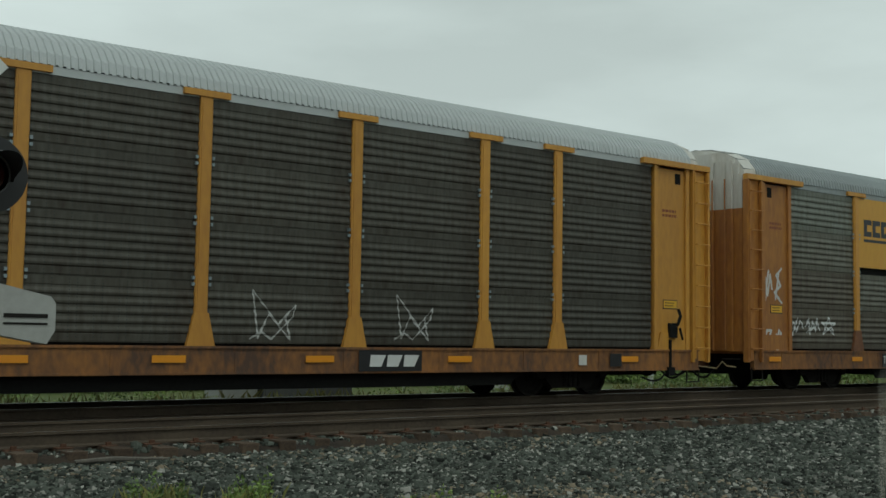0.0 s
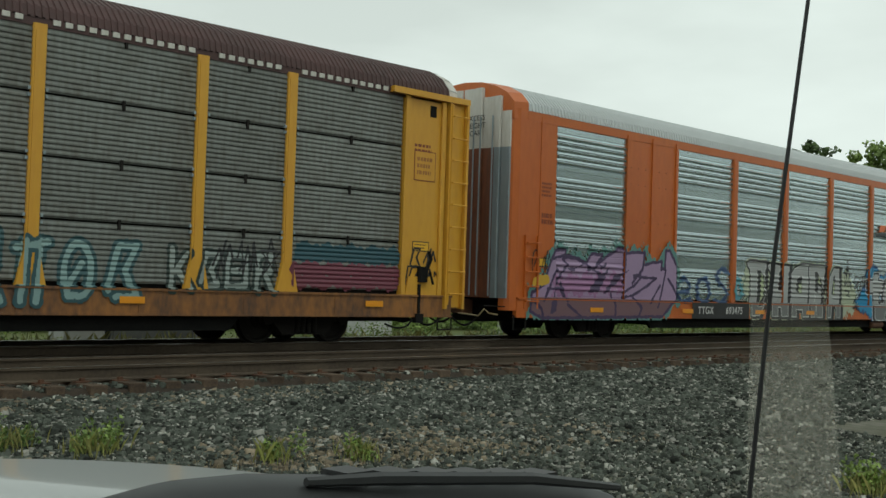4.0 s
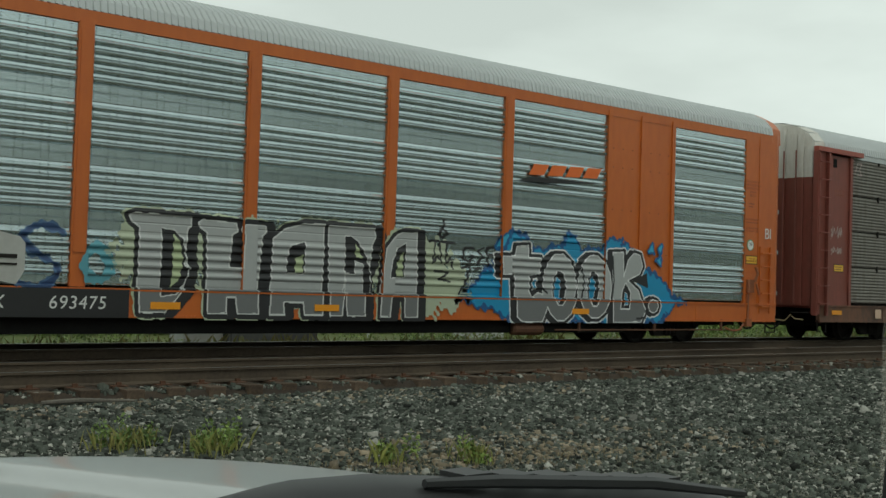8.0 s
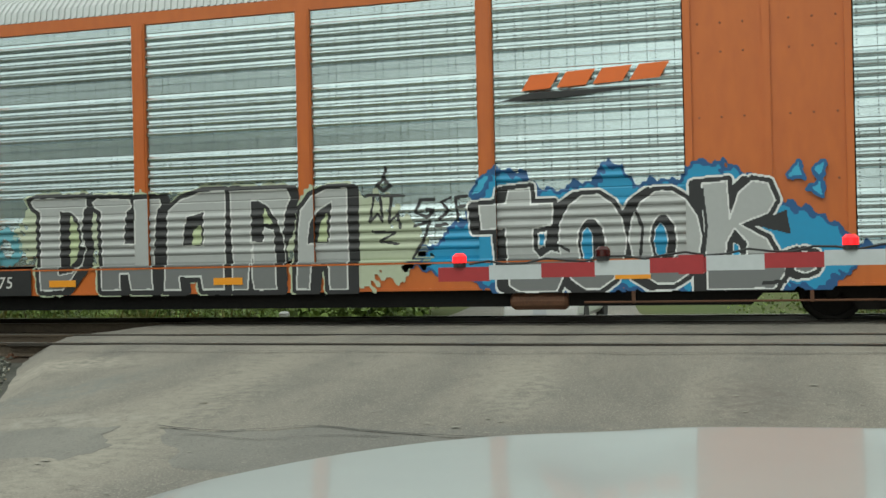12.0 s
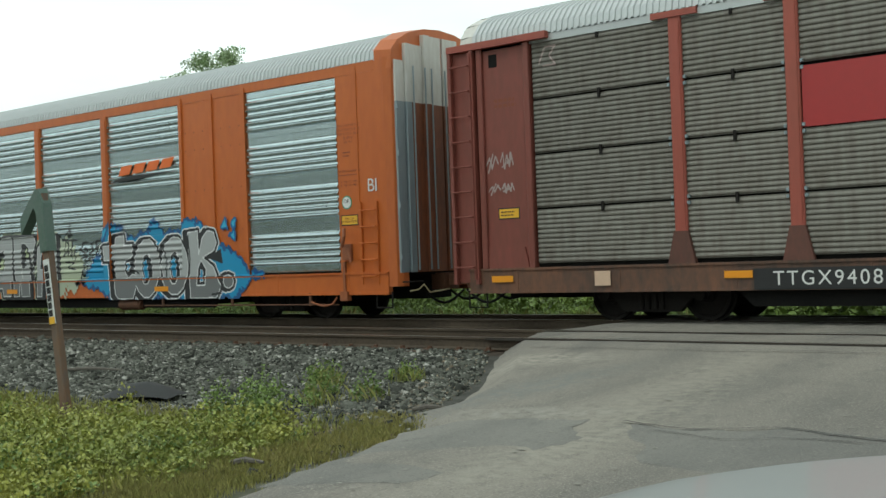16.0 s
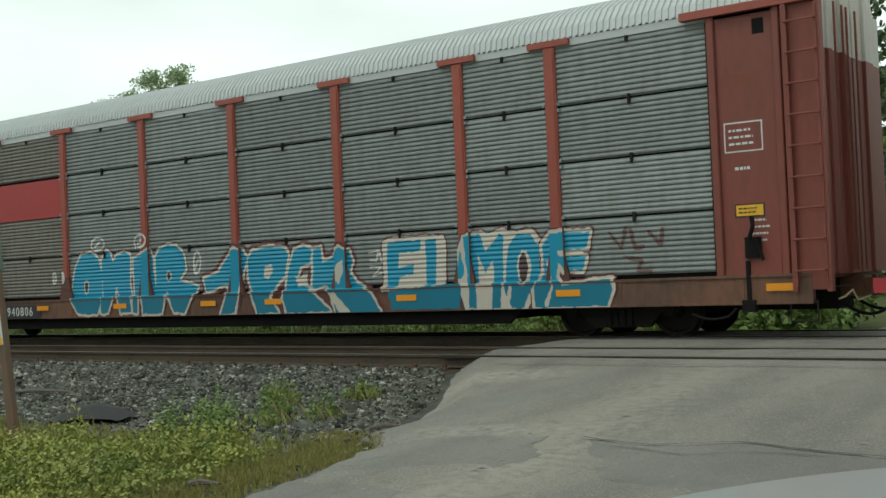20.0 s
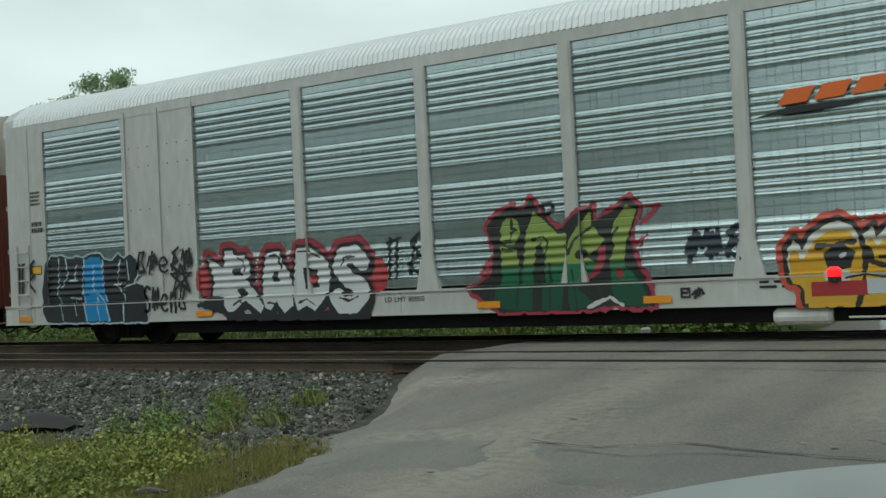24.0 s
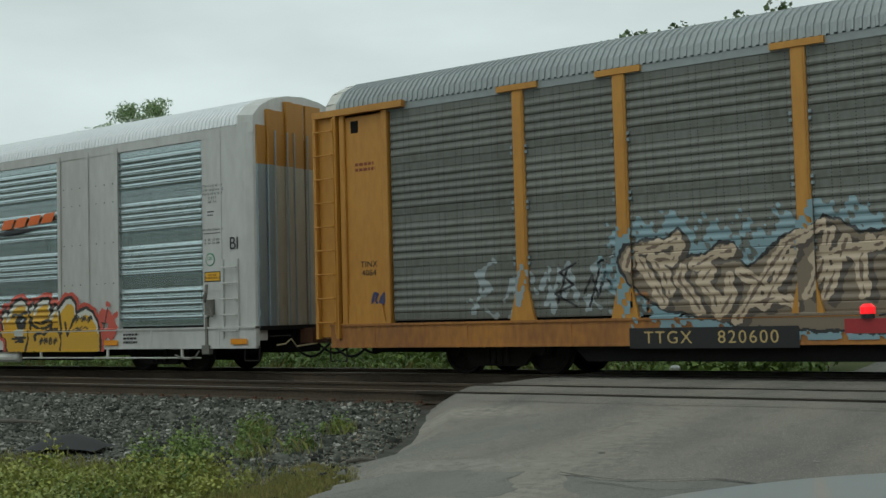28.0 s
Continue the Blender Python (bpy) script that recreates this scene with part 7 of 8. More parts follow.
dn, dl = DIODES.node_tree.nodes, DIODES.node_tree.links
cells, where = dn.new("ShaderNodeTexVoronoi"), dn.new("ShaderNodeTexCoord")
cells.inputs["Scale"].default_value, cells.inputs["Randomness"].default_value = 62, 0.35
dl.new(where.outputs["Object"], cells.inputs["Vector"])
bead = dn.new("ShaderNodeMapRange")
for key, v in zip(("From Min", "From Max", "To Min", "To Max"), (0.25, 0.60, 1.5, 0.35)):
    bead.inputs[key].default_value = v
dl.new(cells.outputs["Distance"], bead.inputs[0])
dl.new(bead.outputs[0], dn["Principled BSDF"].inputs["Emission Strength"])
FLASHERS = []           # drums added to the two lamps that face the road; their turning imitates flashing


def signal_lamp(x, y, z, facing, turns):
    """A round red lamp: background disc, housing, hood, and an added drum, lit on one half, to imitate flashing."""
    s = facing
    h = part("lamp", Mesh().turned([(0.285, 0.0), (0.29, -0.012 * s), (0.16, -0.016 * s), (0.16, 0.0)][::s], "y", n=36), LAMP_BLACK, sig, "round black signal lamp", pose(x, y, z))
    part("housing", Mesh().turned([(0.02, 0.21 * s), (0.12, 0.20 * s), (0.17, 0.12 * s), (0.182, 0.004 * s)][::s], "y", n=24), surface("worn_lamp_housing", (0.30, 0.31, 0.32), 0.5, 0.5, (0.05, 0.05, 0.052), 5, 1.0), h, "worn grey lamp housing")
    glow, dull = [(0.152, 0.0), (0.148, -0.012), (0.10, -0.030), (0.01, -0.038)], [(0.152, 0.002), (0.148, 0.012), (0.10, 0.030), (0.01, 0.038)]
    drum = part("light_drum", Mesh().turned(glow if turns else [(r, -a) for r, a in dull], "y", n=24, m=0 if turns else 1).turned(dull[::-1], "y", n=24, m=1), [DIODES, RED_DARK], h, "added red drum, one half lit, that turns to imitate flashing", pose(0, 0.02 * s, 0))
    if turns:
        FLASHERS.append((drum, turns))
    m = Mesh()
    q = [math.radians(a) for a in range(-15, 196, 10)]
    for a, b in zip(q, q[1:]):
        da, db = (0.08 + 0.40 * max(0, math.sin(k)) ** 0.8 for k in (a, b))
        for r in (0.164, 0.172):
            m.face([(r * math.cos(a), -0.012 * s, r * math.sin(a)), (r * math.cos(b), -0.012 * s, r * math.sin(b)), (r * math.cos(b), -db * s, r * math.sin(b) - db * 0.12), (r * math.cos(a), -da * s, r * math.sin(a) - da * 0.12)])
    part("visor", m, LAMP_BLACK, h, "long black hood")
    part("bezel", Mesh().tube([(0.158 * math.cos(k * math.pi / 14), -0.018 * s, 0.158 * math.sin(k * math.pi / 14)) for k in range(29)], 0.008, 6), surface("bezel_steel", (0.12, 0.12, 0.125), 0.45, 0.4, (0.07, 0.07, 0.07), 6, 0.7), h)


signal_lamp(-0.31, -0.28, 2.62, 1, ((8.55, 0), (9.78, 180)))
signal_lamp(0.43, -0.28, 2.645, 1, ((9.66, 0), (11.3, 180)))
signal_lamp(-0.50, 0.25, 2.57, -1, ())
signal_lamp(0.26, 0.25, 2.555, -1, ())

gate = thing("crossing_gate", "lowered crossing gate with red and white striped arm", "gate", pose(MX, MY - 0.25, 0))
part("mechanism", Mesh().prism([(-0.25, 1.0), (-0.05, 0.96), (0.12, 0.92), (0.33, 1.04), (0.49, 1.15), (0.88, 1.08), (0.94, 1.18), (0.94, 1.38), (0.90, 1.43), (0.49, 1.52), (0.46, 1.55), (0.07, 1.55), (0.06, 1.18), (-0.21, 1.15)], -0.12, 0.1), ALU, gate, "cast grey gate drive housing")
part("counterweight", Mesh().box(0.2, 0.52, -0.06, 0.16, 0.98, 1.3, c=0.03), ALU, gate)
part("slot", Mesh().box(0.56, 0.88, -0.128, -0.118, 1.27, 1.30).box(0.56, 0.88, -0.128, -0.118, 1.22, 1.235), DARK_STEEL, gate)
m = Mesh()
for i in range(6):
    q = i * math.pi / 3
    m.turned([(0.016, -0.12), (0.012, -0.135)], "y", (0.26 + 0.09 * math.cos(q), 0, 1.42 + 0.09 * math.sin(q)), 6)
m.turned([(0.04, -0.12), (0.035, -0.15)], "y", (0.26, 0, 1.42), 12)
part("bolt", m, DARK_STEEL, gate)
part("bracket", Mesh().box(-0.42, -0.2, -0.08, 0.06, 0.99, 1.22).box(-0.2, 0.06, -0.02, 0.06, 1.14, 1.24).tube([(-0.3, -0.06, 1.2), (0.0, -0.05, 1.26), (0.02, 0, 1.6)], 0.014, 6), DARK_STEEL, gate)
part("clamp", Mesh().box(-0.12, 0.14, -0.02, 0.34, 1.44, 1.52), GALV, gate)


def arm_z(x):
    return 1.075 + (x + 0.45) * 0.026


stripe_r, stripe_w = surface("red_stripe_sheeting", (0.34, 0.025, 0.03), 0.45, 0, (0.27, 0.02, 0.025), 5, 0.6), surface("white_stripe_sheeting", (0.50, 0.53, 0.55), 0.45, 0, (0.42, 0.45, 0.46), 5, 0.6)
x = -5.05
k = 0
while x < -0.95:
    w = 0.41
    z = arm_z(x + w / 2)
    part("arm_stripe", Mesh().box(x, x + w, -0.02, 0.02, z - 0.055, z + 0.055), stripe_r if k % 2 == 0 else stripe_w, gate)
    x += w
    k += 1
part("arm_root", Mesh().box(x, -0.42, -0.03, 0.03, arm_z(x) - 0.06, arm_z(-0.42) + 0.06), ALU, gate)
part("arm_joint", Mesh().box(-3.2, -3.02, -0.03, 0.03, arm_z(-3.1) - 0.07, arm_z(-3.1) + 0.07), stripe_r, gate)
part("light_cable", Mesh().tube([(-4.8 + 0.15 * i, 0.0, arm_z(-4.8 + 0.15 * i) + 0.075 + 0.02 * math.sin(i * 1.9)) for i in range(28)], 0.009, 5), BLACK, gate)
for gx_, lit in ((-4.88, True), (-3.76, False), (-2.0, True)):
    z = arm_z(gx_) + 0.055
    l = part("gate_lamp", Mesh().turned([(0.05, 0), (0.05, 0.04), (0.02, 0.05)], "z", (gx_, 0, z), 12), LAMP_BLACK, gate)
    part("lens", Mesh().turned([(0.056, 0.0), (0.056, 0.05), (0.03, 0.075)], "z", (gx_, 0, z + 0.035), 14), RED_LIT if lit else RED_DARK, l)

# ---- leaning marker post, mat, debris ----
pole = thing("marker_post", "leaning rusty marker post with bent green top and label", "post", pose(-11.65, 7.45, -0.5, 0, -8, 0))
part("post", Mesh().box(-0.065, 0.065, -0.04, 0.04, 0, 2.62, c=0.012), surface("rusty_wooden_post", (0.17, 0.09, 0.045), 0.8, 0, (0.10, 0.09, 0.08), 4, 1.0, 0.3, 0.4), pole)
gp = surface("green_bent_metal", (0.08, 0.14, 0.11), 0.55, 0.2, (0.13, 0.16, 0.14), 6, 0.8)
part("bent_top", Mesh().prism([(-0.075, 1.95), (0.075, 1.95), (0.075, 2.5), (0.02, 2.68), (-0.06, 2.68), (-0.42, 2.40), (-0.42, 2.22), (-0.12, 2.48), (-0.075, 2.4)], -0.06, 0.06), gp, pole, "green bent sheet-metal top")
lab = part("label_plate", Mesh().box(-0.055, 0.055, -0.05, -0.041, 1.12, 1.86), SIGN_WHITE, pole, "white label with black markings")
bars(lab, 0, 1.5, 0.085, 0.6, 7, BLACK, -0.051, "stencil", 44, 1.5)
part("label_band", Mesh().box(-0.055, 0.055, -0.053, -0.05, 1.12, 1.2), SAFETY, lab)
mat_ = thing("rubber_mat", "black rubber mat lying crumpled on the ballast", "mat", pose(-12.0, 8.75, -0.40, 0, 0, 20))
m = Mesh()
for j in range(7):
    for i in range(11):
        u, v = i / 10 - 0.5, j / 6 - 0.5
        m.v.append((u * 1.0, v * 0.55, 0.03 + 0.18 * max(0, 1 - (u * 1.9) ** 2) * max(0, 1 - (v * 1.8) ** 2) + 0.02 * noise.noise((u * 7, v * 7, 0))))
for j in range(6):
    for i in range(10):
        m.f.append((j * 11 + i, j * 11 + i + 1, (j + 1) * 11 + i + 1, (j + 1) * 11 + i))
        m.m.append(0)
part("sheet", smooth(m.done("sheet", surface("black_rubber", (0.018, 0.018, 0.018), 0.7, 0, (0.03, 0.03, 0.03), 8, 0.6))), None, mat_)
for x, y, a, l_ in ((5.5, 12.5, -14, 1.0), (-7.75, 9.15, 40, 0.35), (-7.3, 6.3, 20, 0.3), (-15.2, 10.2, 12, 1.1)):
    st = thing("stick", "dry grey stick lying on stones", "stick", pose(x, y, level(x, y) + 0.06, 0, 0, a), "sticks")
    part("wood", Mesh().tube([(-l_ / 2, 0, 0), (-l_ * 0.1, 0.03, 0.02), (l_ / 2, 0, 0.01)], [0.022, 0.028, 0.012], 6), surface("grey_driftwood", (0.10, 0.09, 0.08), 0.85, 0, (0.2, 0.18, 0.15), 12, 0.8), st)


# ---- plants ----
LEAF = surface("yellow_green_leaf", (0.38, 0.36, 0.065), 0.55, 0, (0.19, 0.23, 0.05), 1.1, 1.0, island=0.24)
LEAF_PALE = surface("pale_green_leaf", (0.33, 0.42, 0.22), 0.55, 0, (0.22, 0.30, 0.14), 1.2, 1.0, island=0.4)
LEAF_DARK = surface("dark_green_leaf", (0.10, 0.145, 0.05), 0.55, 0, (0.06, 0.095, 0.035), 3, 0.9, island=0.4)
LEAF_BUSH = surface("bush_leaf", (0.20, 0.275, 0.055), 0.55, 0, (0.10, 0.155, 0.04), 1.2, 1.0, island=0.4)
GRASS = surface("grass_blade", (0.23, 0.245, 0.06), 0.6, 0, (0.28, 0.25, 0.085), 1.5, 1.0, island=0.3)
DRY = surface("dry_grass_blade", (0.27, 0.22, 0.12), 0.7, 0, (0.18, 0.14, 0.08), 2, 1.0, island=0.3)
BARK = surface("grey_bark", (0.09, 0.075, 0.06), 0.9, 0, (0.05, 0.042, 0.035), 6, 1.0, bump=0.8, bump_scale=20)


def leaves(centres, radii, per, size, seed, flat=1.0, tip=0.45):
    """Pointed leaves, two triangles folded along the rib, strewn through blobs."""
    rg = np.random.RandomState(seed)
    c = np.repeat(np.array(centres, float), per, 0)
    r = np.repeat(np.array(radii, float), per, 0)
    k = len(c)
    d = rg.normal(size=(k, 3))
    d /= np.linalg.norm(d, axis=1)[:, None]
    p = c + d * r * (rg.rand(k, 1) ** 0.45)
    a = rg.normal(size=(k, 3)) * (1, 1, flat)
    a /= np.linalg.norm(a, axis=1)[:, None]
    b = np.cross(a, rg.normal(size=(k, 3)))
    b /= np.linalg.norm(b, axis=1)[:, None] + 1e-9
    nrm = np.cross(a, b)
    s = size * rg.uniform(0.6, 1.3, (k, 1))
    v = np.stack([p - a * s * 0.5, p + b * s * tip + nrm * s * 0.12, p + a * s * 0.6, p - b * s * tip + nrm * s * 0.12], 1).reshape(-1, 3)
    f = np.arange(k * 4).reshape(-1, 4)
    me = bpy.data.meshes.new("leaves")
    me.from_pydata(v.tolist(), [], f.tolist())
    return me


def blades(spots, per, height, spread, seed, width=0.008):
    """Grass: thin bent blades round each spot."""
    rg = np.random.RandomState(seed)
    c = np.repeat(np.array(spots, float), per, 0)
    k = len(c)
    base = c + np.stack([rg.normal(0, spread, k), rg.normal(0, spread, k), np.zeros(k)], 1)
    h = height * rg.uniform(0.4, 1.2, k)
    q = rg.uniform(0, 6.28, k)
    lean = np.stack([np.cos(q), np.sin(q), np.zeros(k)], 1) * (h * rg.uniform(0.1, 0.7, k))[:, None]
    side = np.stack([-np.sin(q), np.cos(q), np.zeros(k)], 1) * width * rg.uniform(0.6, 1.5, k)[:, None]
    up = np.zeros((k, 3))
    up[:, 2] = h
    mid = base + lean * 0.35 + up * 0.6
    top = base + lean + up
    v = np.stack([base - side, base + side, mid + side * 0.8, top, mid - side * 0.8], 1).reshape(-1, 3)
    me = bpy.data.meshes.new("blades")
    me.from_pydata(v.tolist(), [], np.arange(k * 5).reshape(-1, 5).tolist())
    return me


def stuff(name, me, mat, label, category):
    me.materials.append(mat)
    return tagged(new(name, me), label, category, kind="stuff")


rg = np.random.RandomState(11)
# weeds on the verge west of the road
spots, rad = [], []
for _ in range(1150):
    x, y = rg.uniform(-17, -6.9), rg.uniform(2.8, 8.5)
    top = float(np.interp(x, [-17, -12, -10, -9, -8, -7], [6.7, 7.0, 7.7, 8.2, 7.7, 6.8]))
    if x > np.interp(y, *LEFT) - 0.75 - 0.5 * rg.rand() or y > top:
        continue
    hh = rg.uniform(0.06, 0.20) * (1.0 if x < -8.2 else 0.65) * (1.45 if rg.rand() < 0.12 else 1)
    spots.append((x, y, level(x, y) + hh * 0.75))
    rad.append((0.19, 0.19, hh))
stuff("weeds", leaves(spots, rad, 120, 0.036, 12, 0.9), LEAF, "yellow-green leafy weeds on the road verge", "weeds")
clump, crad = spots[::4], rad[::4]
for _ in range(26):
    x, y = rg.normal(-9.5, 0.45), rg.normal(8.35, 0.2)
    hh = rg.uniform(0.12, 0.30)
    clump, crad = clump + [(x, y, level(x, y) + hh * 0.8)], crad + [(0.12, 0.12, hh)]
stuff("low_weeds", leaves(clump, crad, 70, 0.034, 13), LEAF_BUSH, "darker green weeds among the verge plants", "weeds")
edge_y = rg.uniform(3.0, 8.8, 700)
edge_grass = [(float(np.interp(y, *LEFT)) - rg.uniform(0.12, 0.85), y) for y in edge_y]
stuff("edge_grass", blades([(x, y, level(x, y)) for x, y in edge_grass], 20, 0.07, 0.10, 23, 0.005), surface("yellowed_grass_blade", (0.30, 0.26, 0.09), 0.65, 0, (0.22, 0.22, 0.06), 1.5, 1.0, island=0.3), "short yellowed grass along the road edge", "grass")
gs = [(x, y, level(x, y)) for x, y in zip(rg.uniform(-18, -6.6, 1500), rg.uniform(2.5, 8.4, 1500)) if x < np.interp(y, *LEFT) - 0.55]
stuff("verge_grass", blades(gs, 16, 0.12, 0.14, 14, 0.005), GRASS, "uneven green grass along the road edge", "grass")
tufts = [(-10.7, 10.6), (-10.3, 10.3), (-9.6, 10.9), (-9.9, 9.7), (-9.0, 9.6), (-9.3, 9.1), (4.6, 9.95), (5.3, 9.55), (6.5, 8.4), (7.2, 8.1), (4.85, 10.05), (5.5, 9.7), (9.85, 4.55), (10.0, 4.4), (9.8, 4.35)]
ts, tr_ = [], []
for x, y in tufts:
    for _ in range(4):
        a, b = x + rg.normal(0, 0.12), y + rg.normal(0, 0.1)
        hh = rg.uniform(0.08, 0.22)
        ts.append((a, b, level(a, b) + hh * 0.8))
        tr_.append((0.09, 0.09, hh))
stuff("ballast_weeds", leaves(ts, tr_, 60, 0.04, 15, 1.2, 0.35), LEAF_BUSH, "small green weeds growing through the ballast", "weeds")
stuff("ballast_grass", blades([(x, y, level(x, y)) for x, y in tufts] * 2, 22, 0.2, 0.12, 16, 0.005), GRASS, "thin grass tufts in the ballast", "grass")
dr = [(7.4, 8.2), (7.9, 8.15), (8.4, 8.2), (7.0, 8.2), (6.3, 8.4), (1.75, 9.3), (9.9, 4.6), (2.0, 9.0), (7.6, 8.3), (8.2, 8.6), (6.8, 8.5), (2.2, 9.6), (2.6, 9.3), (1.8, 9.9), (7.2, 8.9), (5.9, 8.7), (9.0, 8.0)]
stuff("dry_grass", blades([(x, y, level(x, y)) for x, y in dr], 70, 0.05, 0.3, 17, 0.006), DRY, "flattened dry grass on the stones", "grass")

# green bank beyond the tracks
spots, rad = [], []
for _ in range(900):
    x, y = rg.uniform(-75, 75), rg.uniform(21.3, 27)
    if np.interp(y, *LEFT) - 0.6 < x < np.interp(y, *RIGHT) + 0.6 or 12.0 < x < 17.5 and y < 26:
        continue
    tall = (0.75 if x < 0 else 0.5) * (1.9 if y > 23.5 else 1)
    hh = rg.uniform(0.2, 1.0) * tall * (0.6 + (y - 21) * 0.14)
    spots.append((x, y, level(x, y) + hh * 0.7))
    rad.append((0.55, 0.45, hh))
stuff("bank_bushes", leaves(spots, rad, 190, 0.062, 18), LEAF_BUSH, "low green bushes on the far bank", "bushes")
bg = [(x, y, level(x, y)) for x, y in zip(rg.uniform(-80, 90, 5000), rg.uniform(20.6, 27, 5000)) if not np.interp(y, *LEFT) - 0.3 < x < np.interp(y, *RIGHT) + 0.3]
stuff("bank_grass", blades(bg, 9, 0.42, 0.2, 19, 0.016), GRASS, "tall grass on the far bank", "grass")


spots, rad = [], []
for _ in range(300):
    x, y = rg.uniform(-58, -11.5), rg.uniform(29, 35)
    hh = rg.uniform(0.5, 3.2) * float(np.interp(x, [-58, -30, -20, -11], [0.6, 0.8, 1.3, 1.5]))
    spots.append((x, y, level(x, y) + hh * 0.9))
    rad.append((1.2, 1.0, hh))
for _ in range(110):
    y = rg.uniform(28.5, 42)
    x = float(np.interp(y, *LEFT)) - rg.uniform(0.8, 4.5)
    hh = rg.uniform(0.7, 2.6)
    spots.append((x, y, level(x, y) + hh * 0.9))
    rad.append((1.1, 1.0, hh))
for _ in range(380):
    x, y = rg.uniform(0, 120), rg.uniform(44, 49)
    hh = rg.uniform(0.5, 1.0)
    spots.append((x, y, level(x, y) + hh * 0.8))
    rad.append((1.1, 0.9, hh))
stuff("thicket", leaves(spots, rad, 90, 0.26, 20), LEAF_BUSH, "dense green thicket beyond the far bank", "bushes")


def tree(x, y, height, spread, seed, mat, label, bare=0.3, per=26, leaf=0.3, dome=0):
    """A tapered trunk, forked limbs and a crown of many leaf sprays."""
    rnd = random.Random(seed)
    t = thing("tree", label, "tree", pose(x, y, level(x, y) - 0.1), "trees beyond the tracks")
    m = Mesh()
    top = height * 0.9
    trunk = [(rnd.uniform(-0.2, 0.2) * i / 6, rnd.uniform(-0.2, 0.2) * i / 6, top * i / 6) for i in range(7)]
    r0 = height * 0.018
    m.tube(trunk, [r0 * (1.15 - i / 6.2) for i in range(7)], 9)
    part("trunk", m, BARK, t)
    limbs, tips = Mesh(), []
    for i in range(16):
        h = top * rnd.uniform(bare, 0.95)
        a = rnd.uniform(0, 6.28)
        out = spread * (1.05 - 0.6 * abs(h / top - 0.55) - 0.35 * max(0, h / top - 0.7)) * rnd.uniform(0.55, 1.05)
        lift = out * rnd.uniform(0.25, 0.6)
        pts = [(0, 0, h), (math.cos(a) * out * 0.5, math.sin(a) * out * 0.5, h + lift * 0.6), (math.cos(a) * out, math.sin(a) * out, h + lift)]
        limbs.tube(pts, [r0 * 0.4, r0 * 0.25, r0 * 0.08], 6)
        for f in (0.45, 0.7, 0.9, 1.05):
            for _ in range(3):
                tips.append((math.cos(a) * out * f + rnd.gauss(0, spread * 0.13), math.sin(a) * out * f + rnd.gauss(0, spread * 0.13), h + lift * f + rnd.gauss(0, spread * 0.12)))
    for _ in range(int(16 + spread * 5)):
        tips.append((rnd.gauss(0, spread * 0.26), rnd.gauss(0, spread * 0.22), min(height, top + rnd.uniform(-0.15, 0.09) * height)))
    for _ in range(dome):
        d = Vector((rnd.gauss(0, 1), rnd.gauss(0, 1), rnd.gauss(0, 1))).normalized() * rnd.uniform(0.5, 1.0)
        tips.append((d.x * spread * 0.9, d.y * spread * 0.9, height * 0.74 + d.z * height * 0.25))
    part("limbs", limbs, BARK, t)
    rr = [(spread * rnd.uniform(0.1, 0.2),) * 2 + (spread * rnd.uniform(0.08, 0.15),) for _ in tips]
    me = leaves(tips, rr, per, leaf, seed)
    me.materials.append(mat)
    part("crown", me, None, t)
    return t


tree(-59.5, 50, 16.6, 4.3, 31, LEAF_PALE, "tall leafy tree beyond the tracks, its top above the train", 0.45, 150, 0.12, 130)
tree(-66.5, 56, 12.6, 2.6, 33, LEAF_DARK, "slender leafy tree beyond the tracks", 0.4, 20, 0.3)
tree(-14.5, 37, 11.5, 4.6, 34, LEAF_DARK, "dense dark tree beside the far road", 0.1, 95, 0.2, 120)
tree(-18.5, 40, 12.6, 4.2, 35, LEAF_DARK, "dense dark tree beside the far road", 0.12, 95, 0.2, 120)
tree(-15.8, 62, 12.5, 4.6, 36, LEAF_BUSH, "round green tree beside the far road", 0.08, 50, 0.3)
tree(-24, 44, 11.5, 4.0, 37, LEAF_BUSH, "round green tree beyond the bank", 0.1, 40, 0.32)
tree(-31, 42, 8.0, 3.6, 38, LEAF_DARK, "low spreading tree beyond the bank", 0.1, 40, 0.3)
tree(99.5, 50, 16.6, 4.2, 39, LEAF_DARK, "tall leafy tree far down the line", 0.3, 36, 0.4)
tree(112.5, 50, 18.4, 4.8, 40, LEAF_BUSH, "broad leafy tree far down the line", 0.2, 36, 0.4)
tree(121, 50, 17.0, 5.0, 41, LEAF_DARK, "broad leafy tree far down the line", 0.2, 30, 0.45)
tree(4.5, 44, 8.0, 3.6, 42, LEAF_BUSH, "round green tree beyond the bank", 0.1, 36, 0.3)
for k in range(7):
    tree(-60 + k * 34 + (9 if k % 2 else 0), 70 + 6 * (k % 3), 7.5, 4.5, 50 + k, LEAF_BUSH, "distant leafy tree beyond the bank", 0.1, 22, 0.5)
# unseen trees, added so the flat sheets reflect a dark horizon
for k in range(18):
    if -26 < -102 + k * 11.5 < 30:
        continue
    tree(-102 + k * 11.5, -24 - 4 * (k % 3), 13 + k % 3 * 2, 6.2, 70 + k, LEAF_DARK, "unseen leafy tree added behind the waiting car", 0.1, 16, 0.6)

wood = [(rg.uniform(-120, 130), rg.uniform(78, 92), rg.uniform(0, 5.5)) for _ in range(700)]
stuff("far_woods", leaves(wood, [(3.0, 2.0, 1.8)] * len(wood), 40, 0.9, 21), LEAF_DARK, "distant belt of green woodland", "woods")

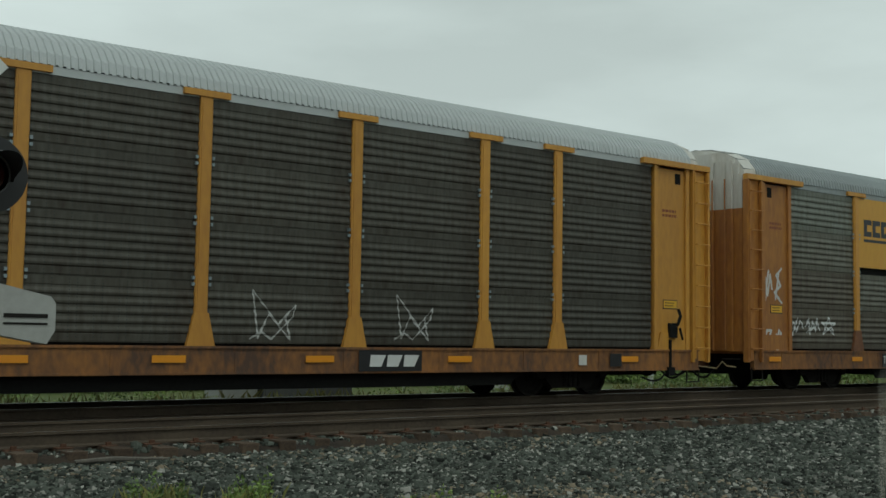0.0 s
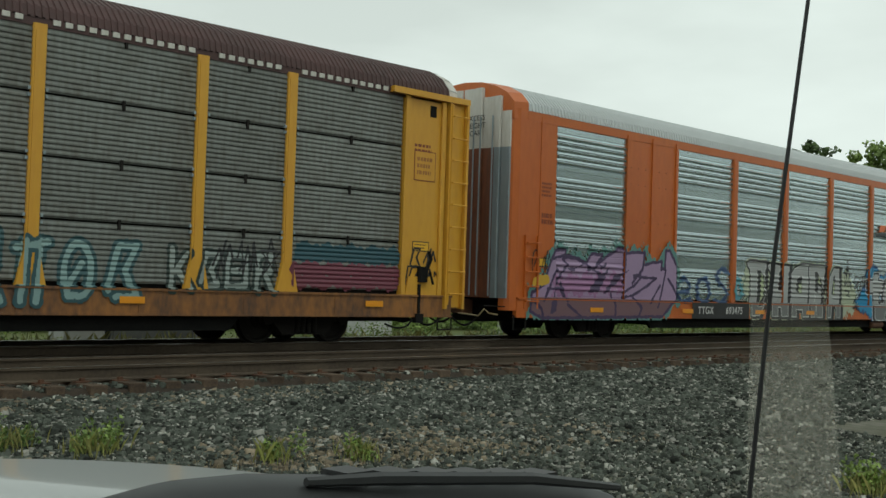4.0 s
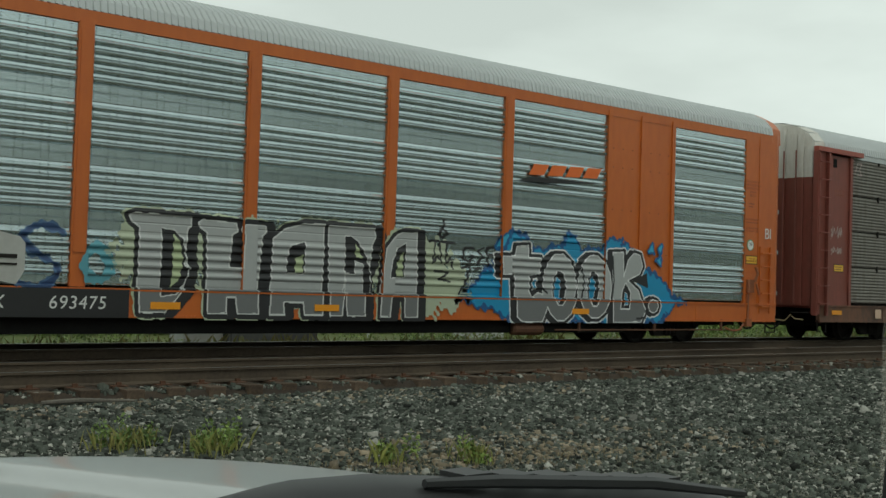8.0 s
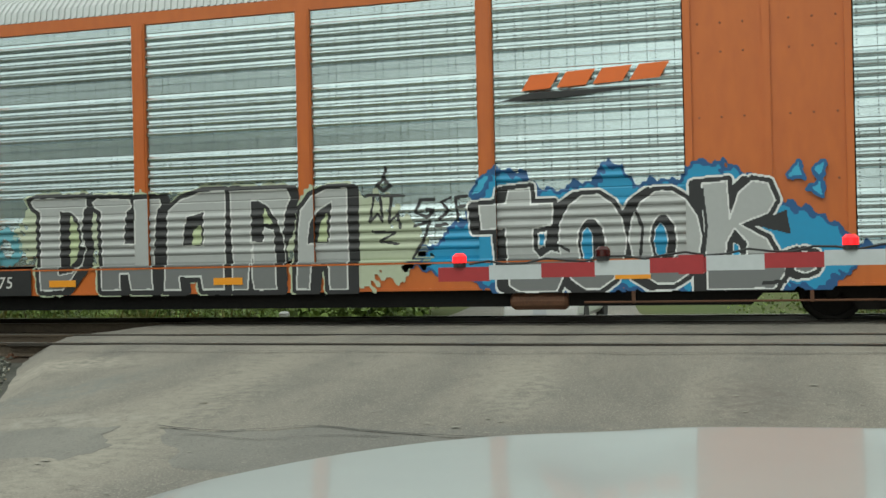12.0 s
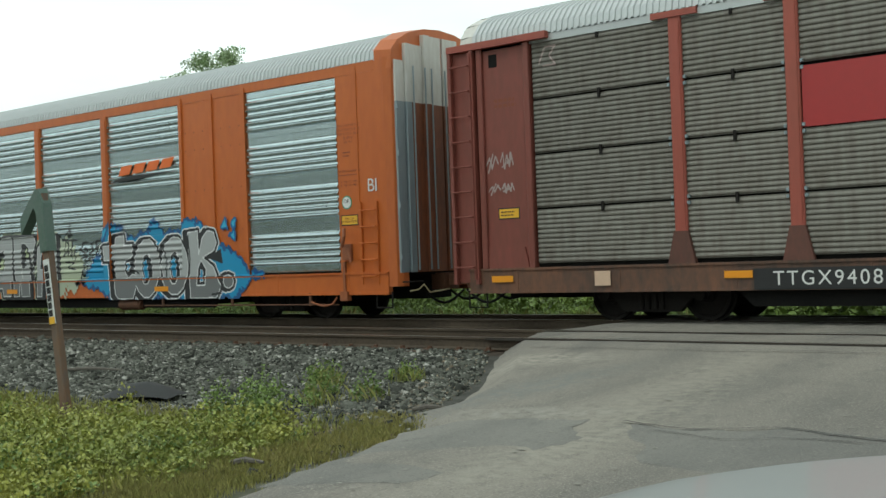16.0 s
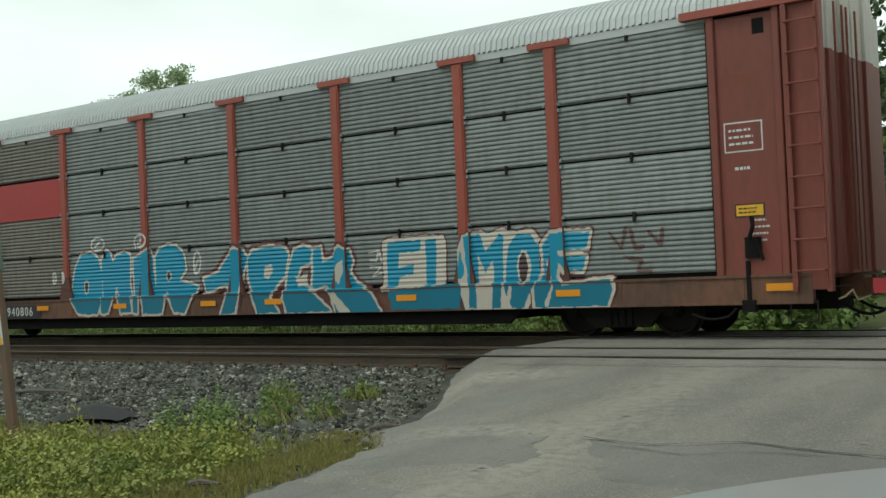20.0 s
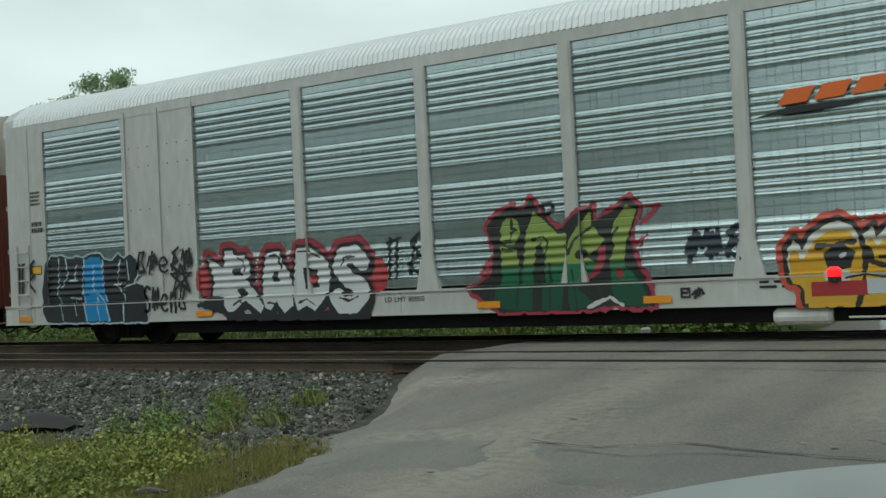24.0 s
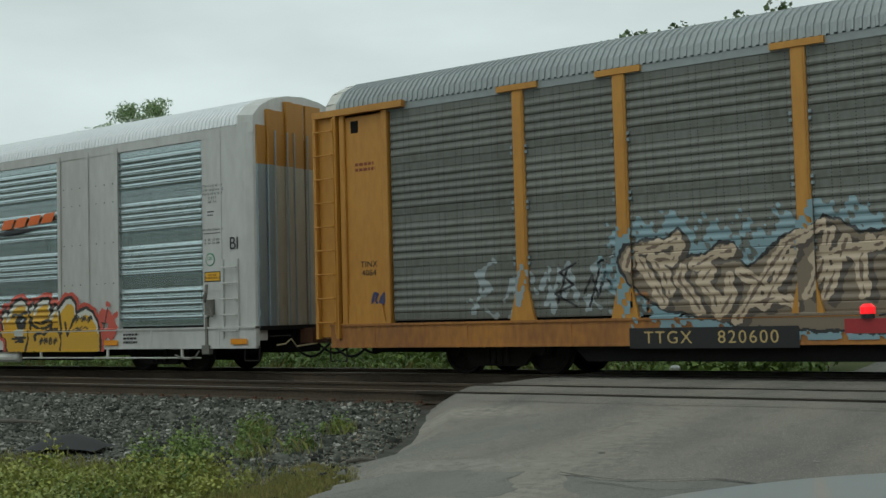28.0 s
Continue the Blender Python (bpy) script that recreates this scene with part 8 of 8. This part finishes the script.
# unseen belt for darker reflections, left open where the sheets stay bright
belt = [(x, -33 + rg.uniform(-3, 3), rg.uniform(0, 14)) for x in rg.uniform(-140, 140, 900) if not -17 < x < 16]
stuff("woods_behind", leaves(belt, [(3.0, 2.0, 2.0)] * len(belt), 26, 1.3, 22), LEAF_DARK, "unseen belt of trees added behind the waiting car", "woods")

# ---- far side: cabinets, shed, posts, waiting car ----
PAINT_GREY = surface("pale_cabinet_paint", (0.44, 0.45, 0.44), 0.55, 0, (0.36, 0.36, 0.34), 3, 0.6)
DULL_GREY = surface("dull_grey_cabinet", (0.15, 0.155, 0.155), 0.6, 0.1, (0.11, 0.11, 0.11), 3, 0.7)


def cabinet(x, y, w, d, h, mat, label):
    c = thing("signal_cabinet", label, "cabinet", pose(x, y, level(x, y) - 0.08))
    part("body", Mesh().box(-w / 2, w / 2, -d / 2, d / 2, 0.1, h, c=0.02), mat, c)
    part("base", Mesh().box(-w / 2 - 0.05, w / 2 + 0.05, -d / 2 - 0.05, d / 2 + 0.05, 0, 0.1), surface("concrete", (0.3, 0.29, 0.27), 0.9, 0, (0.22, 0.21, 0.2), 6, 0.8), c)
    part("roof", Mesh().box(-w / 2 - 0.06, w / 2 + 0.06, -d / 2 - 0.06, d / 2 + 0.06, h, h + 0.05), mat, c)
    dr_ = part("door", Mesh().box(-w / 2 + 0.08, w / 2 - 0.08, -d / 2 - 0.02, -d / 2, 0.16, h - 0.08), mat, c)
    part("handle", Mesh().box(w / 2 - 0.2, w / 2 - 0.16, -d / 2 - 0.05, -d / 2 - 0.02, h * 0.5, h * 0.5 + 0.12), DARK_STEEL, dr_)


cabinet(13.2, 24.2, 1.0, 0.7, 0.9, PAINT_GREY, "pale grey signal cabinet beside the far track")
cabinet(15.1, 24.5, 2.5, 1.2, 0.95, DULL_GREY, "dull grey signal housing beside the far track")
cabinet(36.3, 40, 1.9, 1.4, 0.9, PAINT_GREY, "pale utility box behind a railing")
cabinet(-2.3 + 6.0, 24.6, 0.42, 0.4, 0.7, PAINT_GREY, "small pale relay box beside the far track")
cabinet(4.6, 24.6, 0.55, 0.4, 0.65, PAINT_GREY, "small pale relay box beside the far track")
rail_ = thing("railing", "pale tube railing beside a utility box", "railing", pose(33.0, 40, level(33, 40)))
for i in range(4):
    part("post", Mesh().tube([(i * 0.6, 0, 0), (i * 0.6, 0, 0.95)], 0.03, 6), PAINT_GREY, rail_)
for z in (0.45, 0.75, 0.93):
    part("bar", Mesh().tube([(0, 0, z), (1.8, 0, z)], 0.025, 6), PAINT_GREY, rail_)
for x, y, h, r in ((45.6, 40, 0.95, 0.14), (52.3, 40, 0.95, 0.14), (-11.05, 24.0, 0.62, 0.12), (30.0, 40, 0.9, 0.05)):
    b = thing("bollard", "short pale round post beyond the tracks", "post", pose(x, y, level(x, y) - 0.05), "posts beyond the tracks")
    part("post", Mesh().turned([(r, 0), (r, h), (r * 0.6, h + 0.04)], "z", n=14), PAINT_GREY, b)

CAR_WHITE = surface("white_car_paint", (0.68, 0.69, 0.69), 0.3, 0, (0.62, 0.63, 0.63), 2, 0.4, coat=0.6)
GLASS = surface("dark_car_glass", (0.02, 0.025, 0.028), 0.06, 0, (0.03, 0.035, 0.04), 3, 0.5)
CHROME = surface("chrome_trim", (0.55, 0.55, 0.55), 0.15, 1.0, (0.45, 0.45, 0.45), 4, 0.4)
TYRE = surface("tyre_rubber", (0.02, 0.02, 0.021), 0.8, 0, (0.03, 0.03, 0.03), 12, 0.6)
HEADLIGHT = surface("lit_headlight", (0.85, 0.87, 0.85), 0.2, 0, (0.8, 0.8, 0.8), 8, 0.4, glow=0.9)
MARK = surface("plain_plate", (0.55, 0.58, 0.62), 0.5, 0, (0.5, 0.52, 0.55), 9, 0.4)


def lofted(sections, name, mat):
    """A smooth skin through closed cross-sections of equal length: lists of points."""
    m = Mesh()
    k = len(sections[0])
    for s in sections:
        m.v += [tuple(p) for p in s]
    for i in range(len(sections) - 1):
        for j in range(k):
            m.f.append((i * k + j, i * k + (j + 1) % k, (i + 1) * k + (j + 1) % k, (i + 1) * k + j))
            m.m.append(0)
    m.f += [tuple(reversed(range(k))), tuple((len(sections) - 1) * k + j for j in range(k))]
    m.m += [0, 0]
    return smooth(m.done(name, mat), 40)


def waiting_car(x, y):
    """A pickup-sized car that faces the crossing from the far side."""
    c = thing("waiting_car", "white car waiting at the far side with lit headlights", "car", pose(x, y, road_level(y)))

    def ring(yy, w, z0, z1, r=0.12):
        return [(-w + r, yy, z0), (w - r, yy, z0), (w, yy, z0 + r), (w, yy, z1 - r), (w - r * 1.6, yy, z1), (-w + r * 1.6, yy, z1), (-w, yy, z1 - r), (-w, yy, z0 + r)]
    part("body", lofted([ring(0, 0.82, 0.38, 0.80), ring(0.1, 0.92, 0.32, 0.95), ring(0.5, 0.95, 0.28, 1.03), ring(1.3, 0.95, 0.28, 1.08), ring(4.6, 0.95, 0.3, 1.1), ring(4.75, 0.9, 0.4, 1.0)], "body", CAR_WHITE), None, c)
    part("cabin", lofted([ring(1.2, 0.80, 1.0, 1.1, 0.03), ring(1.9, 0.72, 1.0, 1.62), ring(3.6, 0.72, 1.0, 1.66), ring(4.5, 0.76, 1.0, 1.15, 0.03)], "cabin", GLASS), None, c)
    part("roof", lofted([ring(1.85, 0.70, 1.58, 1.66, 0.02), ring(2.4, 0.70, 1.6, 1.72, 0.03), ring(3.6, 0.70, 1.6, 1.70, 0.03)], "roof", CAR_WHITE), None, c)
    part("grille", Mesh().box(-0.5, 0.5, -0.03, 0.05, 0.62, 0.78), LAMP_BLACK, c)
    for i in range(3):
        part("grille_bar", Mesh().box(-0.5, 0.5, -0.045, -0.03, 0.64 + i * 0.05, 0.66 + i * 0.05), CHROME, c)
    part("bumper", Mesh().box(-0.9, 0.9, -0.08, 0.1, 0.34, 0.56, c=0.04), CAR_WHITE, c)
    part("number_plate", Mesh().box(-0.16, 0.16, -0.095, -0.08, 0.42, 0.55), MARK, c)
    for s in (-1, 1):
        part("headlight", Mesh().box(min(s * 0.55, s * 0.86), max(s * 0.55, s * 0.86), -0.035, 0.1, 0.66, 0.80, c=0.03), HEADLIGHT, c)
        part("mirror", Mesh().box(min(s * 0.95, s * 1.12), max(s * 0.95, s * 1.12), 1.55, 1.65, 1.08, 1.22, c=0.02), CAR_WHITE, c)
        for yy in (0.85, 3.75):
            w = part("wheel", Mesh().turned([(0.2, -0.1), (0.33, -0.11), (0.35, -0.06), (0.35, 0.06), (0.33, 0.11), (0.2, 0.1)], "x", (s * 0.86, yy, 0.35), 20), TYRE, c)
            part("rim", Mesh().turned([(0.2, -0.085), (0.1, -0.06), (0.02, -0.07)], "x", (s * 0.87, yy, 0.35), 14), CHROME, w)


waiting_car(-6.0, 27.6)

# ---- the car that carries the camera ----
HX = 0.22
own = thing("own_car", "pale silver car waiting on the road before the gate", "car", pose(HX, 0, road_level(0)))
PEARL = surface("pale_silver_car_paint", (0.31, 0.322, 0.317), 0.34, 0.1, (0.28, 0.29, 0.286), 3, 0.4, coat=0.5)
COWL = surface("black_cowl_plastic", (0.02, 0.021, 0.023), 0.5, 0, (0.03, 0.03, 0.03), 14, 0.6)


def bonnet_nose(u):
    return 1.85 - 0.10 * u * u - 0.52 * abs(u) ** 6


def bonnet_z(u, v):
    """The bonnet's height over the road: u across from -1 to 1, v from the glass (0) to the nose (1)."""
    step_l = 1 / (1 + math.exp(-(u + 0.45) * 40))
    step_r = 1 / (1 + math.exp(-(0.80 - 0.50 * v - u) * 55))
    fall = max(0.0, v - 0.96) / 0.04
    return 1.352 + 0.006 * step_l + 0.016 * (1 - step_r) - 0.030 * max(0.0, u) ** 2 + 0.008 * (1 - v) - 0.012 * u * u - 0.06 * fall ** 2 - 0.4 * max(0, abs(u) - 0.95) ** 1.3


m = Mesh()
NU, NV = 72, 40
for j in range(NV + 1):
    for i in range(NU + 1):
        u, v = i / NU * 2 - 1, 1 - (1 - j / NV) ** 1.3
        m.v.append((u * 1.01, 0.97 + v * (bonnet_nose(u) - 0.97), bonnet_z(u, v)))
for j in range(NV):
    for i in range(NU):
        m.f.append((j * (NU + 1) + i, j * (NU + 1) + i + 1, (j + 1) * (NU + 1) + i + 1, (j + 1) * (NU + 1) + i))
        m.m.append(0)
part("bonnet", smooth(m.done("bonnet", PEARL), 60), None, own, "pale silver bonnet with two raised creases")


def front(yy, w, z0, z1, r=0.1):
    return [(-w + r, yy, z0), (w - r, yy, z0), (w, yy, z0 + r), (w, yy, z1 - r), (w - r, yy, z1), (-w + r, yy, z1), (-w, yy, z1 - r), (-w, yy, z0 + r)]


part("body", lofted([front(-3.0, 0.92, 0.35, 1.1), front(-2.8, 0.98, 0.3, 1.25), front(0.2, 0.99, 0.3, 1.27), front(0.9, 0.99, 0.3, 1.27), front(1.15, 0.97, 0.32, 1.27), front(1.6, 0.86, 0.36, 1.25), front(1.74, 0.72, 0.4, 1.2)], "body", PEARL), None, own)
# plastic cowl with the resting wiper: a low rounded ridge under the glass
ridge = [(-0.97, 1.325), (-0.2, 1.33), (0.16, 1.34), (0.205, 1.40), (0.232, 1.445), (0.262, 1.463), (0.31, 1.470), (0.38, 1.469), (0.46, 1.461), (0.55, 1.452), (0.68, 1.440), (0.79, 1.428), (0.85, 1.412), (0.92, 1.36), (0.97, 1.32)]
part("cowl", lofted([[(x, 0.87 + k, 1.22 + (z - 1.22) * h) for x, z in ridge] + [(0.97, 0.87 + k, 1.2), (-0.97, 0.87 + k, 1.2)] for k, h in ((0, 0.86), (0.02, 0.97), (0.05, 1.0), (0.08, 0.97), (0.105, 0.86))], "cowl", COWL), None, own, "black plastic cowl under the windscreen")
for i in range(6):
    part("wiper_clip", Mesh().box(0.47 + i * 0.052, 0.50 + i * 0.052, 0.895, 0.93, 1.452 - i * 0.005, 1.464 - i * 0.005), COWL, own)
part("wiper", Mesh().tube([(0.42, 0.89, 1.462), (0.5, 0.885, 1.458), (0.7, 0.88, 1.440), (0.84, 0.875, 1.418)], [0.004, 0.006, 0.006, 0.004], 6), COWL, own, "black windscreen wiper")
part("antenna", Mesh().tube([(0.866, 0.747, 1.28), (0.88, 0.72, 1.67), (0.946, 0.613, 2.86)], [0.0026, 0.0022, 0.0016], 6), LAMP_BLACK, own, "thin black rod antenna")
# a pale film paints the reflection in the windscreen, fading out upward
m = bpy.data.materials.new("glare_glass")
m.use_nodes = True
gn, gl = m.node_tree.nodes, m.node_tree.links
gn.clear()
clear_, film_, both, gout = gn.new("ShaderNodeBsdfTransparent"), gn.new("ShaderNodeBsdfTranslucent"), gn.new("ShaderNodeMixShader"), gn.new("ShaderNodeOutputMaterial")
film_.inputs["Color"].default_value = (0.80, 0.76, 0.66, 1)
spot, up_ = gn.new("ShaderNodeTexCoord"), gn.new("ShaderNodeSeparateXYZ")
gl.new(spot.outputs["Object"], up_.inputs[0])
thin = gn.new("ShaderNodeMapRange")
thin.interpolation_type = "SMOOTHSTEP"
for key, v in zip(("From Min", "From Max", "To Min", "To Max"), (1.54, 1.64, 0.13, 0.0)):
    thin.inputs[key].default_value = v
gl.new(up_.outputs["Z"], thin.inputs[0])
gl.new(thin.outputs[0], both.inputs[0])
gl.new(clear_.outputs[0], both.inputs[1])
gl.new(film_.outputs[0], both.inputs[2])
gl.new(both.outputs[0], gout.inputs[0])
part("glass_edge", Mesh().prism([(0.920, 1.30), (1.16, 1.30), (1.07, 1.72), (0.95, 1.72), (0.920, 1.60)], 0.765, 0.768), m, own, "pale reflection painted at the edge of the windscreen glass")
part("roof", lofted([front(-2.75, 0.74, 1.93, 1.97, 0.015), front(-2.2, 0.78, 1.95, 2.02, 0.02), front(-0.6, 0.78, 1.96, 2.03, 0.02), front(0.22, 0.74, 1.93, 1.98, 0.015)], "roof", PEARL), None, own)
for s in (-1, 1):
    part("door_pillar", Mesh().tube([(s * 0.93, -0.62, 1.25), (s * 0.86, -0.66, 1.6), (s * 0.74, -0.72, 1.96)], [0.05, 0.045, 0.04], 8), COWL, own)
    part("seat", Mesh().box(s * 0.42 - 0.24, s * 0.42 + 0.24, -0.85, -0.72, 1.25, 1.72, c=0.04), COWL, own)
part("rear_cabin", lofted([front(-0.9, 0.80, 1.1, 1.98), front(-2.6, 0.78, 1.1, 1.95), front(-2.95, 0.80, 1.1, 1.3, 0.04)], "rear_cabin", GLASS), None, own)
for s in (-1, 1):
    part("headlight", Mesh().box(min(s * 0.5, s * 0.85), max(s * 0.5, s * 0.85), 1.5, 1.72, 0.9, 1.04, c=0.03), HEADLIGHT, own)
    for yy in (1.0, -2.1):
        w = part("wheel", Mesh().turned([(0.22, -0.11), (0.36, -0.12), (0.38, -0.06), (0.38, 0.06), (0.36, 0.12), (0.22, 0.11)], "x", (s * 0.90, yy, 0.38), 22), TYRE, own)
        part("rim", Mesh().turned([(0.22, -0.09), (0.1, -0.06), (0.02, -0.07)], "x", (s * 0.91, yy, 0.38), 14), CHROME, w)


# ---- what moves: the train rolls west, its wheels turn ----
ROLL = [(0, -96.94), (1, -80.23), (2, -63.4), (2.5, -55.05), (3, -47.4), (3.5, -41.2), (4, -36.45), (4.5, -32.9), (5, -30.37), (6, -25.24), (7, -20.18), (8, -15.12), (9, -10.0), (10, -5.04), (11, -0.045), (12, 4.92), (13, 9.85),
        (14, 14.68), (15, 19.62), (16, 24.55), (17, 29.5), (18, 34.4), (19, 39.32), (20, 44.2), (21, 49.12), (22, 54.05), (23, 58.97), (24, 63.86), (25, 68.76), (26, 73.67), (27, 78.58), (28, 83.52)]


def rolled(t):
    return float(np.interp(t, [r[0] for r in ROLL], [r[1] for r in ROLL]))


def motions():
    for car, middle in zip(CARS, MIDDLES):
        walk(car, [(t, pose(middle - s, TRACK_FAR, 0)) for t, s in ROLL])
    steps = [i / 15 for i in range(68)] + [4.6 + i / 10 for i in range(235)]
    spin = [(t, -math.degrees(rolled(t) / 0.415)) for t in steps]
    # the crossing lamps flash in turn: each added drum swings its lit half to the road and away again
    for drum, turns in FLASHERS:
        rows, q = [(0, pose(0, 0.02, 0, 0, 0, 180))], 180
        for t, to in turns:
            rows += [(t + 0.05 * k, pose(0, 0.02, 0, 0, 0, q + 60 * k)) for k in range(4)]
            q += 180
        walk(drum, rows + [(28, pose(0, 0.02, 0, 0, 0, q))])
    for w, a in AXLES:
        walk(w, [(t, pose(a, 0, 0.415, 0, q, 0)) for t, q in spin])


motions()
